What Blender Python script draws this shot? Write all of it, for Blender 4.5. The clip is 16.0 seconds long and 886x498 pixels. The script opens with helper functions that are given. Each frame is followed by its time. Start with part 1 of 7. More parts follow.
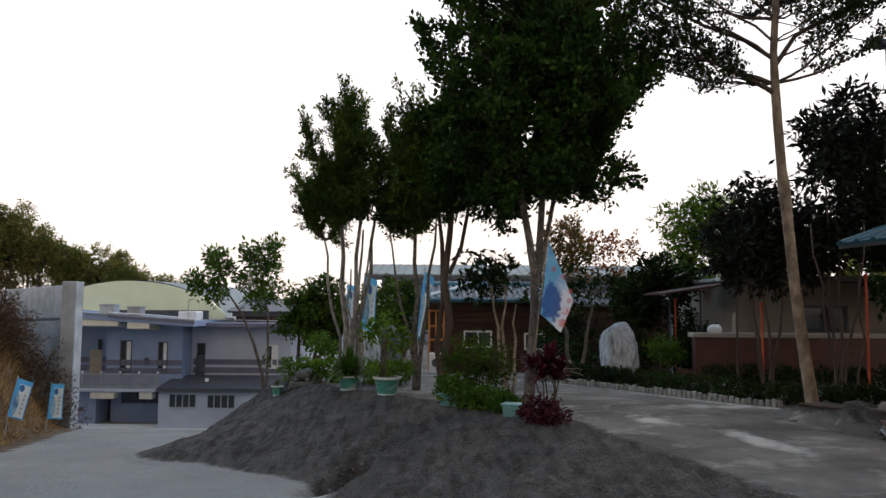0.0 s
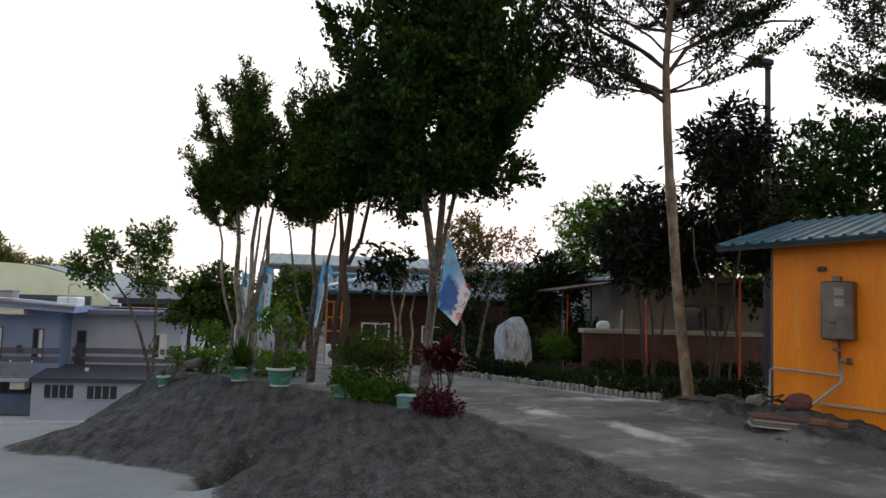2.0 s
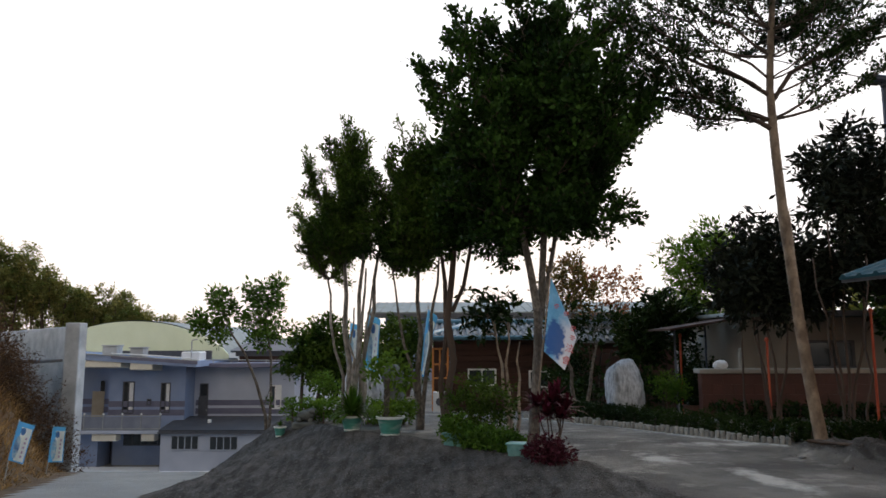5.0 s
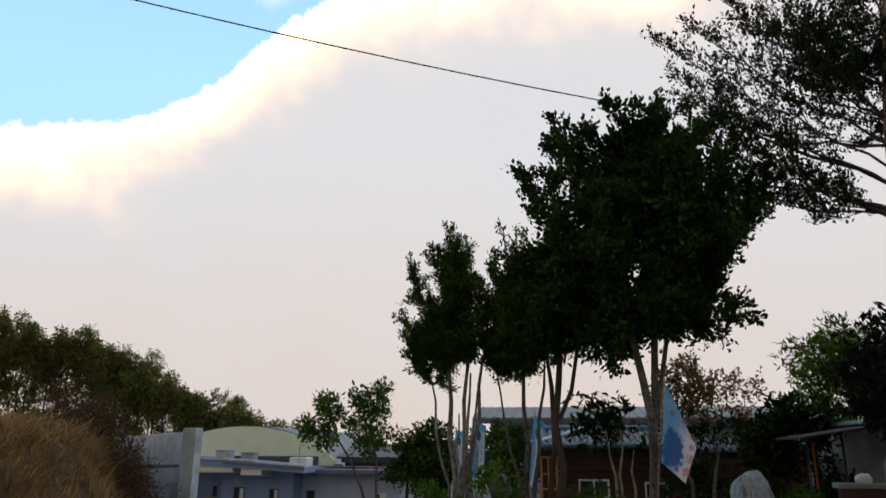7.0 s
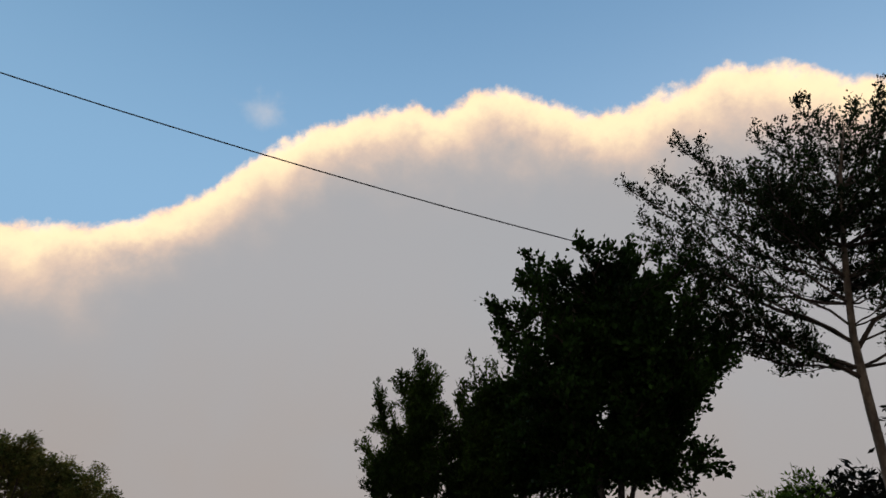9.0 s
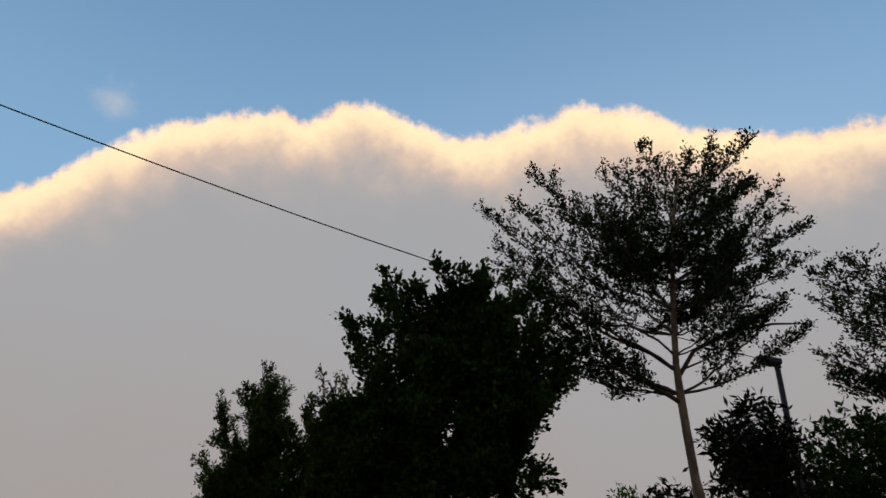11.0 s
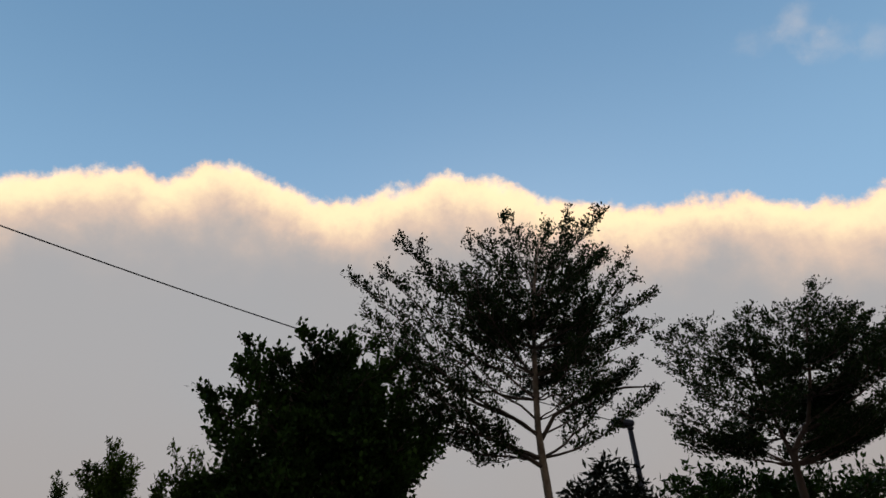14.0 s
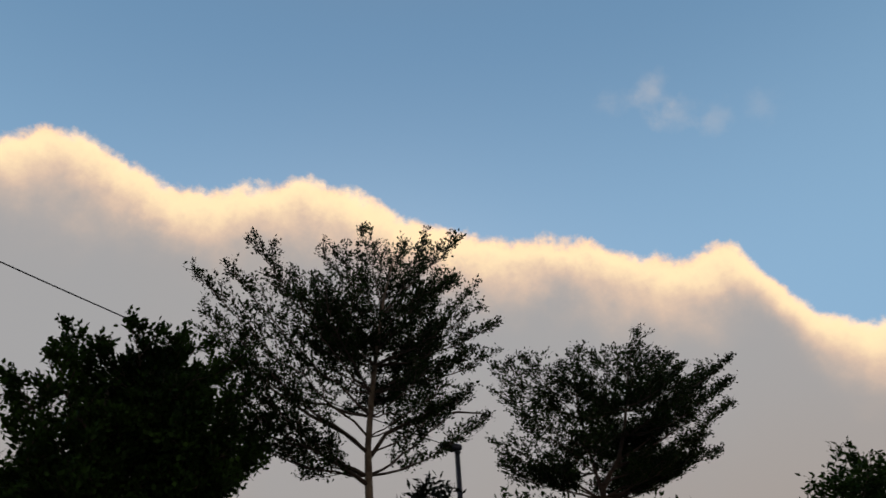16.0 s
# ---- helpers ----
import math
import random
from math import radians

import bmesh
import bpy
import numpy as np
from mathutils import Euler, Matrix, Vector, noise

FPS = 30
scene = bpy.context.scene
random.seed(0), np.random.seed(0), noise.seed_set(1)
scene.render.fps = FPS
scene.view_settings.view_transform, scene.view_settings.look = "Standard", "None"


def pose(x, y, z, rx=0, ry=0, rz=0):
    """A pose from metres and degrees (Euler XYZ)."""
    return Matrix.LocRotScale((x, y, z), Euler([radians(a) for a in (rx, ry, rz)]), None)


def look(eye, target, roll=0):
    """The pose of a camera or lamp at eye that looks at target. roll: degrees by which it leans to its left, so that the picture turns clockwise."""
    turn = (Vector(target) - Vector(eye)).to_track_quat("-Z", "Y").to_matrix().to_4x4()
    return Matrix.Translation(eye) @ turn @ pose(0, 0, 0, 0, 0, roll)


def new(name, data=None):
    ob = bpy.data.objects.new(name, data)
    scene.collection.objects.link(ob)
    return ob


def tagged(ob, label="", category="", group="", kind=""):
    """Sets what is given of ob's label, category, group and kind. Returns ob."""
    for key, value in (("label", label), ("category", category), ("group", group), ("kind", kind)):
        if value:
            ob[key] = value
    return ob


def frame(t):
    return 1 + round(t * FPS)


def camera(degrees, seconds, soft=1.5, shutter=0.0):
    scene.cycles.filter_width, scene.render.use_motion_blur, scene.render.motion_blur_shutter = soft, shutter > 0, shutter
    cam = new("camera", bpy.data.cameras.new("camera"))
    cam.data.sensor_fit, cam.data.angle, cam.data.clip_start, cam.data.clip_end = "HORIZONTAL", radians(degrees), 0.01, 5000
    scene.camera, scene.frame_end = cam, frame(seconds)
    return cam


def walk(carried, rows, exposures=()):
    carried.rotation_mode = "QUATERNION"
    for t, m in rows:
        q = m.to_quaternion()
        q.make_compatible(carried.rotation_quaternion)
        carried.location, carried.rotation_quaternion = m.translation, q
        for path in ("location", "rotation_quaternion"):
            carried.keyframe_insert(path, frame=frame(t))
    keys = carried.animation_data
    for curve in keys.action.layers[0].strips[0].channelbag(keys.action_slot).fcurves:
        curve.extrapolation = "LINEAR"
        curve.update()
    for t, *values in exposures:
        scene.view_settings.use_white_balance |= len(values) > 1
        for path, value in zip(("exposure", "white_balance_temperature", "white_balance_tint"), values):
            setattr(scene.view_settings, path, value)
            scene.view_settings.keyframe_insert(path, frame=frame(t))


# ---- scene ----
cam = camera(63.75, 16.0, shutter=0.3)
EYE = 1.6
# seconds, x, y, z from the first eye, then yaw, pitch, roll in degrees
ROWS = [
    (0.0, 0.000, 0.000, -0.000, 0.00, 4.40, -0.40),
    (0.5, 0.004, -0.004, -0.002, -0.17, 4.46, -0.48),
    (1.0, 0.011, 0.016, -0.006, -2.91, 4.37, -1.23),
    (1.5, 0.015, 0.020, -0.010, -7.09, 4.16, -1.86),
    (2.0, 0.021, 0.010, -0.012, -8.05, 3.98, -1.76),
    (2.5, 0.024, 0.007, -0.009, -6.81, 3.83, -0.93),
    (3.0, 0.024, 0.009, -0.008, -5.74, 3.81, -0.55),
    (5.5, 0.010, -0.028, 0.012, 3.46, 7.90, 0.32),
    (6.0, 0.000, -0.024, 0.014, 6.69, 8.09, 0.43),
    (6.5, -0.005, -0.019, 0.013, 7.58, 11.44, 0.06),
    (7.0, -0.003, -0.026, 0.035, 8.60, 15.59, -0.27),
    (7.5, -0.001, -0.049, 0.040, 9.34, 18.71, -1.53),
    (8.0, -0.003, -0.096, 0.047, 9.79, 21.59, -2.29),
    (8.5, 0.001, -0.094, 0.055, 7.58, 23.73, -2.97),
    (9.0, -0.010, -0.095, 0.055, 5.16, 25.76, -3.15),
    (9.5, -0.015, -0.098, 0.056, 2.31, 27.00, -3.37),
    (10.0, -0.014, -0.113, 0.044, -0.88, 27.34, -3.10),
    (12.5, -0.052, -0.188, 0.049, -11.88, 27.92, 1.34),
    (13.0, -0.045, -0.198, 0.054, -12.49, 28.78, 2.01),
    (13.5, -0.047, -0.204, 0.070, -14.42, 30.41, 2.82),
    (14.0, -0.059, -0.193, 0.065, -16.32, 32.47, 3.37),
    (14.5, -0.056, -0.187, 0.060, -18.78, 32.81, 3.58),
    (15.0, -0.051, -0.175, 0.072, -22.09, 32.99, 3.81),
    (15.5, -0.059, -0.153, 0.077, -25.94, 32.88, 3.84),
    (16.0, -0.062, -0.142, 0.089, -30.34, 32.85, 3.22),
]
STOPS = [(0.0, 1.76, 6650, 10), (2.5, 1.9, 6650, 10), (5.5, 1.76, 6650, 10), (6.0, 1.54, 6650, 10), (6.5, 1.29, 6600, 10), (7.0, 1.0, 6550, 10), (7.5, 0.78, 6500, 10), (8.0, 0.45, 6500, 10), (8.5, 0.25, 6500, 10), (9.0, 0.13, 6500, 10), (10.0, 0.03, 6500, 10), (12.4, 0.18, 6530, 10), (13.0, 0.27, 6570, 10), (13.5, 0.21, 6590, 10), (14.0, 0.12, 6620, 10), (16.0, 0.0, 6740, 10)]
walk(cam, [(t, pose(x, y, EYE + z, 90 + pitch, roll, yaw)) for t, x, y, z, yaw, pitch, roll in ROWS], STOPS)

# ---- light: a sky with one long cloud bank, its upper rim lit from behind ----
SUN_AZ, SUN_EL = 25.0, 24.0
world = bpy.data.worlds.new("sky")
scene.world = world
world.use_nodes = True
wn, wl = world.node_tree.nodes, world.node_tree.links
wn.clear()


def wmath(op, a, b=None, c=None, clamp=False):
    n = wn.new("ShaderNodeMath")
    n.operation, n.use_clamp = op, clamp
    for i, v in enumerate((a, b, c)):
        if v is None:
            continue
        if isinstance(v, (int, float)):
            n.inputs[i].default_value = v
        else:
            wl.new(v, n.inputs[i])
    return n.outputs[0]


def wmix(fac, a, b):
    n = wn.new("ShaderNodeMix")
    n.data_type = "RGBA"
    for sock, v in ((n.inputs["Factor"], fac), (n.inputs[6], a), (n.inputs[7], b)):
        if isinstance(v, (int, float)):
            sock.default_value = v
        elif isinstance(v, tuple):
            sock.default_value = (*v, 1)
        else:
            wl.new(v, sock)
    return n.outputs[2]


def wstep(v, lo, hi):
    n = wn.new("ShaderNodeMapRange")
    n.interpolation_type = "SMOOTHSTEP"
    wl.new(v, n.inputs[0])
    n.inputs[1].default_value, n.inputs[2].default_value = lo, hi
    return n.outputs[0]


def wnoise(vec, scale, detail, rough=0.55):
    n = wn.new("ShaderNodeTexNoise")
    n.inputs["Scale"].default_value, n.inputs["Detail"].default_value, n.inputs["Roughness"].default_value = scale, detail, rough
    wl.new(vec, n.inputs["Vector"])
    return n.outputs["Fac"]


def build_sky():
    co = wn.new("ShaderNodeTexCoord").outputs["Generated"]
    sep = wn.new("ShaderNodeSeparateXYZ")
    wl.new(co, sep.inputs[0])
    x, y, z = sep.outputs
    az = wmath("MULTIPLY", wmath("ARCTAN2", x, y), 180 / math.pi)
    el = wmath("MULTIPLY", wmath("ARCSINE", z), 180 / math.pi)
    # height of the cloud's rim over the azimuth, in degrees
    rim = wn.new("ShaderNodeValToRGB")
    rim.color_ramp.interpolation = "CARDINAL"
    rim_line = [(-90, 14), (-60, 19.3), (-44.5, 20.6), (-38.5, 22.4), (-32.5, 24.3), (-28, 27.3), (-24.7, 30.6), (-20, 33.9),
                (-10.6, 37.0), (-8.5, 36.7), (-4.1, 38.3), (0, 38.4), (6, 36.7), (12.6, 37.2), (20.1, 38.3), (27.3, 36.3), (32, 34.3),
                (46.6, 31.8), (52.5, 29.4), (58.4, 28.4), (60.6, 24.8), (64, 21.8), (67, 20.4), (90, 15)]
    ramp = rim.color_ramp
    while len(ramp.elements) < len(rim_line):
        ramp.elements.new(0.5)
    for e, (a, h) in zip(ramp.elements, rim_line):
        e.position, e.color = (a + 90) / 180, (h / 50, h / 50, h / 50, 1)
    wl.new(wmath("DIVIDE", wmath("ADD", az, 90), 180), rim.inputs[0])
    edge = wmath("MULTIPLY", rim.outputs[0], 50)
    puff = wmath("MULTIPLY", wmath("SUBTRACT", wnoise(co, 24, 4), 0.5), 2.6)
    fray = wmath("MULTIPLY", wmath("SUBTRACT", wnoise(co, 90, 4, 0.65), 0.5), 1.1)
    h = wmath("SUBTRACT", wmath("ADD", wmath("ADD", edge, puff), fray), el)
    cloud = wstep(h, -0.35, 0.75)
    # the lit rim, a few degrees deep and uneven
    deep = wmath("ADD", 1.1, wmath("MULTIPLY", wnoise(co, 9, 2), 4.2))
    lit = wmath("POWER", 2.718, wmath("MULTIPLY", wmath("POWER", wmath("DIVIDE", wmath("MAXIMUM", wmath("SUBTRACT", h, 0.4), 0.0), deep), 1.9), -1.0))
    body = wmix(wstep(el, 0, 24), (0.375, 0.32, 0.288), (0.378, 0.374, 0.385))
    body = wmix(wmath("MULTIPLY", wstep(wnoise(co, 3.5, 3), 0.35, 0.7), 0.35), body, (0.36, 0.375, 0.40))
    # cream where it is brightest, peach along its edges
    core = wmath("MULTIPLY", wstep(lit, 0.3, 0.9), wstep(wmath("ADD", h, wmath("MULTIPLY", wnoise(co, 20, 3), 1.2)), 0.5, 1.9))
    body = wmix(wmath("MULTIPLY", lit, 0.97), body, wmix(core, (1.17, 0.76, 0.49), (1.20, 0.91, 0.55)))
    glow = wmath("MULTIPLY", wstep(h, 1.2, 0.0), wstep(wnoise(co, 16, 3), 0.4, 0.65))
    body = wmix(wmath("MULTIPLY", glow, 0.25), body, (1.5, 1.3, 1.0))
    sky = wn.new("ShaderNodeTexSky")
    sky.sky_type, sky.sun_disc = "NISHITA", False
    sky.sun_elevation, sky.sun_rotation = radians(SUN_EL), radians(SUN_AZ)
    sky.air_density, sky.dust_density, sky.ozone_density = 1.0, 0.3, 2.0
    tone = wn.new("ShaderNodeMix")
    tone.data_type, tone.blend_type = "RGBA", "MULTIPLY"
    tone.inputs["Factor"].default_value = 1.0
    wl.new(sky.outputs[0], tone.inputs[6])
    tone.inputs[7].default_value = (0.10, 0.10, 0.10, 1)
    blue = wmix(0.75, tone.outputs[2], wmix(wstep(el, 25, 52), (0.27, 0.48, 0.70), (0.148, 0.305, 0.50)))
    # thin wisps above the bank
    for a, e, ra, re, amount in ((-24, 34.5, 2.6, 1.5, 0.36), (51.2, 41.9, 2.6, 1.2, 0.15), (55.2, 41.8, 2.2, 2.4, 0.27), (57, 39.5, 2.4, 1.4, 0.19), (60, 38.2, 2.2, 1.4, 0.17), (64, 38.1, 2.0, 1.6, 0.12)):
        da = wmath("DIVIDE", wmath("SUBTRACT", az, a), ra)
        de = wmath("DIVIDE", wmath("SUBTRACT", el, e), re)
        d = wmath("SQRT", wmath("ADD", wmath("MULTIPLY", da, da), wmath("MULTIPLY", de, de)))
        near = wmath("MULTIPLY", wstep(wmath("ADD", d, wmath("MULTIPLY", wnoise(co, 34, 5), 2.2)), 2.2, 0.7), amount)
        blue = wmix(near, blue, (0.75, 0.66, 0.60))
    # dusk: the sky overhead and behind is deeper
    blue = wmix(wstep(el, 48, 80), blue, (0.165, 0.16, 0.17))
    dusk = wstep(y, 0.15, -0.55)
    body = wmix(dusk, body, (0.31, 0.28, 0.25))
    blue = wmix(dusk, blue, (0.215, 0.20, 0.185))
    out = wmix(cloud, blue, body)
    bg = wn.new("ShaderNodeBackground")
    wl.new(out, bg.inputs[0])
    bg.inputs[1].default_value = 1.0
    wl.new(bg.outputs[0], wn.new("ShaderNodeOutputWorld").inputs[0])


build_sky()
sun = new("sun", bpy.data.lights.new("sun", "SUN"))
sun.data.energy, sun.data.angle, sun.data.color = 0.25, radians(25), (1.0, 0.86, 0.7)
sa, se = radians(SUN_AZ), radians(SUN_EL)
sun.matrix_world = look((30 * math.sin(sa) * math.cos(se), 30 * math.cos(sa) * math.cos(se), 30 * math.sin(se)), (0, 0, 0))


# ---- materials ----
def material(name, a, b, rough=0.7, scale=6.0, fine=60.0, bump=0.2, metal=0.0, island=0.0, stain=None, stain_amount=0.0, leafy=0.0, spec=0.4, stretch=(1, 1, 1)):
    """Two tones mixed by coarse and fine grain, optional stains, relief, per-piece variation."""
    m = bpy.data.materials.new(name)
    m.use_nodes = True
    n, l = m.node_tree.nodes, m.node_tree.links
    bs = n["Principled BSDF"]
    co = n.new("ShaderNodeTexCoord")
    mp = n.new("ShaderNodeMapping")
    mp.inputs["Scale"].default_value = stretch
    l.new(co.outputs["Object"], mp.inputs[0])

    def noise_of(s, d):
        t = n.new("ShaderNodeTexNoise")
        t.inputs["Scale"].default_value, t.inputs["Detail"].default_value = s, d
        l.new(mp.outputs[0], t.inputs["Vector"])
        return t.outputs["Fac"]

    def mix(f, p, q, blend="MIX"):
        t = n.new("ShaderNodeMix")
        t.data_type, t.blend_type = "RGBA", blend
        for sock, v in ((t.inputs["Factor"], f), (t.inputs[6], p), (t.inputs[7], q)):
            if isinstance(v, (int, float)):
                sock.default_value = v
            elif isinstance(v, tuple):
                sock.default_value = (*v, 1)
            else:
                l.new(v, sock)
        return t.outputs[2]

    def ramp(v, lo, hi):
        t = n.new("ShaderNodeMapRange")
        l.new(v, t.inputs[0])
        t.inputs[1].default_value, t.inputs[2].default_value = lo, hi
        return t.outputs[0]

    coarse, grain = noise_of(scale, 4), noise_of(fine, 3)
    col = mix(ramp(coarse, 0.32, 0.68), a, b)
    col = mix(mixfac(n, l, ramp(grain, 0.3, 0.75), 0.35), col, tuple(0.62 * v for v in a))
    if stain:
        col = mix(mixfac(n, l, ramp(noise_of(scale * 0.31, 5), 0.5, 0.68), stain_amount), col, stain)
    if island:
        g = n.new("ShaderNodeNewGeometry")
        o = n.new("ShaderNodeObjectInfo")
        add = n.new("ShaderNodeMath")
        l.new(g.outputs["Random Per Island"], add.inputs[0])
        l.new(o.outputs["Random"], add.inputs[1])
        fr = n.new("ShaderNodeMath")
        fr.operation = "FRACT"
        l.new(add.outputs[0], fr.inputs[0])
        hsv = n.new("ShaderNodeHueSaturation")
        l.new(ramp(fr.outputs[0], 0.0, 1.0), hsv.inputs["Value"])
        mr = n.new("ShaderNodeMapRange")
        l.new(fr.outputs[0], mr.inputs[0])
        mr.inputs[3].default_value, mr.inputs[4].default_value = 1 - island, 1 + island
        l.new(mr.outputs[0], hsv.inputs["Value"])
        l.new(col, hsv.inputs["Color"])
        col = hsv.outputs[0]
    l.new(col, bs.inputs["Base Color"])
    bs.inputs["Roughness"].default_value, bs.inputs["Metallic"].default_value = rough, metal
    bs.inputs["Specular IOR Level"].default_value = spec
    if bump:
        bp = n.new("ShaderNodeBump")
        bp.inputs["Strength"].default_value, bp.inputs["Distance"].default_value = bump, 0.02
        l.new(grain, bp.inputs["Height"])
        l.new(bp.outputs[0], bs.inputs["Normal"])
    if leafy:
        tr = n.new("ShaderNodeBsdfTranslucent")
        l.new(mix(1.0, col, (1.0, 1.0, 0.6), "MULTIPLY"), tr.inputs[0])
        ms = n.new("ShaderNodeMixShader")
        ms.inputs[0].default_value = leafy
        l.new(bs.outputs[0], ms.inputs[1])
        l.new(tr.outputs[0], ms.inputs[2])
        l.new(ms.outputs[0], n["Material Output"].inputs[0])
    return m


def mixfac(n, l, v, k):
    t = n.new("ShaderNodeMath")
    t.operation = "MULTIPLY"
    l.new(v, t.inputs[0])
    t.inputs[1].default_value = k
    return t.outputs[0]


def leaf_material(name, a, b, leafy=0.3):
    return material(name, a, b, rough=0.5, scale=1.3, fine=9, bump=0, island=0.45, leafy=leafy, spec=0.05)


M_FICUS = leaf_material("ficus_leaf", (0.007, 0.019, 0.004), (0.040, 0.084, 0.015), 0.14)
M_FERNY = leaf_material("feathery_leaf", (0.012, 0.030, 0.006), (0.085, 0.135, 0.024), 0.25)
M_BRIGHT = leaf_material("young_leaf", (0.05, 0.105, 0.016), (0.13, 0.215, 0.032), 0.4)
M_ALBIZIA = leaf_material("fine_leaflet", (0.009, 0.019, 0.006), (0.028, 0.052, 0.014), 0.1)
M_DARKLEAF = leaf_material("dark_purple_green_leaf", (0.010, 0.013, 0.010), (0.028, 0.034, 0.022), 0.1)
M_BORDER = leaf_material("border_leaf", (0.03, 0.075, 0.012), (0.095, 0.17, 0.03), 0.3)
M_GROVE = leaf_material("grove_leaf", (0.085, 0.125, 0.036), (0.25, 0.205, 0.075), 0.4)
M_HEDGE = leaf_material("hedge_leaf", (0.009, 0.020, 0.006), (0.026, 0.046, 0.011), 0.15)
M_RUSTLEAF = leaf_material("reddish_leaf", (0.20, 0.07, 0.04), (0.26, 0.12, 0.06))
M_RUSTGREEN = leaf_material("rust_tinged_leaf", (0.075, 0.085, 0.028), (0.21, 0.10, 0.045))
M_CORDY = leaf_material("crimson_leaf", (0.035, 0.007, 0.014), (0.105, 0.014, 0.03), 0.2)
M_PURPLE = leaf_material("maroon_leaf", (0.05, 0.014, 0.022), (0.085, 0.022, 0.035), 0.2)
M_DRYGRASS = leaf_material("dry_grass", (0.18, 0.10, 0.05), (0.50, 0.32, 0.16), 0.3)
M_DRYBRUSH = leaf_material("dry_brush", (0.075, 0.045, 0.032), (0.12, 0.075, 0.05), 0.2)
M_BARK = material("pale_bark", (0.048, 0.039, 0.032), (0.215, 0.185, 0.155), 0.9, 21, 60, 1.0, stain=(0.065, 0.055, 0.045), stain_amount=0.95, stretch=(1, 1, 0.7))
M_PALEBARK = material("pale_grey_bark", (0.12, 0.108, 0.095), (0.38, 0.35, 0.315), 0.9, 17, 60, 0.9, stain=(0.09, 0.08, 0.068), stain_amount=0.8, stretch=(1, 1, 0.5))
M_BARKDARK = material("brown_bark", (0.045, 0.031, 0.024), (0.095, 0.066, 0.05), 0.9, 5, 40, 0.8, stretch=(1, 1, 0.35))
M_BARKALB = material("tan_bark", (0.12, 0.085, 0.06), (0.34, 0.26, 0.19), 0.9, 9, 45, 0.7, stain=(0.085, 0.062, 0.046), stain_amount=0.9, stretch=(1, 1, 0.6))
M_CONCRETE = material("weathered_concrete", (0.34, 0.37, 0.40), (0.54, 0.57, 0.60), 0.9, 2.6, 45, 0.3, stain=(0.20, 0.20, 0.20), stain_amount=0.6)
M_PLASTER = material("grey_blue_render", (0.21, 0.275, 0.43), (0.29, 0.36, 0.53), 0.9, 0.8, 30, 0.1, stain=(0.29, 0.31, 0.35), stain_amount=0.5)
M_PLASTERLIGHT = material("pale_grey_render", (0.40, 0.44, 0.55), (0.50, 0.54, 0.64), 0.9, 0.8, 30, 0.1, stain=(0.38, 0.39, 0.42), stain_amount=0.5)
M_BAND = material("purple_grey_band", (0.13, 0.13, 0.19), (0.17, 0.17, 0.235), 0.8, 2, 30, 0.1)
M_CREAM = material("cream_beam", (0.62, 0.58, 0.50), (0.70, 0.67, 0.58), 0.8, 3, 40, 0.1)
M_PALEGREEN = material("pale_green_sheet", (0.70, 0.76, 0.54), (0.76, 0.82, 0.60), 0.6, 1.2, 20, 0.05, stain=(0.60, 0.66, 0.47), stain_amount=0.4)
M_DARKROOF = material("dark_roof_sheet", (0.05, 0.055, 0.068), (0.075, 0.08, 0.095), 0.6, 2, 30, 0.1)
M_GREYROOF = material("grey_roof_sheet", (0.24, 0.265, 0.265), (0.32, 0.345, 0.34), 0.95, 1.5, 30, 0.1, stain=(0.22, 0.24, 0.24), stain_amount=0.5)
M_GLASS = material("dark_window_glass", (0.025, 0.03, 0.035), (0.04, 0.045, 0.05), 0.08, 2, 10, 0, spec=0.6)
M_FRAMEWHITE = material("white_window_frame", (0.68, 0.68, 0.68), (0.78, 0.78, 0.77), 0.5, 4, 40, 0.05)
M_FRAMEDARK = material("dark_window_frame", (0.06, 0.065, 0.08), (0.09, 0.095, 0.11), 0.5, 4, 40, 0.05)
M_RAILPANEL = material("grey_rail_panel", (0.17, 0.19, 0.25), (0.23, 0.25, 0.31), 0.5, 2, 30, 0.05)
M_FRAMEPALE = material("pale_window_frame", (0.36, 0.40, 0.48), (0.44, 0.48, 0.56), 0.6, 3, 40, 0.05)
M_DOOR = material("beige_door", (0.36, 0.30, 0.22), (0.42, 0.36, 0.27), 0.6, 3, 40, 0.05)
M_ORANGE = material("orange_painted_sheet", (0.78, 0.225, 0.002), (0.88, 0.275, 0.004), 0.5, 2.6, 25, 0.15, stain=(0.45, 0.125, 0.015), stain_amount=0.5, stretch=(1.6, 1.6, 0.22))
M_SCRAPE = material("bare_scraped_paint", (0.52, 0.30, 0.12), (0.62, 0.40, 0.20), 0.8, 12, 60, 0.2)
M_TEAL = material("teal_roof_sheet", (0.010, 0.048, 0.072), (0.02, 0.075, 0.10), 0.6, 2.5, 40, 0.1, stain=(0.06, 0.14, 0.16), stain_amount=0.4, spec=0.25)
M_STEEL = material("brushed_steel", (0.09, 0.083, 0.078), (0.17, 0.16, 0.15), 0.38, 4, 80, 0.05, metal=0.75, stain=(0.16, 0.15, 0.14), stain_amount=0.5)
M_PIPE = material("grey_plastic_pipe", (0.25, 0.26, 0.27), (0.36, 0.375, 0.385), 0.5, 5, 50, 0.05)
M_RUSTPIPE = material("rusty_pipe", (0.20, 0.10, 0.05), (0.30, 0.17, 0.09), 0.7, 9, 60, 0.2)
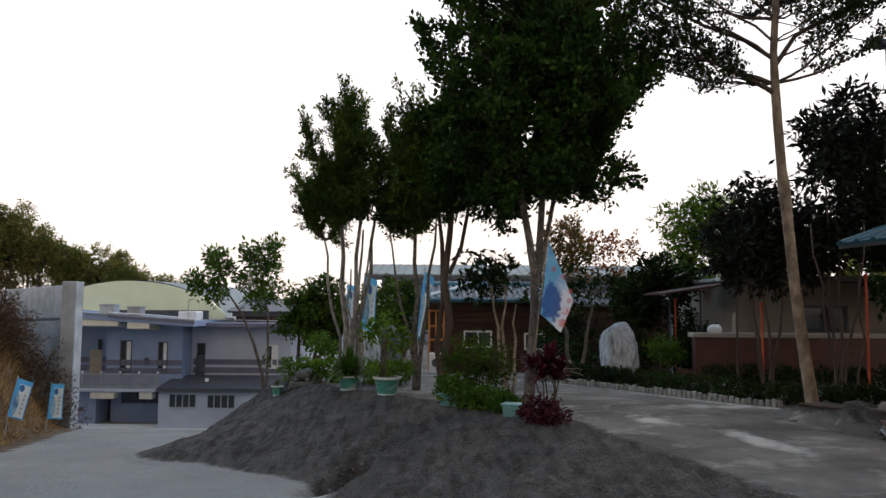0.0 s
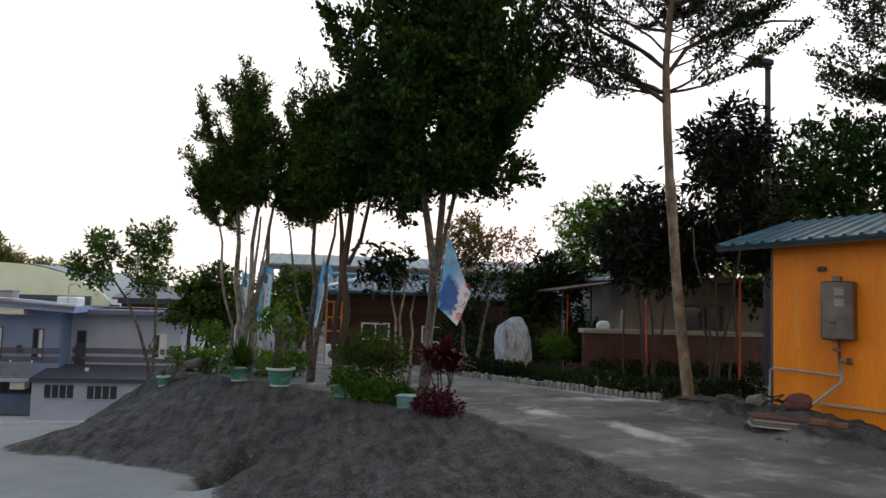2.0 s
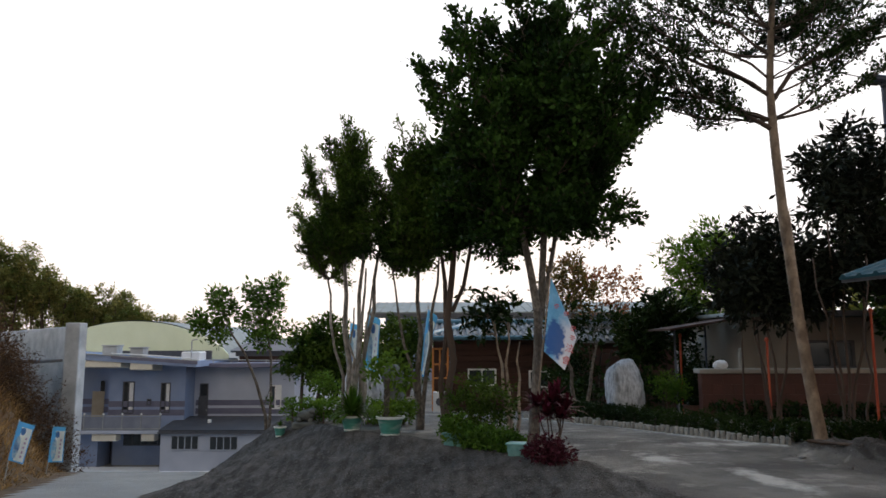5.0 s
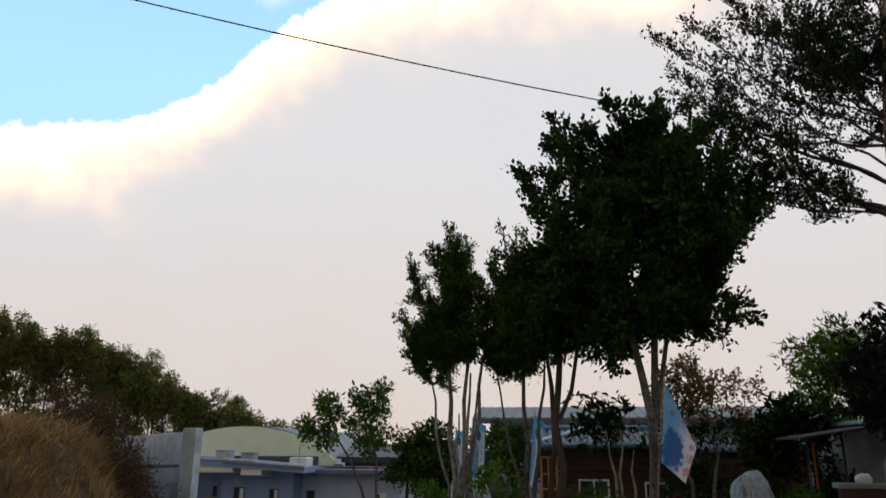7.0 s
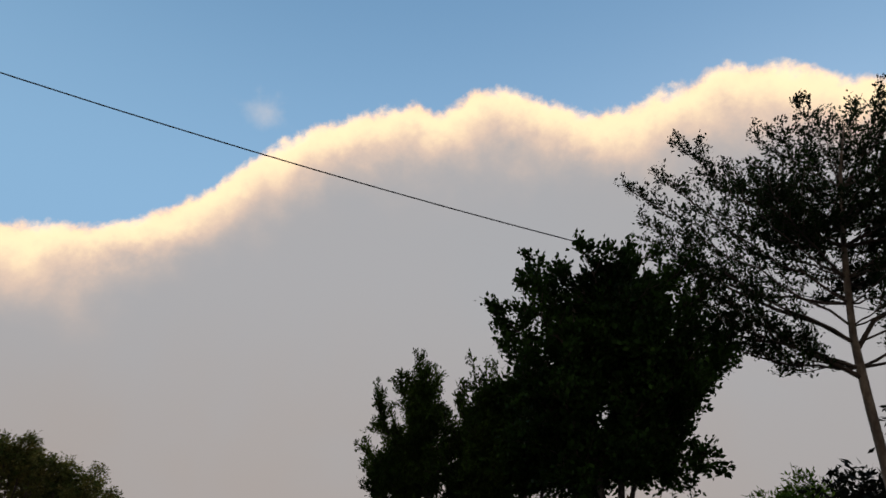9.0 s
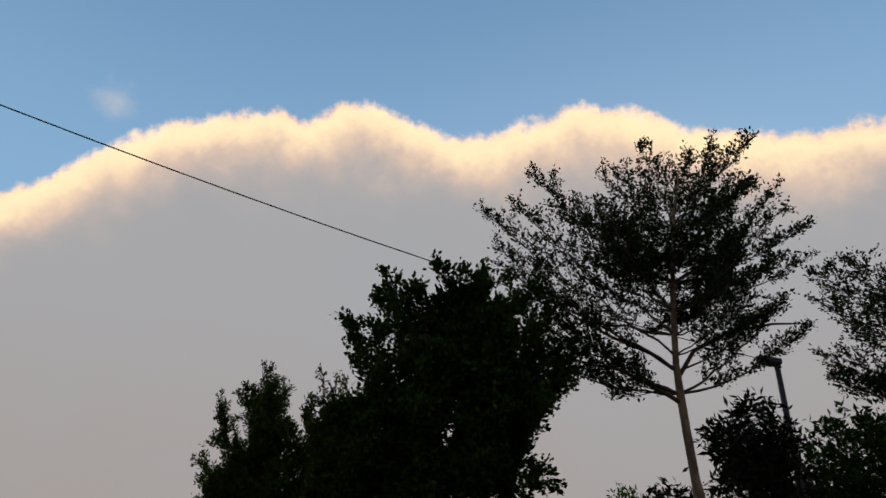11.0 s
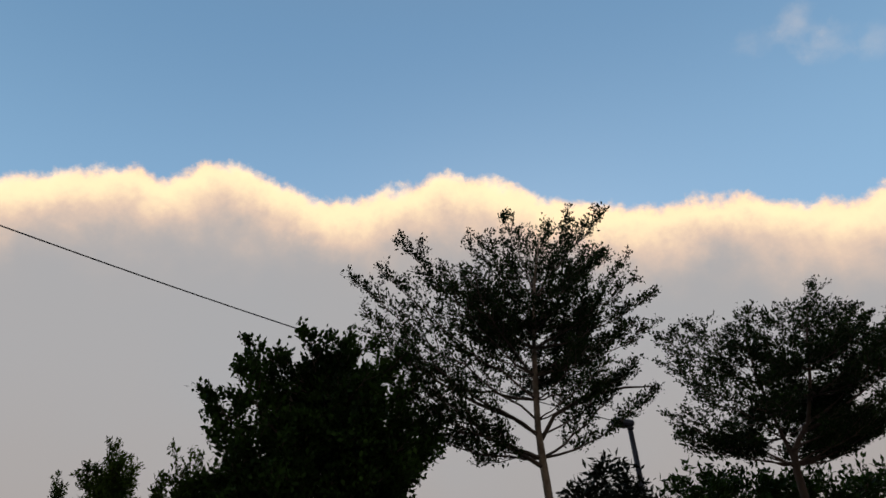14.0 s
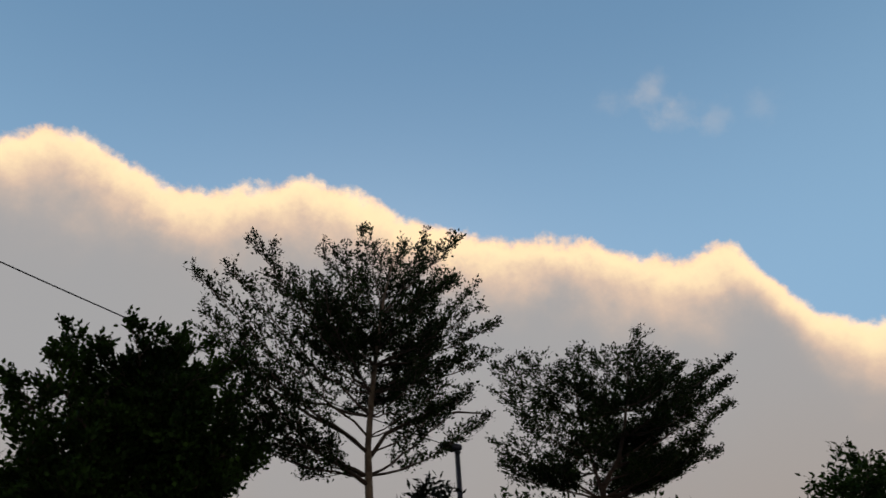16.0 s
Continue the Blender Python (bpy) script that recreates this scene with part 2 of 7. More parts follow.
M_WOOD = material("dark_wood_plank", (0.042, 0.018, 0.012), (0.08, 0.034, 0.022), 0.75, 4, 50, 0.3, island=0.25, stretch=(0.15, 1, 1))
M_ORANGEWOOD = material("orange_wood", (0.42, 0.16, 0.04), (0.55, 0.23, 0.07), 0.6, 4, 50, 0.2)
M_BLUETILE = material("blue_glazed_tile", (0.06, 0.17, 0.25), (0.12, 0.26, 0.35), 0.5, 3, 50, 0.1, island=0.2)
M_PALETILE = material("pale_weathered_tile", (0.10, 0.11, 0.12), (0.20, 0.215, 0.23), 0.95, 3, 50, 0.2, island=0.25)
M_MAROON = material("maroon_wall_tile", (0.065, 0.026, 0.021), (0.095, 0.036, 0.029), 0.5, 3, 40, 0.1, island=0.12, stain=(0.05, 0.024, 0.02), stain_amount=0.5)
M_BEIGE = material("beige_render", (0.26, 0.24, 0.21), (0.32, 0.30, 0.265), 0.9, 1.5, 40, 0.1, stain=(0.28, 0.26, 0.23), stain_amount=0.4)
M_REDPOST = material("orange_red_paint", (0.40, 0.055, 0.02), (0.50, 0.085, 0.03), 0.5, 5, 50, 0.1)
M_ROCK = material("pale_boulder", (0.33, 0.355, 0.39), (0.66, 0.69, 0.74), 0.9, 11, 40, 1.0, stain=(0.12, 0.125, 0.13), stain_amount=0.95, stretch=(2.4, 2.4, 0.7))
M_STONE = material("grey_green_stone", (0.06, 0.066, 0.063), (0.16, 0.17, 0.16), 0.85, 6, 50, 0.6)
M_POTGREEN = material("green_glazed_pot", (0.05, 0.21, 0.18), (0.09, 0.30, 0.25), 0.35, 9, 40, 0.15, stain=(0.36, 0.42, 0.38), stain_amount=0.85, stretch=(1, 1, 3.5))
M_POTPALE = material("pale_pot_band", (0.50, 0.55, 0.52), (0.62, 0.66, 0.62), 0.5, 6, 40, 0.1)
M_TROUGH = material("mint_plastic_trough", (0.10, 0.27, 0.27), (0.22, 0.42, 0.40), 0.55, 9, 40, 0.15, stain=(0.07, 0.10, 0.09), stain_amount=0.7)
M_KERB = material("pale_edging_post", (0.18, 0.18, 0.17), (0.36, 0.36, 0.34), 0.9, 8, 50, 0.4, island=0.35, stain=(0.22, 0.22, 0.20), stain_amount=0.6)
M_PLASTIC = material("white_plastic", (0.70, 0.71, 0.72), (0.78, 0.79, 0.80), 0.4, 3, 30, 0.03)
M_LAMP = material("dark_blue_grey_metal", (0.055, 0.06, 0.085), (0.085, 0.09, 0.12), 0.5, 4, 40, 0.05, metal=0.3)
M_WIRE = material("black_cable", (0.015, 0.015, 0.017), (0.02, 0.02, 0.022), 0.6, 4, 40, 0)
M_BRICK = material("red_brick", (0.13, 0.06, 0.045), (0.22, 0.105, 0.075), 0.9, 9, 60, 0.5)
M_SACK = material("grey_sack", (0.13, 0.12, 0.105), (0.21, 0.195, 0.175), 0.95, 7, 60, 0.5)
M_REDSACK = material("maroon_sack", (0.09, 0.035, 0.033), (0.14, 0.055, 0.05), 0.9, 7, 60, 0.5)
M_POLE = material("thin_pole", (0.30, 0.30, 0.29), (0.40, 0.40, 0.38), 0.6, 5, 50, 0.05)
M_RUBBLE = material("rubble_stone", (0.07, 0.064, 0.058), (0.15, 0.14, 0.13), 0.95, 9, 60, 0.5, island=0.3)


# ---- mesh helpers ----
def link_mesh(name, me, mat, parent=None, label="", smooth=False):
    me.materials.append(mat)
    if smooth:
        me.polygons.foreach_set("use_smooth", [True] * len(me.polygons))
    ob = new(name, me)
    if parent is not None:
        ob.parent = parent
        if parent.type == "EMPTY":
            ob.matrix_parent_inverse = Matrix.Translation(parent.location).inverted()
    if label:
        ob["label"] = label
    return ob


def part(name, bm, mat, parent=None, label="", smooth=False):
    """One bmesh, in world coordinates, as one mesh object (under parent, if given)."""
    me = bpy.data.meshes.new(name)
    bm.to_mesh(me)
    bm.free()
    return link_mesh(name, me, mat, parent, label, smooth)


def thing(name, place, label, category, group=""):
    return tagged(_at(new(name), place), label, category, group)


def _at(ob, place):
    ob.location = place
    ob.empty_display_size = 0.2
    return ob


def raw(name, v, f, mat, parent=None, label="", smooth=False):
    me = bpy.data.meshes.new(name)
    v = np.asarray(v, np.float32)
    f = np.asarray(f, np.int32)
    k = f.shape[1]
    me.vertices.add(len(v))
    me.vertices.foreach_set("co", v.ravel())
    me.loops.add(f.size)
    me.loops.foreach_set("vertex_index", f.ravel())
    me.polygons.add(len(f))
    me.polygons.foreach_set("loop_start", np.arange(0, f.size, k, dtype=np.int32))
    me.update(calc_edges=True)
    me.validate()
    return link_mesh(name, me, mat, parent, label, smooth)


def box(bm, x0, x1, y0, y1, z0, z1, bevel=0.0, m=None):
    vs = [bm.verts.new((x, y, z)) for z in (z0, z1) for y in (y0, y1) for x in (x0, x1)]
    fs = [bm.faces.new([vs[i] for i in q]) for q in ((0, 2, 3, 1), (4, 5, 7, 6), (0, 1, 5, 4), (2, 6, 7, 3), (0, 4, 6, 2), (1, 3, 7, 5))]
    if bevel:
        es = list({e for f in fs for e in f.edges})
        vs = list({v for f in bmesh.ops.bevel(bm, geom=es, offset=bevel, segments=1, affect="EDGES")["faces"] for v in f.verts} | {v for v in vs if v.is_valid})
    if m is not None:
        bmesh.ops.transform(bm, matrix=m, verts=[v for v in vs if v.is_valid])
    return bm


def boxed(x0, x1, y0, y1, z0, z1, bevel=0.0, m=None):
    return box(bmesh.new(), x0, x1, y0, y1, z0, z1, bevel, m)


def tube_data(pts, radii, sides=8, base=0):
    pts = [Vector(p) for p in pts]
    v, f = [], []
    side = Vector((1, 0.13, 0.07))
    for i, p in enumerate(pts):
        d = (pts[min(i + 1, len(pts) - 1)] - pts[max(i - 1, 0)]).normalized()
        s = (side - d * side.dot(d)).normalized()
        t = d.cross(s)
        side = s
        for k in range(sides):
            a = 2 * math.pi * k / sides
            v.append(p + radii[i] * (math.cos(a) * s + math.sin(a) * t))
    for i in range(len(pts) - 1):
        for k in range(sides):
            q = (k + 1) % sides
            f.append((base + i * sides + k, base + i * sides + q, base + (i + 1) * sides + q, base + (i + 1) * sides + k))
    return v, f


def tubes(name, runs, mat, parent=None, label="", sides=8):
    v, f = [], []
    for pts, radii in runs:
        if isinstance(radii, (int, float)):
            radii = [radii] * len(pts)
        a, b = tube_data(pts, radii, sides, len(v))
        v += a
        f += b
        # end caps as quads fanned from the ring
        n = len(v)
        for ring in (n - sides, n - len(a)):
            for k in range(1, sides - 1, 2):
                f.append((ring, ring + k, ring + k + 1, ring + (k + 2) % sides))
    return raw(name, [tuple(p) for p in v], f, mat, parent, label, True)


def lathe(bm, place, profile, sides=20):
    rings = []
    for r, z in profile:
        rings.append([bm.verts.new((place[0] + r * math.cos(2 * math.pi * k / sides), place[1] + r * math.sin(2 * math.pi * k / sides), place[2] + z)) for k in range(sides)])
    for a, b in zip(rings, rings[1:]):
        for k in range(sides):
            bm.faces.new((a[k], a[(k + 1) % sides], b[(k + 1) % sides], b[k]))
    for r in (rings[0], rings[-1]):
        bm.faces.new(r)
    return bm


def wander(a, b, steps, amount, seed):
    """A crooked line between two points."""
    rng = random.Random(seed)
    a, b = Vector(a), Vector(b)
    out = []
    for i in range(steps + 1):
        t = i / steps
        p = a.lerp(b, t)
        k = amount * math.sin(math.pi * t)
        out.append(p + Vector((rng.uniform(-k, k), rng.uniform(-k, k), rng.uniform(-k, k) * 0.4)))
    return out


def unit(a):
    return a / np.maximum(np.linalg.norm(a, axis=-1, keepdims=True), 1e-9)


def leaves(name, clumps, count, size, mat, parent=None, label="", seed=1, twig=0.3, per=14, slim=0.45, hollow=0.5, droop=0.0, flat=1.0, up=0.25, origin=None, spray=0.0, tight=0.55):
    """Many folded leaves on short twigs that point outwards from clumps (x, y, z, rx, ry, rz)."""
    rng = np.random.default_rng(seed)
    c = np.array(clumps, float)
    weight = (c[:, 3] * c[:, 4] + c[:, 3] * c[:, 5] + c[:, 4] * c[:, 5])
    weight = weight ** 0.75
    n_twig = max(int(count / per), 1)
    which = rng.choice(len(c), n_twig, p=weight / weight.sum())
    way = unit(rng.normal(size=(n_twig, 3)))
    rad = (hollow ** 3 + (1 - hollow ** 3) * rng.random(n_twig)) ** (1 / 3)
    lump = 1 + 0.22 * np.sin(way[:, 0] * 5 + which) * np.cos(way[:, 1] * 6 + 2 * which) + 0.12 * np.sin(way[:, 2] * 11 + which * 3)
    root = c[which, :3] + way * c[which, 3:] * (rad * lump)[:, None]
    out = unit(way / c[which, 3:] + rng.normal(size=(n_twig, 3)) * 0.55 / c[which, 3:].mean(1, keepdims=True) + np.array([0, 0, up]) / c[which, 3:].mean(1, keepdims=True))
    if origin is not None:
        out = unit(out * (1 - spray) + unit(root - np.array(origin, float)) * spray)
    out[:, 2] *= flat
    out = unit(out)
    length = twig * (0.5 + rng.random(n_twig))
    t = rng.random((n_twig, per))
    pos = root[:, None] + out[:, None] * (length[:, None] * t)[..., None] + rng.normal(size=(n_twig, per, 3)) * (size * tight * (1.25 - 0.7 * t))[..., None]
    pos[..., 2] -= droop * (t ** 2) * length[:, None]
    d = unit(out[:, None] * 0.7 + rng.normal(size=(n_twig, per, 3)) * 0.75 + np.array([0, 0, -droop]))
    nrm = unit(np.cross(d, rng.normal(size=d.shape)) + np.array([0, 0, 0.6]))
    sidew = unit(np.cross(d, nrm))
    s = size * (0.6 + 0.8 * rng.random((n_twig, per, 1)))
    a = pos
    b = pos + d * s
    m = pos + d * s * 0.45
    l = m + sidew * s * slim * 0.5 + nrm * s * 0.08
    r = m - sidew * s * slim * 0.5 + nrm * s * 0.08
    v = np.stack([a, l, b, r], 2).reshape(-1, 3)
    k = np.arange(len(v) // 4)[:, None] * 4
    f = np.concatenate([k + [0, 1, 2], k + [0, 2, 3]])
    return raw(name, v, f, mat, parent, label)


def tree(name, label, base, trunk, clumps, bark, leaf, count, size, seed=1, limb_from=None, limb_r=0.045, limb_mat=None, **kw):
    """trunk: runs of (points, radii); a limb goes from the nearest of limb_from to each clump."""
    root = thing(name, base, label, "tree")
    runs = list(trunk)
    rng = random.Random(seed)
    for i, c in enumerate(clumps):
        if not limb_from:
            break
        src = min(limb_from, key=lambda p: (Vector(p) - Vector(c[:3])).length + 0.6 * max(0, p[2] - c[2]))
        end = Vector(c[:3])
        mid = Vector(src).lerp(end, 0.55) + Vector((rng.uniform(-0.12, 0.12), rng.uniform(-0.12, 0.12), -0.1 * (end - Vector(src)).length))
        p = [Vector(src), Vector(src).lerp(mid, 0.5) + Vector((0, 0, 0.03)), mid, mid.lerp(end, 0.5), end]
        runs.append((p, [limb_r, limb_r * 0.8, limb_r * 0.6, limb_r * 0.4, limb_r * 0.2]))
        for _ in range(5):
            q = end + Vector((rng.uniform(-1, 1) * c[3], rng.uniform(-1, 1) * c[4], rng.uniform(-0.6, 1) * c[5])) * 0.95
            runs.append((wander(p[3], q, 3, 0.06, rng.random()), [limb_r * 0.35, limb_r * 0.28, limb_r * 0.2, limb_r * 0.1]))
    tubes("trunk", runs, bark, root)
    leaves("crown", clumps, count, size, leaf, root, seed=seed, **kw)
    return root


def leaf_sites(name, pos, way, per, size, mat, parent, seed, slim=0.5, loose=0.5, lift=0.2, hang=0.0):
    """Folded leaves in small tufts: per leaves at each site, turned roughly along the twig there."""
    rng = np.random.default_rng(seed)
    pos, way = np.repeat(np.asarray(pos, float), per, 0), np.repeat(np.asarray(way, float), per, 0)
    n = len(pos)
    d = unit(way * 0.7 + rng.normal(size=(n, 3)) * 0.6 + np.array([0, 0, lift - hang]))
    pos = pos + rng.normal(size=(n, 3)) * size * loose
    nrm = unit(np.cross(d, rng.normal(size=(n, 3))) + np.array([0, 0, 0.7]))
    side = unit(np.cross(d, nrm))
    s = size * (0.55 + 0.8 * rng.random((n, 1)))
    mid = pos + d * s * 0.45
    v = np.stack([pos, mid + side * s * slim * 0.5 + nrm * s * 0.08, pos + d * s, mid - side * s * slim * 0.5 + nrm * s * 0.08], 1).reshape(-1, 3)
    k = np.arange(n)[:, None] * 4
    return raw(name, v, np.concatenate([k + [0, 1, 2], k + [0, 2, 3]]), mat, parent)


def grown_tree(name, label, base, trunk, roots, tips, fill, bark, leaf, seed, limb_r=0.02, start=0.3, high=0.75, near=0.55, around=80, flat=0.0, twig=0.4, gap=0.13, step=0.05,
               per=4, size=0.06, slim=0.5, loose=0.5, lift=0.2, hang=0.0, sag=0.09, shoots=0, ahead=0.75, low=-99.0, squeeze=1.0, stems=9, skip=(0, 0)):
    """A tree grown limb by limb: a limb from the trunk to each of tips (x, z), and fill more turned round the trunk by up to around degrees;
    side twigs leave each limb, in its own plane where flat is 1, and carry finer twigs with tufts of leaves. shoots: bare-ended wands past the tips."""
    root = thing(name, base, label, "tree")
    rng = random.Random(seed)
    ax, ay = sum(r[0] for r in roots) / len(roots), sum(r[1] for r in roots) / len(roots)
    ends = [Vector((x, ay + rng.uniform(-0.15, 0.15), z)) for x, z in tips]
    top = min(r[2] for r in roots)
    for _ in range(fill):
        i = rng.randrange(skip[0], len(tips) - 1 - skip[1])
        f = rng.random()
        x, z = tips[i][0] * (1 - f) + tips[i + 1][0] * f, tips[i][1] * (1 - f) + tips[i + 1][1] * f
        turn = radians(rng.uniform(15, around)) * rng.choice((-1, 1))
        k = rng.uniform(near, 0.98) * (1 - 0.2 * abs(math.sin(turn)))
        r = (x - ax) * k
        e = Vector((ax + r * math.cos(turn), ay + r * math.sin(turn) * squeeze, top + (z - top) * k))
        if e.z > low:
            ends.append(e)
    limbs, twigs, pos, way = list(trunk[stems:]), [], [], []

    def leafy(a, b, first):
        d = b - a
        n = max(int(d.length * (1 - first) / step), 1)
        u = d.normalized()
        for j in range(n + 1):
            pos.append(a + d * (first + (1 - first) * j / n))
            way.append(u)

    for e in ends:
        rise = high * rng.uniform(0.7, 1.35)
        src = Vector(min(roots, key=lambda r: abs(e.z - rise * abs(e.x - r[0]) - r[2]) + 0.3 * abs(e.x - r[0])))
        span = (e - src).length
        bow = Vector((rng.uniform(-0.06, 0.06), rng.uniform(-0.06, 0.06), -sag)) * span
        pts = [src.lerp(e, i / 9) + bow * math.sin(math.pi * i / 9) + Vector((rng.uniform(-1, 1), rng.uniform(-1, 1), rng.uniform(-1, 1))) * (0.014 * span if 0 < i < 9 else 0) for i in range(10)]
        thick = limb_r * min(1.3, 0.5 + 0.25 * span)
        limbs.append((pts, [thick * (1 - 0.85 * i / 9) for i in range(10)]))
        n = max(int(span * (1 - start) / gap), 3)
        for i in range(n):
            t = start + (0.985 - start) * (i + rng.random() * 0.6) / n
            q = min(int(t * 9), 8)
            p = pts[q].lerp(pts[q + 1], t * 9 - q)
            along = (pts[q + 1] - pts[q]).normalized()
            level = along.cross(Vector((0, 0, 1)))
            level = level.normalized() if level.length > 0.2 else Vector((1, 0, 0))
            spin = rng.uniform(0, 2 * math.pi)
            free = level * math.cos(spin) + along.cross(level) * math.sin(spin)
            side = (level * (1 if i % 2 else -1)).lerp(free, 1 - flat)
            u = (t - start) / (1 - start)
            size_t = twig * (0.45 + 0.75 * math.sin(math.pi * (0.15 + 0.8 * u)) - 0.25 * u) * rng.uniform(0.65, 1.2)
            d = (along * ahead + side * 0.8 + Vector((0, 0, rng.uniform(-0.05, 0.35) + lift * 0.3))).normalized()
            end = p + d * size_t
            kink = p.lerp(end, 0.5) + Vector((rng.uniform(-1, 1), rng.uniform(-1, 1), rng.uniform(-1, 1))) * 0.06 * size_t
            twigs.append(([p, kink, end], [0.008, 0.006, 0.003]))
            leafy(kink, end, 0.0)
            leafy(p, kink, 0.45)
            for f in (0.3, 0.55, 0.8):
                g = p.lerp(end, f)
                w = Vector((rng.uniform(-1, 1), rng.uniform(-1, 1), rng.uniform(-0.7, 1) * (1 - 0.55 * flat)))
                h = g + (d * 0.6 + w * 0.8).normalized() * size_t * rng.uniform(0.3, 0.6)
                twigs.append(([g, h], [0.005, 0.002]))
                leafy(g, h, 0.2)
        for _ in range(shoots):
            d = ((e - src).normalized() * 0.5 + Vector((rng.uniform(-0.5, 0.5), rng.uniform(-0.5, 0.5), rng.uniform(0.2, 0.9)))).normalized()
            p = pts[rng.randrange(5, 10)]
            end = p + d * rng.uniform(0.22, 0.5)
            tip = end + Vector((d.x, d.y, -0.2)) * 0.08
            twigs.append(([p, end, tip], [0.006, 0.003, 0.002]))
            leafy(p, end, 0.1)
            leafy(end, tip, 0.5)
    tubes("trunk", trunk[:stems], bark, root)
    # crown limbs take darker bark than the trunk: backlit silhouette put into the colour
    tagged(tubes("branchwork", limbs + twigs, M_BARKDARK, root, "thin branches in darkened bark, standing as silhouettes", sides=4), kind="stuff")
    leaf_sites("crown", [tuple(p) for p in pos], [tuple(w) for w in way], per, size, leaf, root, seed, slim, loose, lift, hang)
    return root


# ---- ground ----
PLATEAU = [(-3.15, 14.0), (-1.75, 12.0), (-0.9, 11.35), (0.14, 10.4), (1.0, 9.5), (1.5, 8.85), (1.75, 8.0), (2.3, 6.6), (2.9, 4.5), (3.1, 0),
           (3.2, -900), (900, -900), (900, 900), (-3, 900), (-3, 60), (-3.4, 30), (-3.4, 18)]
BANK = [(-9.75, 19.4), (-8.7, 17.4), (-7.8, 14.6), (-6.7, 10.9), (-6.3, 7), (-7.0, 2), (-7.5, -900), (-900, -900), (-900, 200), (-40, 45), (-14.6, 24.2), (-10.6, 20.2)]


def inside_and_distance(x, y, poly):
    d = np.full(x.shape, 1e9)
    ins = np.zeros(x.shape, bool)
    for (x0, y0), (x1, y1) in zip(poly, poly[1:] + poly[:1]):
        dx, dy = x1 - x0, y1 - y0
        t = np.clip(((x - x0) * dx + (y - y0) * dy) / (dx * dx + dy * dy), 0, 1)
        d = np.minimum(d, np.hypot(x - x0 - t * dx, y - y0 - t * dy))
        ins ^= ((y0 > y) != (y1 > y)) & (x < dx * (y - y0) / (dy if dy else 1e-9) + x0)
    return ins, d


def wobble(x, y, s, seed=0):
    return (np.sin(x * s + seed) * np.cos(y * s * 1.3 + 2 * seed) + 0.6 * np.sin(x * s * 2.3 - y * s * 1.9 + seed * 3) + 0.4 * np.cos(x * s * 4.1 + y * s * 3.7 + seed)) / 2


def smooth01(t):
    t = np.clip(t, 0, 1)
    return t * t * (3 - 2 * t)


def ground_height(x, y):
    x, y = np.asarray(x, float), np.asarray(y, float)
    road = np.interp(y, [-900, 0, 3, 8.5, 10, 17, 22, 38, 900], [0, 0, -0.02, -0.45, -0.62, -1.4, -2.25, -5.1, -5.1])
    flat = np.interp(y, [-900, 0, 5, 9, 14, 18, 22, 900], [0, 0, 0.05, 0.13, 0.15, -0.1, -0.5, -0.6])
    ins, d = inside_and_distance(x, y, PLATEAU)
    width = np.interp(y, [11, 13.5], [3.15, 1.6]) + 0.22 * wobble(x, y, 0.9, 1)
    s = np.where(ins, 0, np.clip(d / width, 0, 1))
    ramp = 0.8 * s + 0.2 * smooth01(s)
    z = flat * (1 - ramp) + road * ramp
    slope = np.where(ins, smooth01(1 - d / 0.5) * 0.9, smooth01(s * 6) * smooth01((1 - s) * 5))
    slope = slope * (np.abs(flat - road) > 0.12)
    z = z + slope * (0.05 * wobble(x, y, 2.1, 2) + 0.024 * wobble(x, y, 7, 3) + 0.018 * wobble(x, y, 17, 4) + 0.016 * wobble(x * 1.1 + 0.35 * y, y * 0.55 - 0.3 * x, 11, 6) + 0.007 * wobble(x, y, 31, 9))
    # gully in the slope
    t = np.clip(((x + 1.22) * 0.62 + (y - 7.9) * 2.25) / (0.62 ** 2 + 2.25 ** 2), -0.1, 1.0)
    off = np.hypot(x + 1.22 - t * 0.62 - 0.06 * np.sin(t * 9), y - 7.9 - t * 2.25) + 0.03 * wobble(x, y, 9, 11)
    cut = 0.09 + 0.5 * smooth01((0.5 - t) / 0.3)
    z = z - cut * np.exp(-(off / np.where(t < 0.4, 0.13, 0.08)) ** 2)
    # earth berm before the orange shed
    side = (x - 4.68) * 0.957 + (y - 9.1) * 0.29 + 0.08 * wobble(x, y, 2.3, 4)
    berm = smooth01(side / 0.4) * smooth01((1.25 - side) / 0.5) * smooth01((10.3 - y) / 0.9) * smooth01((y - 2) / 2) * ins
    z = z + berm * (0.22 + 0.08 * wobble(x, y, 2.6, 5) + 0.045 * wobble(x, y, 6.5, 6) + 0.025 * wobble(x, y, 15, 8))
    inb, db = inside_and_distance(x, y, BANK)
    lift = np.where(inb, smooth01((db - 0.45) / 2.3), 0)
    z = z + lift * (1.85 - z + 0.2 * wobble(x, y, 0.8, 7)) + inb * (0.10 * wobble(x, y, 2.6, 8) + 0.05 * wobble(x, y, 6, 10)) * smooth01(db / 1.5)
    bare = np.where(ins, smooth01(1 - d / 0.55) * 0.9, smooth01((1 - s) * 6)) * (np.abs(flat - road) > 0.1)
    return z, np.clip(bare + berm, 0, 1), inb & (db > 0.05), ins * (1 - berm)


def ground_at(x, y):
    return float(ground_height(np.array([x]), np.array([y]))[0][0])


def axis(parts):
    out = []
    for a, b, s in parts:
        out += list(np.arange(a, b, s))
    return np.array(out + [parts[-1][1]])


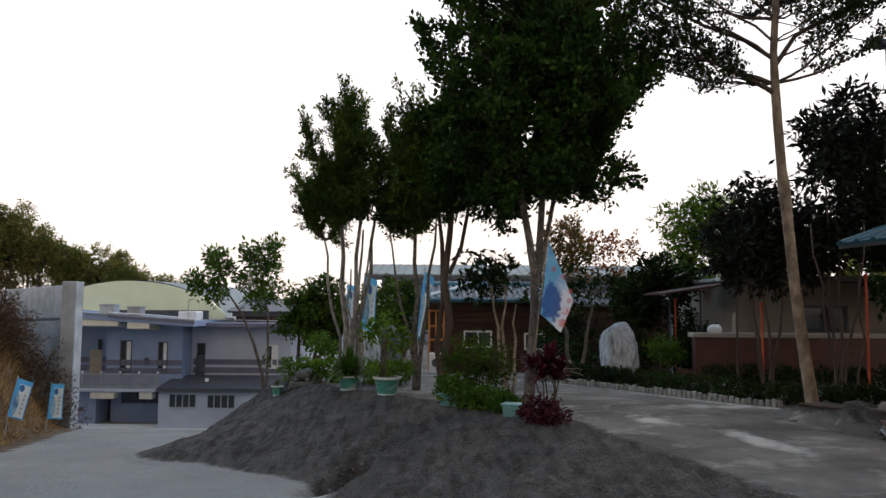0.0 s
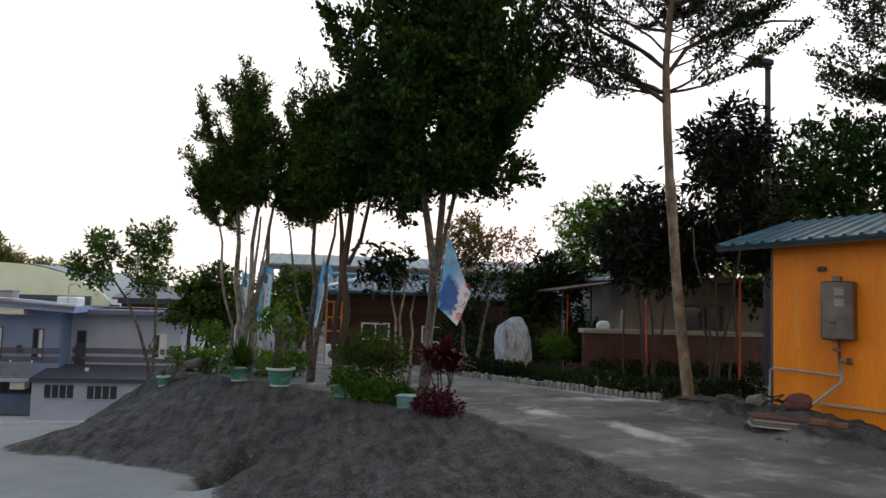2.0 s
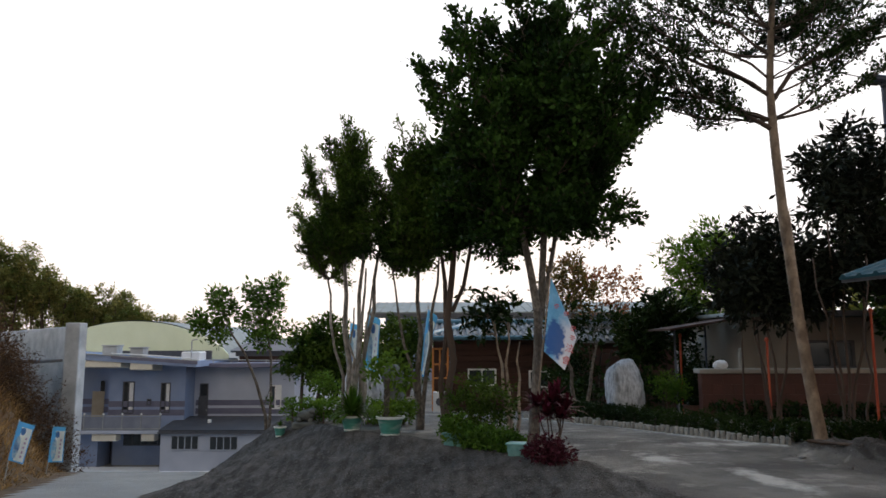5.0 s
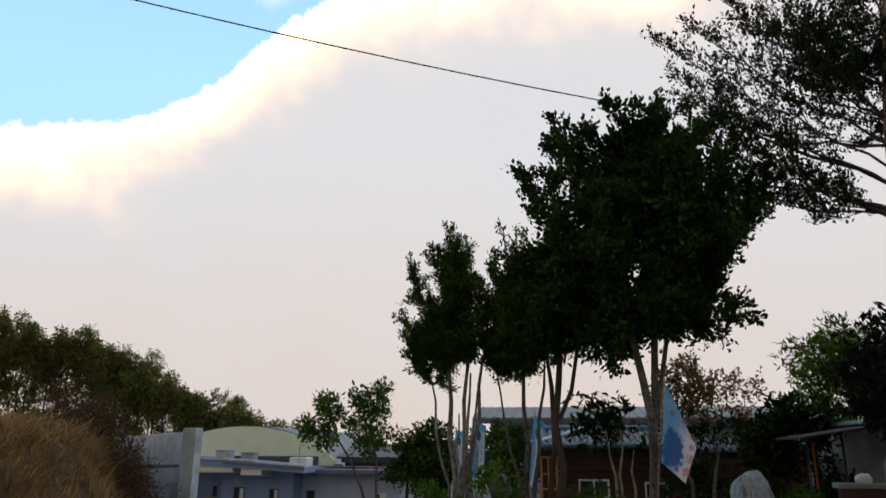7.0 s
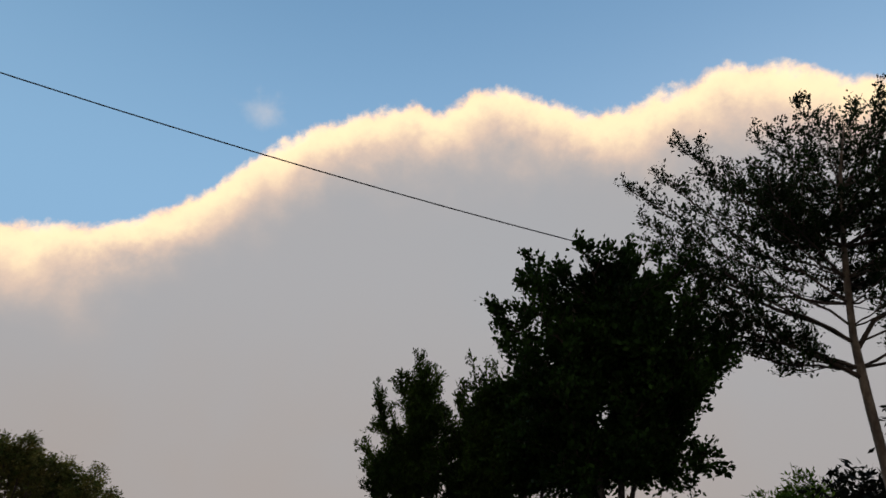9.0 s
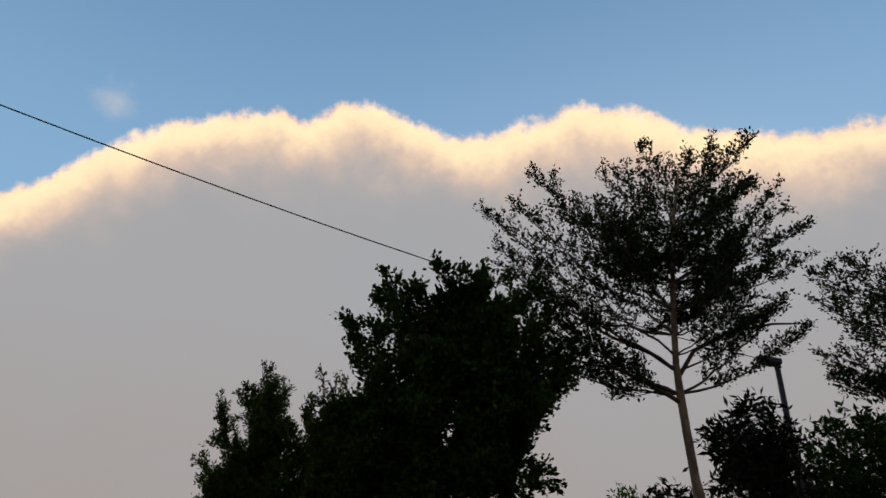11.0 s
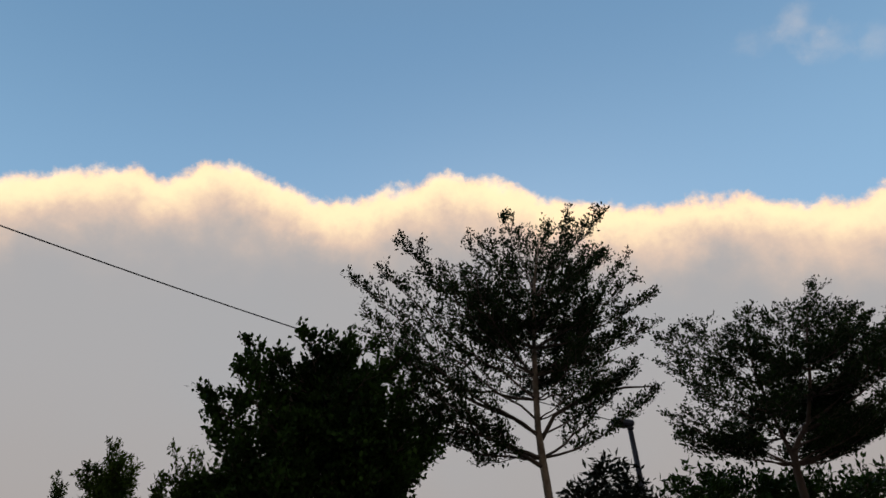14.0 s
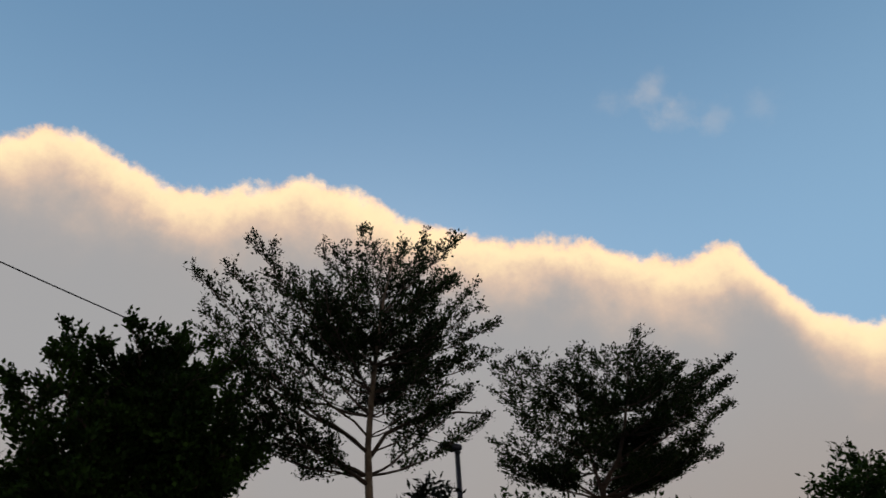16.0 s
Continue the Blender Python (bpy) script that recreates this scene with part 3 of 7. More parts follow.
def ground_material():
    m = bpy.data.materials.new("ground")
    m.use_nodes = True
    n, l = m.node_tree.nodes, m.node_tree.links
    bs = n["Principled BSDF"]
    co = n.new("ShaderNodeTexCoord").outputs["Object"]

    def noise_of(s, d=4, stretch=(1, 1, 1), rough=0.55):
        mp = n.new("ShaderNodeMapping")
        mp.inputs["Scale"].default_value = stretch
        l.new(co, mp.inputs[0])
        t = n.new("ShaderNodeTexNoise")
        t.inputs["Scale"].default_value, t.inputs["Detail"].default_value, t.inputs["Roughness"].default_value = s, d, rough
        l.new(mp.outputs[0], t.inputs["Vector"])
        return t.outputs["Fac"]

    def rng(v, lo, hi, a=0.0, b=1.0):
        t = n.new("ShaderNodeMapRange")
        l.new(v, t.inputs[0])
        for i, q in enumerate((lo, hi, a, b)):
            t.inputs[i + 1].default_value = q
        return t.outputs[0]

    def op(o, a, b):
        t = n.new("ShaderNodeMath")
        t.operation = o
        for i, v in enumerate((a, b)):
            if isinstance(v, (int, float)):
                t.inputs[i].default_value = v
            else:
                l.new(v, t.inputs[i])
        return t.outputs[0]

    def mix(f, p, q):
        t = n.new("ShaderNodeMix")
        t.data_type = "RGBA"
        for sock, v in ((t.inputs["Factor"], f), (t.inputs[6], p), (t.inputs[7], q)):
            if isinstance(v, tuple):
                sock.default_value = (*v, 1)
            elif isinstance(v, (int, float)):
                sock.default_value = v
            else:
                l.new(v, sock)
        return t.outputs[2]

    def zone(name):
        a = n.new("ShaderNodeAttribute")
        a.attribute_name = name
        return rng(op("ADD", a.outputs["Fac"], op("MULTIPLY", op("SUBTRACT", noise_of(3.5, 5), 0.5), 0.5)), 0.32, 0.62)

    big, mid, fine = noise_of(0.55, 4), noise_of(4, 5), noise_of(70, 3)
    road = mix(rng(big, 0.35, 0.65), (0.235, 0.235, 0.23), (0.30, 0.298, 0.288))
    road = mix(op("MULTIPLY", rng(mid, 0.5, 0.75), 0.4), road, (0.19, 0.19, 0.185))
    drive = mix(rng(noise_of(0.9, 5, (0.9, 1.1, 1)), 0.4, 0.62), (0.105, 0.096, 0.086), (0.205, 0.19, 0.168))
    drive = mix(op("MULTIPLY", rng(noise_of(2.3, 7, (0.8, 1.15, 1), 0.68), 0.53, 0.66), 0.7), drive, (0.37, 0.345, 0.305))
    drive = mix(op("MULTIPLY", rng(mid, 0.52, 0.7), 0.35), drive, (0.085, 0.077, 0.069))
    dust = n.new("ShaderNodeAttribute")
    dust.attribute_name = "dust"
    drive = mix(op("MULTIPLY", rng(op("ADD", dust.outputs["Fac"], op("MULTIPLY", op("SUBTRACT", noise_of(3.0, 6, (1, 1, 1), 0.65), 0.5), 1.5)), 0.42, 0.85), 0.95), drive, (0.54, 0.51, 0.46))
    soil = mix(rng(mid, 0.35, 0.68), (0.034, 0.031, 0.029), (0.112, 0.102, 0.094))
    soil = mix(op("MULTIPLY", rng(noise_of(1.2, 4), 0.45, 0.7), 0.5), soil, (0.118, 0.108, 0.098))
    soil = mix(op("MULTIPLY", rng(noise_of(38, 5, (1, 1, 1), 0.7), 0.55, 0.68), 0.75), soil, (0.27, 0.26, 0.25))
    soil = mix(op("MULTIPLY", rng(fine, 0.35, 0.6), 0.35), soil, (0.045, 0.040, 0.035))
    soil = mix(op("MULTIPLY", rng(noise_of(3.2, 4, (2.6, 0.5, 0.5)), 0.44, 0.62), 0.78), soil, (0.024, 0.020, 0.017))
    bank = mix(rng(mid, 0.35, 0.65), (0.10, 0.065, 0.04), (0.17, 0.115, 0.07))
    col = mix(zone("drive"), road, drive)
    col = mix(zone("soil"), col, soil)
    col = mix(zone("bank"), col, bank)
    l.new(col, bs.inputs["Base Color"])
    bs.inputs["Roughness"].default_value = 0.92
    bs.inputs["Specular IOR Level"].default_value = 0.25
    bp = n.new("ShaderNodeBump")
    bp.inputs["Strength"].default_value, bp.inputs["Distance"].default_value = 1.0, 0.06
    l.new(op("ADD", op("MULTIPLY", fine, 0.4), noise_of(18, 5)), bp.inputs["Height"])
    l.new(bp.outputs[0], bs.inputs["Normal"])
    return m


def build_ground():
    xs = axis([(-900, -100, 100), (-100, -20, 4), (-20, -10, 0.5), (-10, -5, 0.2), (-5, 7, 0.07), (7, 14, 0.35), (14, 100, 5), (100, 900, 100)])
    ys = axis([(-900, -60, 120), (-60, -4, 7), (-4, 5, 0.6), (5, 14.5, 0.07), (14.5, 26, 0.3), (26, 60, 2), (60, 900, 60)])
    X, Y = np.meshgrid(xs, ys)
    z, soil, bank, drive = ground_height(X, Y)
    v = np.stack([X, Y, z], -1).reshape(-1, 3)
    k = (np.arange(len(ys) - 1)[:, None] * len(xs) + np.arange(len(xs) - 1)[None]).ravel()
    f = np.stack([k, k + 1, k + 1 + len(xs), k + len(xs)], 1)
    ob = raw("ground", v, f, ground_material(), None, "grey concrete road, dark bare earth bank and dusty drive", True)
    for name, val in (("soil", np.clip(soil * 1.2, 0, 1)), ("bank", bank.astype(float)), ("drive", drive), ("dust", np.exp(-((X - 3.55 - 0.15 * np.sin(Y * 2)) / 0.28) ** 2 - ((Y - 7.95) / 0.85) ** 2) + 0.75 * np.exp(-((X - 2.7) / 0.5) ** 2 - ((Y - 9.3) / 0.5) ** 2) + 0.7 * np.exp(-((X - 4.0) / 0.9) ** 2 - ((Y - 10.5) / 0.35) ** 2))):
        ob.data.attributes.new(name, "FLOAT", "POINT").data.foreach_set("value", np.asarray(val, np.float32).ravel())
    tagged(ob, category="ground", kind="structure")


build_ground()

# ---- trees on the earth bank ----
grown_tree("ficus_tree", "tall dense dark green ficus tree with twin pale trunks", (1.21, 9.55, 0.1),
           [([(1.13, 9.55, -0.05), (1.13, 9.55, 0.25), (1.17, 9.53, 0.9), (1.22, 9.52, 1.5), (1.22, 9.5, 2.0), (1.14, 9.48, 2.5), (1.05, 9.5, 3.0), (0.98, 9.5, 3.6), (0.88, 9.5, 4.4), (0.78, 9.5, 5.4)], [0.10, 0.075, 0.062, 0.06, 0.056, 0.05, 0.046, 0.042, 0.036, 0.0234]),
            ([(1.16, 9.6, 0.0), (1.2, 9.6, 0.7), (1.23, 9.6, 1.4), (1.26, 9.56, 2.0), (1.31, 9.58, 2.6), (1.36, 9.58, 3.4), (1.45, 9.6, 4.4), (1.6, 9.6, 5.6)], [0.06, 0.045, 0.042, 0.045, 0.047, 0.044, 0.036, 0.0156]),
            ([(1.28, 9.62, 1.9), (1.42, 9.66, 2.6), (1.54, 9.68, 3.2), (1.75, 9.7, 3.9), (2.0, 9.7, 4.4)], [0.035, 0.032, 0.03, 0.026, 0.015]),
            ([(1.08, 9.55, 0.0), (1.2, 9.48, 0.7), (1.17, 9.46, 1.3), (1.22, 9.5, 1.9)], [0.036, 0.03, 0.028, 0.02])],
           [(1.02, 9.5, 3.2), (1.36, 9.58, 3.3), (0.93, 9.5, 4.0), (1.42, 9.6, 4.1), (0.86, 9.5, 4.6), (1.5, 9.6, 4.8), (1.6, 9.7, 3.4)],
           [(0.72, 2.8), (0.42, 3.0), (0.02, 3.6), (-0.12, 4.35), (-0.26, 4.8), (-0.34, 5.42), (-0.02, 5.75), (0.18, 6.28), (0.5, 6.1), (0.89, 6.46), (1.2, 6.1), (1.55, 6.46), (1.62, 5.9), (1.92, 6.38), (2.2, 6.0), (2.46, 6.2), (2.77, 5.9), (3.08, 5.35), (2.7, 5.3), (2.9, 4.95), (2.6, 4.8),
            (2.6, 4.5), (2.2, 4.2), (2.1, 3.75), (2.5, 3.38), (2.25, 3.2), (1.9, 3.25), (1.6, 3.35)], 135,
           M_BARK, M_FICUS, 3, limb_r=0.022, start=0.25, high=1.1, near=0.5, around=80, twig=0.38, gap=0.10, step=0.042, per=5, size=0.082, slim=0.62, loose=0.5, lift=0.45, sag=0.05, low=2.95)

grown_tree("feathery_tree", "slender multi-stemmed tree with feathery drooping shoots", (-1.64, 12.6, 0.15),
           [(wander((-1.64, 12.6, 0.05), (-1.86, 12.6, 3.6), 6, 0.05, 1), [0.075, 0.06, 0.05, 0.045, 0.0375, 0.0338, 0.0225]),
            (wander((-1.6, 12.55, 0.05), (-1.5, 12.6, 3.6), 6, 0.07, 2), [0.065, 0.05, 0.042, 0.0375, 0.0338, 0.03, 0.0225]),
            (wander((-1.55, 12.6, 0.05), (-1.2, 12.6, 3.2), 6, 0.07, 3), [0.065, 0.05, 0.042, 0.0375, 0.0338, 0.03, 0.0225]),
            (wander((-1.68, 12.5, 0.05), (-1.42, 12.55, 2.9), 7, 0.09, 6), [0.04, 0.035, 0.03, 0.028, 0.026, 0.024, 0.02, 0.016]),
            (wander((-1.52, 12.5, 0.05), (-1.3, 12.55, 2.6), 7, 0.08, 8), [0.045, 0.038, 0.03, 0.026, 0.024, 0.02, 0.018, 0.014]),
            (wander((-1.66, 12.48, 0.05), (-1.62, 12.5, 2.2), 7, 0.1, 9), [0.05, 0.04, 0.034, 0.028, 0.024, 0.02, 0.016, 0.012]),
            (wander((-1.7, 12.6, 0.05), (-2.15, 12.6, 2.9), 6, 0.06, 4), [0.0375, 0.03, 0.0263, 0.0225, 0.0225, 0.0188, 0.015])],
           [(-1.8, 12.6, 3.0), (-1.5, 12.6, 3.1), (-1.22, 12.6, 3.1), (-2.1, 12.6, 2.7), (-1.84, 12.6, 3.6), (-2.0, 12.6, 2.3), (-1.55, 12.6, 3.8)],
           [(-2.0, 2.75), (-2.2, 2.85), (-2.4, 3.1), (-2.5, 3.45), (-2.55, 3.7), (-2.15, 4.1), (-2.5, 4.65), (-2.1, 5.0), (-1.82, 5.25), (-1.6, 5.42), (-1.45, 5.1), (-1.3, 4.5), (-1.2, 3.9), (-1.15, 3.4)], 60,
           M_PALEBARK, M_FERNY, 5, limb_r=0.016, start=0.15, high=1.2, near=0.45, twig=0.34, gap=0.085, step=0.038, per=6, size=0.074, slim=0.36, loose=0.4, lift=0.35, sag=0.03, shoots=7, ahead=1.0, low=3.1)

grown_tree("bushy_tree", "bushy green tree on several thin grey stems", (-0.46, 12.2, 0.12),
           [(wander((-0.46, 12.2, 0.05), (-0.46, 12.2, 3.4), 6, 0.05, 11), [0.0638, 0.0488, 0.0413, 0.0375, 0.0338, 0.03, 0.0225]),
            (wander((-0.42, 12.2, 0.05), (-0.12, 12.2, 3.1), 6, 0.06, 12), [0.045, 0.0375, 0.0338, 0.03, 0.0263, 0.0225, 0.015]),
            (wander((-0.5, 12.2, 0.6), (-0.95, 12.2, 3.0), 5, 0.06, 13), [0.03, 0.0263, 0.0225, 0.0188, 0.015, 0.015])],
           [(-0.48, 12.2, 2.9), (-0.15, 12.2, 2.9), (-0.9, 12.2, 2.8), (-0.46, 12.2, 3.4)],
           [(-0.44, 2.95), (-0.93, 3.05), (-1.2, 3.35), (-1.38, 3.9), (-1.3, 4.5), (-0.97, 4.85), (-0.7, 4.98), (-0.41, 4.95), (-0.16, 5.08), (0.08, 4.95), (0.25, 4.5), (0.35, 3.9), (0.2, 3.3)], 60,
           M_BARK, M_FERNY, 7, limb_r=0.018, start=0.15, high=1.1, near=0.45, twig=0.38, gap=0.09, step=0.042, per=5, size=0.085, slim=0.42, loose=0.5, lift=0.25, sag=0.04, shoots=2)

tree("dark_stemmed_tree", "leafy tree with smooth dark brown double trunk", (0.05, 12.0, 0.12),
     [([(0.03, 12, 0), (0.0, 12, 0.6), (0.12, 12, 1.3), (0.02, 12, 2.0), (0.1, 12, 2.7), (0.16, 12, 3.4), (0.2, 12, 4.2)], [0.075, 0.0638, 0.06, 0.0562, 0.0525, 0.045, 0.0225]),
      ([(0.0, 12.05, 0.0), (-0.1, 12.05, 0.9), (0.0, 12.05, 1.7), (-0.02, 12.05, 2.6), (-0.1, 12, 3.3)], [0.0525, 0.045, 0.0413, 0.0375, 0.0225]),
      ([(0.1, 12, 2.1), (0.3, 12, 2.55), (0.42, 12, 3.2), (0.5, 12, 3.6)], [0.0375, 0.0338, 0.03, 0.0225])],
     [(0.35, 12, 4.4, 0.5, 0.6, 0.5), (0.2, 11.9, 3.7, 0.5, 0.6, 0.5), (0.75, 12, 3.9, 0.5, 0.6, 0.5), (0.85, 12, 3.4, 0.36, 0.4, 0.3)],
     M_BARKDARK, M_FICUS, 13000, 0.1, 9, [(0.16, 12, 3.2), (0.45, 12, 3.3)], 0.035, twig=0.28, hollow=0.3, up=0.5)

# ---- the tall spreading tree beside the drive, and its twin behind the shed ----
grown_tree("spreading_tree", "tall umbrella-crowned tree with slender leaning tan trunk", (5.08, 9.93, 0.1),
           [([(5.14, 9.93, -0.05), (5.1, 9.93, 0.2), (4.99, 9.92, 1.0), (4.88, 9.9, 1.9), (4.81, 9.9, 2.8), (4.77, 9.9, 3.3), (4.75, 9.9, 3.5), (4.71, 9.9, 4.2), (4.69, 9.9, 4.7), (4.68, 9.9, 5.2), (4.74, 9.9, 6.0), (4.86, 9.9, 7.1), (5.0, 9.9, 8.0), (5.2, 9.9, 8.8)],
             [0.115, 0.09, 0.08, 0.074, 0.072, 0.082, 0.066, 0.064, 0.062, 0.052, 0.048, 0.036, 0.026, 0.012]),
            ([(4.7, 9.9, 4.6), (4.5, 9.87, 4.7), (4.26, 9.85, 4.82), (3.72, 9.8, 5.04), (3.35, 9.8, 5.08), (2.85, 9.8, 5.2)], [0.045, 0.038, 0.034, 0.03, 0.024, 0.01]),
            ([(4.69, 9.9, 5.1), (4.28, 9.9, 5.37), (3.71, 9.9, 5.58), (3.1, 9.9, 5.9), (2.5, 9.9, 6.3)], [0.042, 0.036, 0.03, 0.024, 0.01]),
            ([(4.69, 9.9, 5.0), (5.0, 9.9, 5.45), (5.6, 9.9, 5.8), (6.4, 9.9, 6.0), (7.0, 9.9, 6.05)], [0.038, 0.034, 0.028, 0.02, 0.01])],
           [(4.68, 9.9, 4.75), (4.68, 9.9, 5.1), (4.69, 9.9, 5.35), (4.72, 9.9, 5.7), (4.75, 9.9, 6.1), (4.8, 9.9, 6.6), (4.86, 9.9, 7.1), (4.95, 9.9, 7.6)],
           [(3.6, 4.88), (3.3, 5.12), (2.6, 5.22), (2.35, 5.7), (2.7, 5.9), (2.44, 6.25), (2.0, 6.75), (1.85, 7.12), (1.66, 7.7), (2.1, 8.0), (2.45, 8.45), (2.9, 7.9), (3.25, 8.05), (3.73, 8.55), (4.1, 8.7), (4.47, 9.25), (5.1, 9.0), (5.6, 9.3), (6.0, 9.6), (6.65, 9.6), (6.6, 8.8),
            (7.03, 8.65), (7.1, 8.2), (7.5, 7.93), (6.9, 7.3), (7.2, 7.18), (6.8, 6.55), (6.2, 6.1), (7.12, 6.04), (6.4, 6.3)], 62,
           M_BARKALB, M_ALBIZIA, 15, limb_r=0.019, start=0.22, high=0.62, near=0.45, around=85, flat=0.8, twig=0.5, gap=0.125, step=0.052, per=4, size=0.062, slim=0.55, loose=0.55, lift=0.4, sag=0.06, low=6.0, squeeze=0.8, stems=1, skip=(4, 3))

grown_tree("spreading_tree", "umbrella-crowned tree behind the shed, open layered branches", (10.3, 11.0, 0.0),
           [([(10.4, 11, -0.1), (10.4, 11, 2), (10.42, 11, 4), (10.45, 11, 5.0), (10.5, 11, 5.3), (10.75, 11, 5.6), (11.1, 11, 5.95), (11.5, 11, 6.8), (11.86, 11, 7.9), (12.3, 11, 8.9)], [0.11, 0.09, 0.08, 0.072, 0.064, 0.05, 0.044, 0.036, 0.026, 0.012]),
            ([(10.47, 11, 5.1), (10.32, 11, 5.96), (10.2, 11, 6.8), (10.2, 11, 7.8)], [0.052, 0.044, 0.03, 0.012]),
            ([(10.9, 11, 5.75), (11.6, 11, 6.0), (12.17, 11, 6.35), (13.2, 11, 6.9), (14.6, 11, 7.6)], [0.044, 0.036, 0.03, 0.022, 0.01]),
            ([(10.46, 11, 5.05), (9.6, 11, 5.42), (8.8, 11, 5.7), (8.2, 11, 5.95)], [0.036, 0.028, 0.02, 0.008])],
           [(10.46, 11, 5.1), (10.36, 11, 5.6), (11.0, 11, 5.9), (10.3, 11, 6.1), (11.35, 11, 6.5), (10.22, 11, 6.7), (11.6, 11, 7.1), (10.4, 11, 5.35)],
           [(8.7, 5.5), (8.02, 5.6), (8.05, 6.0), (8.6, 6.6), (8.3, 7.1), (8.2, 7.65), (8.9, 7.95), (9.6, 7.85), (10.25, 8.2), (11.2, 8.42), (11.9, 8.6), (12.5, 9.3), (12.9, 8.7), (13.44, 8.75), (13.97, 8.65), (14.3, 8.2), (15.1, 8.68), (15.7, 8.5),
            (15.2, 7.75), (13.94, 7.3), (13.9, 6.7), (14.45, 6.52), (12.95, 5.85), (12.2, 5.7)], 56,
           M_BARKDARK, M_ALBIZIA, 17, limb_r=0.02, start=0.25, high=0.5, near=0.4, around=85, flat=0.85, twig=0.55, gap=0.135, step=0.06, per=5, size=0.072, slim=0.55, loose=0.55, lift=0.4, sag=0.05, low=5.6, squeeze=0.8, stems=1)

# ---- retaining wall at the end of the grassy bank ----
def slab(name, a, b, thick, z0, z1, mat, parent=None, label="", z1b=None):
    """An upright slab along the line a-b."""
    a, b = Vector((*a, 0)), Vector((*b, 0))
    n = (b - a).normalized().cross(Vector((0, 0, 1))) * thick / 2
    z1b = z1 if z1b is None else z1b
    bm = bmesh.new()
    q = [(a - n, z0), (b - n, z0), (b + n, z0), (a + n, z0), (a - n, z1), (b - n, z1b), (b + n, z1b), (a + n, z1)]
    vs = [bm.verts.new((p.x, p.y, z)) for p, z in q]
    for f in ((0, 3, 2, 1), (4, 5, 6, 7), (0, 1, 5, 4), (1, 2, 6, 5), (2, 3, 7, 6), (3, 0, 4, 7)):
        bm.faces.new([vs[i] for i in f])
    bmesh.ops.bevel(bm, geom=bm.edges[:], offset=0.02, segments=1, affect="EDGES")
    return part(name, bm, mat, parent, label)


wall = tagged(new("retaining_wall"), "weathered grey concrete retaining wall with end pier", "wall", kind="structure")
slab("pier", (-10.55, 19.95), (-10.14, 19.95), 0.42, -3.2, 2.15, M_CONCRETE, wall)
slab("wing", (-10.7, 20.4), (-16.5, 26.0), 0.35, -4.5, 2.05, M_CONCRETE, wall, z1b=1.95)
bm = boxed(-12.6, -10.8, 18.9, 20.2, 1.06, 1.14, 0.01)
tagged(part("sheet_canopy", bm, M_DARKROOF, None), "thin dark metal sheet canopy on the wall", "canopy")


# ---- two-storey building in the hollow ----
def window(parent, x0, x1, z0, z1, y, frame_mat, panes=2, reveal=0.08, bar=0.06, curtain=False):
    """A window set in a wall whose face is at y; its glass lies behind the face."""
    bm = bmesh.new()
    box(bm, x0, x1, y - 0.03, y + reveal, z1 - bar, z1)
    box(bm, x0, x1, y - 0.05, y + reveal, z0, z0 + bar)
    for i in range(panes + 1):
        cx = x0 + bar / 2 + (x1 - x0 - bar) * i / panes
        box(bm, cx - bar / 2, cx + bar / 2, y - 0.026, y + reveal, z0 + bar, z1 - bar)
    w = part("window", bm, frame_mat, parent)
    for i in range(panes):
        a = x0 + bar + (x1 - x0 - bar) * i / panes
        b = x0 + (x1 - x0 - bar) * (i + 1) / panes
        part("pane", boxed(a, b, y - 0.004, y + 0.02, z0 + bar, z1 - bar), M_PLASTIC if curtain and i % 2 else M_GLASS, w)
    return w


def sloped_slab(x0, x1, y0, y1, za, zb, thick):
    """A slab whose top falls from za at x0 to zb at x1."""
    bm = boxed(0, 1, y0, y1, 0, 1)
    for v in bm.verts:
        f = v.co.x
        v.co = Vector((x0 + (x1 - x0) * f, v.co.y, za + (zb - za) * f - thick * (1 - v.co.z)))
    return bm


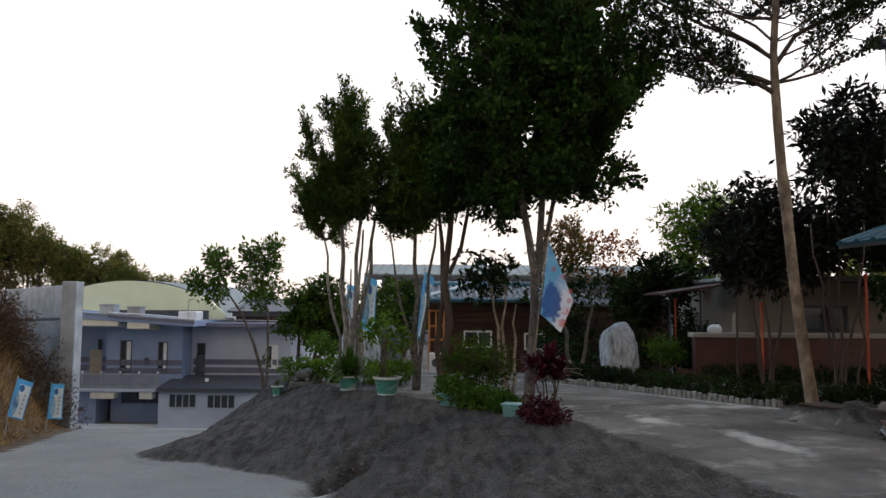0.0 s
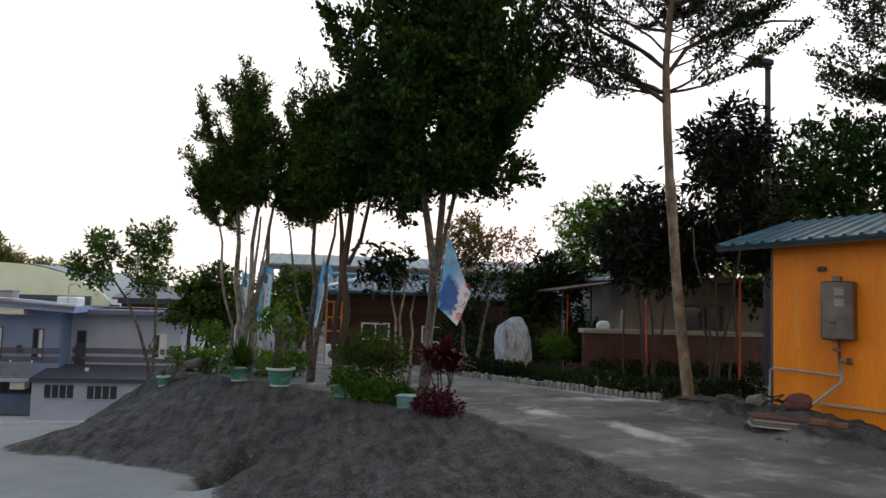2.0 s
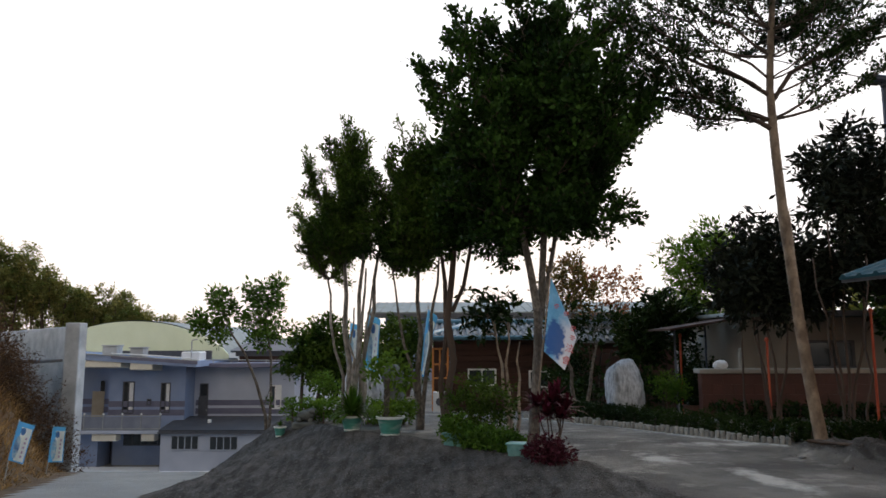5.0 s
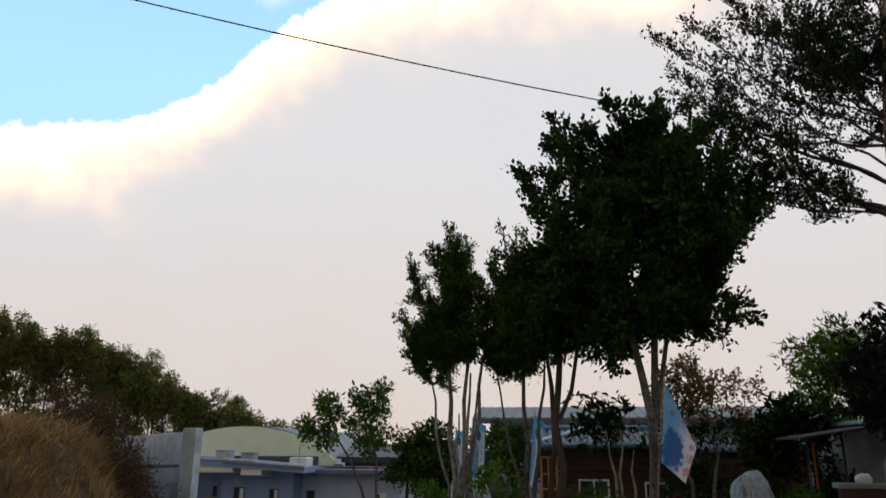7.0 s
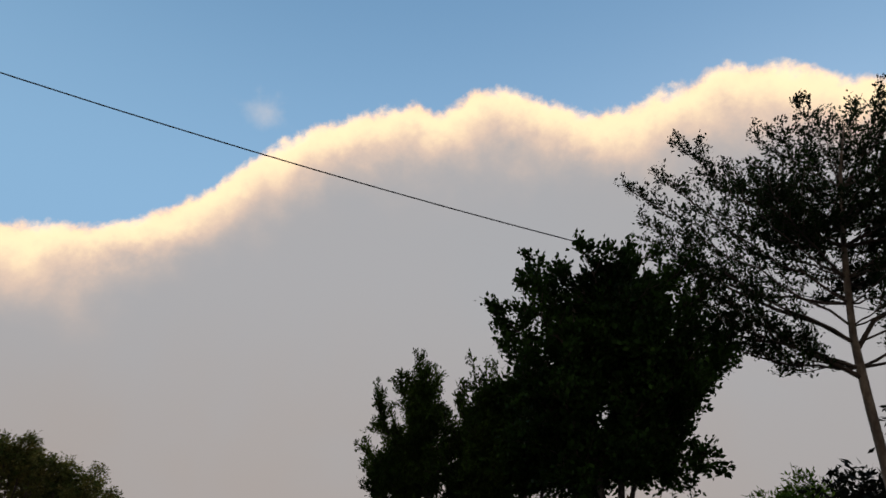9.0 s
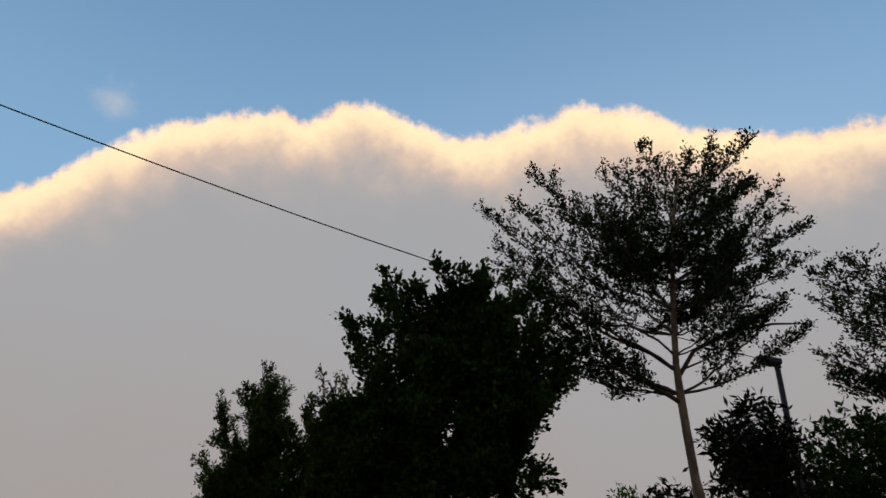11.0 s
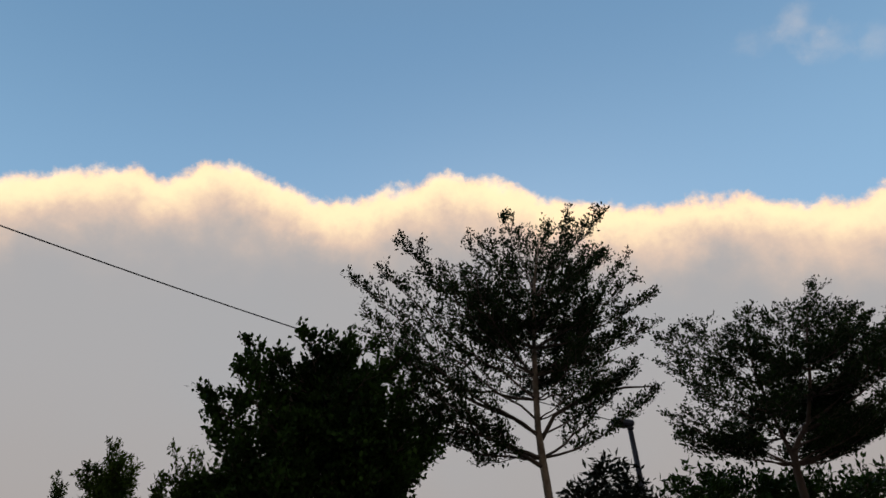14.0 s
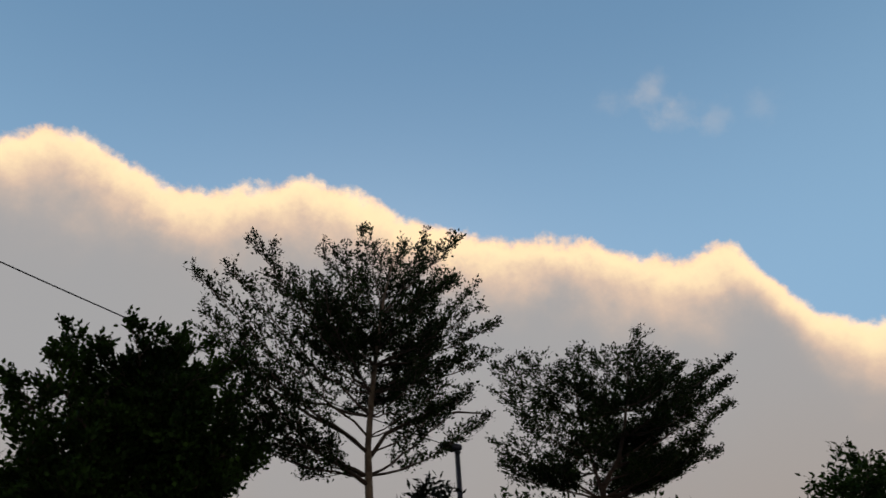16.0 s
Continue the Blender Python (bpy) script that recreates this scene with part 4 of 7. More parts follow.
def build_hall():
    root = thing("two_storey_building", (-15, 40, -5.1), "grey-blue rendered two-storey building with pale green arched roof", "building")
    y = 40.0
    part("wall", boxed(-18.7, -14.5, y, y + 6, -3.1, 0.5), M_PLASTER, root)
    part("wall", boxed(-14.95, -8.75, y + 1.5, y + 7, -5.2, 0.25), M_PLASTERLIGHT, root)
    part("wall", boxed(-24, -18.7, y + 1.8, y + 6, -3.1, 0.6), M_PLASTER, root)
    part("wall", boxed(-24, -18.9, y - 0.6, y + 6, -5.2, -3.3), M_PLASTER, root)
    part("wall", boxed(-18.5, -14.9, y + 0.3, y + 6, -5.2, -3.3), M_PLASTER, root)
    part("wall", boxed(-18.9, -18.5, y + 0.9, y + 6, -5.2, -3.3), M_FRAMEDARK, root, "dark recessed doorway")
    for z0, z1 in ((-1.93, -1.62), (-2.4, -2.08)):
        part("band", boxed(-18.72, -14.49, y - 0.012, y, z0, z1), M_BAND, root)
        part("band", boxed(-14.4, -8.74, y + 1.488, y + 1.5, z0 - 0.06, z1 - 0.06), M_BAND, root)
        part("band", boxed(-24, -18.72, y + 1.788, y + 1.8, z0, z1), M_BAND, root)
    part("balcony_slab", boxed(-24, -15.3, y - 1.3, y + 1.8, -3.24, -3.06, 0.02), M_PLASTERLIGHT, root)
    rail = part("balcony_railing", boxed(-24, -15.3, y - 1.26, y - 1.2, -2.3, -2.26), M_PIPE, root)
    part("panel", boxed(-24, -15.3, y - 1.24, y - 1.22, -3.06, -2.34), M_RAILPANEL, rail)
    part("foot_rail", boxed(-24, -15.3, y - 1.262, y - 1.242, -3.0, -2.94), M_PIPE, rail)
    for i in range(9):
        x = -23.5 + i * 1.02
        part("post", boxed(x, x + 0.04, y - 1.27, y - 1.19, -3.06, -2.3), M_PIPE, rail)
        part("knob", lathe(bmesh.new(), (x + 0.02, y - 1.23, -2.26), [(0.03, 0), (0.055, 0.04), (0.055, 0.08), (0.02, 0.12)], 8), M_PLASTIC, rail)
    for x in (-18.95, -16.3):
        part("beam", boxed(x, x + (1.3 if x < -17 else 0.7), y - 1.22, y - 0.61, -3.62, -3.24, 0.02), M_CREAM, root)
    roof = part("roof_slab", sloped_slab(-24, -13.4, y - 1.5, y + 6, 1.25, 0.58, 0.3), M_PLASTER, root, "grey concrete roof slab with upstand")
    # dark strip on the slab edge, painted in for the shade below the eave
    part("fascia", sloped_slab(-18.0, -13.35, y - 1.56, y - 1.5, 0.95, 0.62, 0.2), M_BAND, roof)
    part("coping", sloped_slab(-24, -13.35, y - 1.58, y - 1.3, 1.3, 0.64, 0.05), M_PIPE, roof)
    for x, w, z1 in ((-19.6, 2.1, 0.64), (-17.0, 1.2, 0.5)):
        bm = boxed(x, x + w, y - 1.44, y - 0.02, z1 - 0.36, z1, 0.02)
        for v in bm.verts:
            if v.co.z < z1 - 0.2 and v.co.y > y - 0.8:
                v.co.z -= 0.1
        part("beam", bm, M_CREAM, root)
    roof2 = part("roof_slab", boxed(-14.9, -8.3, y + 0.5, y + 7, 0.18, 0.42, 0.02), M_BAND, root)
    pipes = [([(x, y + 0.6, 0.42), (x, y + 0.6, 0.62)], 0.025) for x in np.arange(-14.2, -8.4, 1.0)] + [([(-14.4, y + 0.6, 0.62), (-8.4, y + 0.6, 0.56)], 0.03)]
    tubes("roof_railing", pipes, M_PIPE, roof2, sides=6)
    tubes("roof_pipe", [([(-18.0, y - 1.52, 1.02), (-15.5, y - 1.52, 0.88), (-13.4, y - 1.52, 0.72)], 0.035)], M_PLASTIC, roof, sides=6)
    for x, z, w in ((-18.7, 1.0, 0.8), (-17.2, 0.88, 0.72)):
        block = part("vent_block", boxed(x, x + w, y - 1.1, y - 0.4, z - 0.15, z + 0.4, 0.03), M_CONCRETE, roof)
        part("vent_cap", boxed(x - 0.05, x + w + 0.05, y - 1.15, y - 0.35, z + 0.4, z + 0.46, 0.01), M_CONCRETE, block)
    part("dark_parapet", boxed(-19.6, -13.6, y + 1.4, y + 1.6, 0.5, 1.12), M_DARKROOF, roof)
    part("roof_tank", boxed(-14.7, -13.7, y - 0.3, y + 0.9, 0.45, 1.08, 0.05), M_PLASTIC, roof, "white box on the roof")
    tubes("vent_pipe", [([(-14.1, y - 0.4, 0.6), (-14.1, y - 0.4, 1.6), (-14.05, y - 0.4, 1.72), (-13.8, y - 0.4, 1.76)], 0.03)], M_PIPE, roof, sides=6)
    window(root, -17.95, -17.3, -2.3, -0.55, y, M_FRAMEDARK, 2, curtain=True)
    window(root, -15.85, -15.3, -2.25, -0.62, y, M_FRAMEDARK, 2, curtain=True)
    window(root, -16.6, -16.35, -1.85, -1.5, y, M_FRAMEDARK, 1)
    window(root, -14.2, -13.7, -1.5, -0.75, y + 1.5, M_FRAMEDARK, 1)
    side_door = part("door", boxed(-14.25, -13.7, y + 1.46, y + 1.495, -2.9, -1.5), M_FRAMEDARK, root)
    part("handle", boxed(-13.78, -13.74, y + 1.43, y + 1.459, -2.3, -2.2), M_PIPE, side_door)
    window(root, -10.2, -9.5, -2.2, -0.85, y + 1.5, M_FRAMEWHITE, 2, curtain=True)
    door = part("door", boxed(-20.5, -19.8, y + 1.76, y + 1.795, -3.06, -1.2), M_DOOR, root)
    part("transom", boxed(-20.05, -19.8, y + 1.75, y + 1.757, -1.2, -0.6), M_GLASS, door)
    window(root, -17.9, -15.5, -4.05, -3.32, y + 0.3, M_FRAMEDARK, 5)
    # annex with the dark lean-to roof
    part("annex_wall", boxed(-14.95, -9.0, y - 2.0, y + 1.5, -5.2, -3.0), M_PLASTERLIGHT, root)
    bm = bmesh.new()
    box(bm, -15.05, -8.8, -3.0, 0, 0, 0.1, 0.0, Matrix.Translation((0, y + 0.9, -2.62)) @ Matrix.Rotation(radians(8), 4, "X"))
    lean = part("lean_to_roof", bm, M_DARKROOF, root, "dark lean-to roof")
    part("gutter", boxed(-15.05, -8.8, y - 2.22, y - 2.1, -3.12, -3.02), M_FRAMEDARK, lean)
    part("roof_light", boxed(-13.0, -12.82, y - 0.6, y - 0.45, -2.82, -2.55, 0.02), M_PLASTIC, lean)
    window(root, -14.4, -12.95, -3.95, -3.22, y - 2.0, M_FRAMEPALE, 4, bar=0.045)
    window(root, -12.4, -10.9, -3.98, -3.25, y - 2.0, M_FRAMEPALE, 4, bar=0.045)
    part("ramp", boxed(-21.5, -12.2, 35.2, 39.35, -5.4, -5.02, 0.03), M_PLASTIC, root, "pale concrete apron at the foot of the building")
    # arched hall roof behind
    def arch(x):
        return 0.9 + 1.95 * max(0.0, 1 - ((x + 18.7) / 5.7) ** 2) ** 0.8
    xs = np.linspace(-24.4, -13.0, 33)
    bm = bmesh.new()
    lo = [[bm.verts.new((x, yy, 0.6)) for x in xs] for yy in (y + 2.6, y + 2.8)]
    hi = [[bm.verts.new((x, yy, arch(x))) for x in xs] for yy in (y + 2.6, y + 2.8)]
    for i in range(len(xs) - 1):
        bm.faces.new((lo[0][i], lo[0][i + 1], hi[0][i + 1], hi[0][i]))
        bm.faces.new((lo[1][i + 1], lo[1][i], hi[1][i], hi[1][i + 1]))
        bm.faces.new((hi[0][i], hi[0][i + 1], hi[1][i + 1], hi[1][i]))
    part("gable", bm, M_PALEGREEN, root, "pale yellow-green sheet gable")
    bm = bmesh.new()
    a = [[bm.verts.new((x, yy, arch(x) + dz)) for x in xs] for yy, dz in ((y + 2.81, 0.06), (y + 20, 0.06))]
    for i in range(len(xs) - 1):
        bm.faces.new((a[0][i], a[0][i + 1], a[1][i + 1], a[1][i]))
    part("arched_roof", bm, M_GREYROOF, root)
    part("rear_roof", boxed(-12.8, -7.6, y + 3.5, y + 12, 0.75, 1.0), M_DARKROOF, root)
    part("rear_wall", boxed(-12.6, -7.8, y + 3.6, y + 11, 0.3, 0.75), M_WOOD, root)
    bm = bmesh.new()
    box(bm, -13.2, -7.5, 0, 6, 0, 0.1, 0.0, Matrix.Translation((0, y + 3.4, 0.98)) @ Matrix.Rotation(radians(7), 4, "X"))
    part("rear_roof", bm, M_DARKROOF, root)


build_hall()


# ---- long building behind the garden ----
def build_long_house():
    root = thing("long_building", (4, 38, -0.6), "long low building with wide grey sheet roof", "building")
    part("wall", boxed(-3.4, 13.5, 39.5, 46, -0.8, 2.9), M_PLASTER, root)
    bm = bmesh.new()
    box(bm, -4.2, 14.5, 0, 5.0, 0, 0.12, 0.0, Matrix.Translation((0, 38.0, 3.05)) @ Matrix.Rotation(radians(9), 4, "X"))
    roof = part("roof", bm, M_GREYROOF, root)
    for i in range(38):
        x = -4.1 + i * 0.49
        bm = bmesh.new()
        box(bm, x, x + 0.06, 0, 5.0, 0.122, 0.16, 0.0, Matrix.Translation((0, 38.0, 3.05)) @ Matrix.Rotation(radians(9), 4, "X"))
        part("rib", bm, M_GREYROOF, roof)
    part("fascia", boxed(-4.2, 14.5, 37.9, 38.0, 2.85, 3.1), M_FRAMEDARK, root)
    for x in (-3.0, 0.2, 3.4, 6.6, 9.8, 13.0):
        part("column", boxed(x, x + 0.3, 38.2, 38.5, -0.8, 2.9), M_CONCRETE, root)
    for x in (-1.6, 1.6, 4.8, 8.0, 11.2):
        window(root, x, x + 1.6, 0.4, 1.9, 39.5, M_FRAMEWHITE, 2)
    tubes("flue", [([(12.2, 39, 3.2), (12.2, 39, 4.1), (12.15, 39, 4.25), (12.0, 39, 4.35)], [0.07, 0.07, 0.09, 0.06])], M_PLASTER, root)


build_long_house()


# ---- wooden cabin with tiled roof ----
def tiled_slope(parent, x0, x1, ya, za, yb, zb, pitch, mat, ridge_mat):
    """A roof slope with half-round tile courses; each course is a piece."""
    bm = bmesh.new()
    v = [bm.verts.new(p) for p in ((x0, ya, za), (x1, ya, za), (x1, yb, zb), (x0, yb, zb), (x0, ya, za - 0.06), (x1, ya, za - 0.06), (x1, yb, zb - 0.06), (x0, yb, zb - 0.06))]
    for f in ((0, 1, 2, 3), (7, 6, 5, 4), (0, 4, 5, 1), (1, 5, 6, 2), (2, 6, 7, 3), (3, 7, 4, 0)):
        bm.faces.new([v[i] for i in f])
    roof = part("roof", bm, mat, parent)
    n = int((x1 - x0) / pitch)
    for i in range(n):
        x = x0 + pitch * (i + 0.5)
        tubes("tile", [([(x, ya - 0.02, za + 0.01), (x, (ya + yb) / 2, (za + zb) / 2 + 0.012), (x, yb, zb + 0.01)], pitch * 0.3)], mat, roof, sides=6)
    tubes("ridge", [([(x0 - 0.05, yb, zb + 0.06), (x1 + 0.05, yb, zb + 0.06)], 0.09)], ridge_mat, roof, sides=8)
    return roof


def build_cabin():
    root = thing("wooden_cabin", (1.2, 19.5, -0.4), "dark timber cabin with blue and grey tiled roof", "cabin")
    part("wall", boxed(0.1, 3.0, 19.0, 22, -0.6, 1.66), M_WOOD, root)
    for i in range(13):
        z = -0.3 + i * 0.155
        part("plank", boxed(0.06, 3.02, 18.96, 18.998, z, z + 0.14, 0.008), M_WOOD, root)
    tiled_slope(root, -0.55, 3.2, 18.4, 1.72, 20.6, 2.1, 0.17, M_PALETILE, M_BLUETILE)
    # blue hip rafter on the end
    tubes("hip", [([(-0.6, 18.35, 1.74), (0.1, 19.3, 1.92), (0.85, 20.5, 2.17)], 0.085)], M_BLUETILE, root, "blue glazed hip tiles")
    tubes("eave_tile", [([(-0.6, 18.36, 1.7), (3.2, 18.36, 1.7)], 0.06)], M_BLUETILE, root)
    window(root, 0.55, 1.3, 0.45, 0.9, 18.94, M_FRAMEWHITE, 2, bar=0.045)
    window(root, 2.15, 2.7, 0.4, 0.85, 18.94, M_FRAMEWHITE, 2, bar=0.045)
    lattice = part("lattice_screen", boxed(-0.38, -0.33, 18.6, 18.66, -0.4, 1.45), M_ORANGEWOOD, root, "orange-brown timber lattice screen")
    part("upright", boxed(0.0, 0.05, 18.6, 18.66, -0.4, 1.45), M_ORANGEWOOD, lattice)
    part("upright", boxed(-0.2, -0.16, 18.61, 18.65, -0.4, 1.45), M_ORANGEWOOD, lattice)
    for z in (-0.1, 0.3, 0.65, 1.0, 1.4):
        part("crosspiece", boxed(-0.33, 0.0, 18.61, 18.65, z, z + 0.045), M_ORANGEWOOD, lattice)
    part("backing", boxed(-0.34, 0.06, 18.9, 18.93, -0.5, 1.6), M_WOOD, lattice)


build_cabin()
bx = thing("outdoor_unit", (-0.16, 17.3, -0.1), "white box unit standing beside the cabin", "air conditioner")
part("casing", boxed(-0.32, 0.0, 17.1, 17.4, -0.08, 0.42, 0.015), M_PLASTIC, bx)
bm = bmesh.new()
lathe(bm, (0, 0, 0), [(0.1, 0), (0.1, 0.012)], 16)
bmesh.ops.transform(bm, matrix=Matrix.Translation((-0.16, 17.099, 0.2)) @ Matrix.Rotation(radians(90), 4, "X"), verts=bm.verts)
part("fan_grille", bm, M_FRAMEDARK, bx)


def build_corridor():
    root = thing("covered_walk", (6, 20, -0.5), "open covered walk with pale tiled roof on red posts", "pavilion")
    tiled_slope(root, 3.3, 10.5, 19.4, 1.62, 20.8, 1.95, 0.19, M_PALETILE, M_PALETILE)
    part("beam", boxed(3.3, 10.5, 19.55, 19.67, 1.4, 1.56, 0.01), M_WOOD, root)
    part("beam", boxed(3.3, 10.5, 21.3, 21.42, 1.4, 1.56, 0.01), M_WOOD, root)
    # added dark backing, its tone stands in for the shade under the walk's roof
    part("rear_wall", boxed(3.2, 10.5, 22.2, 22.4, -0.7, 1.9), M_WOOD, root)
    for x in (3.5, 8.6, 10.2):
        bm = lathe(bmesh.new(), (x, 19.6, -0.6), [(0.09, 0), (0.075, 0.1), (0.07, 2.0)], 12)
        part("post", bm, M_WOOD, root)


build_corridor()
for x, y, h in ((5.2, 16.0, 1.72), (5.75, 12.9, 1.5), (7.35, 12.4, 2.0)):
    p = thing("red_post", (x, y, ground_at(x, y)), "slender orange-red painted post", "post", "red posts")
    part("shaft", lathe(bmesh.new(), (x, y, ground_at(x, y) - 0.05), [(0.022, 0), (0.022, h)], 10), M_REDPOST, p)
    part("cap", lathe(bmesh.new(), (x, y, ground_at(x, y) + h - 0.05), [(0.04, 0), (0.04, 0.05), (0.015, 0.08)], 10), M_REDPOST, p)


# ---- low house beyond the hedge ----
def build_low_house():
    root = thing("low_house", (8, 15, 0), "low beige house with flat roof and maroon tiled parapet", "house")
    part("wall", boxed(6.25, 13, 15.2, 19, -0.2, 2.1), M_BEIGE, root)
    part("roof", boxed(5.95, 13.6, 14.5, 19.5, 2.12, 2.2, 0.01), M_GREYROOF, root)
    part("fascia", boxed(5.95, 13.6, 14.46, 14.498, 2.1, 2.22), M_FRAMEDARK, root)
    window(root, 7.6, 8.6, 1.02, 1.62, 15.2, M_FRAMEDARK, 2)
    window(root, 9.6, 10.6, 1.02, 1.62, 15.2, M_FRAMEDARK, 2)
    w = part("parapet", boxed(4.95, 13, 14.04, 14.25, -0.2, 0.98), M_MAROON, root, "maroon tiled low wall")
    part("coping", boxed(4.88, 13, 13.96, 14.3, 0.98, 1.07, 0.012), M_BEIGE, root, "beige coping")
    for r in range(5):
        for i in range(20):
            x = 4.96 + i * 0.4 + (0.2 if r % 2 else 0)
            part("tile", boxed(x, x + 0.392, 14.02, 14.038, 0.02 + r * 0.19, 0.20 + r * 0.19), M_MAROON, w)


build_low_house()
fg = thing("figurine", (5.76, 14.13, 1.07), "slim pale carved figurine standing on the coping", "figurine")
part("figure", lathe(bmesh.new(), (5.76, 14.13, 1.068), [(0.05, 0), (0.055, 0.03), (0.035, 0.06), (0.045, 0.15), (0.038, 0.22), (0.05, 0.28), (0.022, 0.32), (0.036, 0.36), (0.01, 0.40)], 14), M_BEIGE, fg, smooth=True)
fp = thing("curved_pole", (7.0, 22, -0.5), "tall thin grey pole with a curved tip", "pole")
tubes("shaft", [([(7.0, 22, -0.6), (7.03, 22, 1.8), (7.07, 22, 2.9), (7.04, 22, 3.1), (6.95, 22, 3.2), (6.86, 22, 3.21)], [0.06, 0.05, 0.045, 0.04, 0.035, 0.015])], M_PIPE, fp, sides=8)
cn = thing("canopy", (5.2, 15.9, 0.0), "thin dark sloping canopy beside the low house", "canopy")
cbm = boxed(-0.72, 0.72, -0.8, 0.8, -0.022, 0.022, 0.006, Matrix.Translation((5.25, 15.35, 1.95)) @ Matrix.Rotation(radians(-9), 4, "Y"))
part("sheet", cbm, M_WOOD, cn)
tubes("post", [([(5.05, 15.9, -0.05), (5.05, 15.9, 1.9)], 0.025)], M_FRAMEDARK, cn, sides=6)
tubes("post", [([(5.8, 16.1, -0.05), (5.8, 16.1, 2.02)], 0.025)], M_FRAMEDARK, cn, sides=6)
rk = thing("white_ornament", (5.35, 14.12, 1.07), "small white stone ornament on the coping", "ornament")
bm = bmesh.new()
bmesh.ops.create_icosphere(bm, subdivisions=2, radius=1, matrix=Matrix.Translation((5.35, 14.12, 1.14)) @ Matrix.Diagonal((0.15, 0.09, 0.1, 1)))
for v in bm.verts:
    v.co += 0.03 * noise.noise_vector(v.co * 9)
part("stone", bm, M_PLASTIC, rk)


# ---- orange shed with teal roof ----
SHED = Matrix(((0.63, 0.7766, 0, 5.88), (-0.7766, 0.63, 0, 9.08), (0, 0, 1, 0.1), (0, 0, 0, 1)))


def shed_part(name, bm, mat, parent, label="", smooth=False):
    bmesh.ops.transform(bm, matrix=SHED, verts=bm.verts)
    return part(name, bm, mat, parent, label, smooth)


def build_shed():
    root = thing("orange_shed", (5.8, 9.1, 0.1), "orange painted metal shed with teal ribbed roof", "shed")
    wall = shed_part("wall", boxed(0, 6.0, 0, 2.4, -0.02, 2.32), M_ORANGE, root)
    rs = random.Random(12)
    for i in range(11):
        z = 1.0 + i * 0.08
        x = 0.305 + rs.uniform(-0.012, 0.012)
        shed_part("paint_scrape", boxed(x, x + rs.uniform(0.008, 0.028), -0.0015, -0.0002, z, z + rs.uniform(0.04, 0.078)), M_SCRAPE, wall)
    for x in (0.62, 1.24, 1.86, 2.48, 3.1):
        shed_part("seam", boxed(x, x + 0.008, -0.004, -0.0002, 0.0, 2.3), M_ORANGE, wall)
    shed_part("corner_post", boxed(-0.03, 0.0, -0.006, 0.06, -0.1, 2.32, 0.004), M_FRAMEDARK, root)
    shed_part("plinth", boxed(0.0, 6.0, 0.02, 2.38, -0.3, -0.08), M_FRAMEDARK, root)
    tilt = Matrix.Translation((-0.62, -0.46, 2.29)) @ Matrix.Rotation(radians(-3.2), 4, "Y") @ Matrix.Rotation(radians(11.5), 4, "X")
    roof = shed_part("roof", boxed(0, 7.2, 0, 3.2, 0, 0.035, 0, tilt), M_TEAL, root, "teal ribbed sheet roof")
    for i in range(37):
        x = 0.02 + i * 0.195
        bm = bmesh.new()
        v = [bm.verts.new((x + dx, yy, zz)) for yy in (-0.015, 3.2) for dx, zz in ((0, 0.036), (0.02, 0.066), (0.055, 0.066), (0.075, 0.036))]
        for q in range(3):
            bm.faces.new((v[q], v[q + 1], v[q + 5], v[q + 4]))
        bm.faces.new(v[:4])
        bm.faces.new(v[4:])
        bmesh.ops.transform(bm, matrix=tilt, verts=bm.verts)
        shed_part("roof_rib", bm, M_TEAL, roof)
    shed_part("eave_trim", boxed(0, 7.2, 0.05, 0.10, -0.05, 0, 0, tilt), M_FRAMEDARK, roof)
    bm = boxed(0, 6.0, 0.0, 2.4, 2.322, 2.36)
    for v in bm.verts:
        if v.co.z > 2.35:
            v.co.z += 0.056 * v.co.x + 0.2 * v.co.y
    shed_part("wall_head", bm, M_ORANGE, root)
    shed_part("vent_hole", lathe(bmesh.new(), (0.62, -0.02, 2.0), [(0.05, 0), (0.06, 0.03), (0.05, 0.06)], 12), M_FRAMEDARK, root)


build_shed()


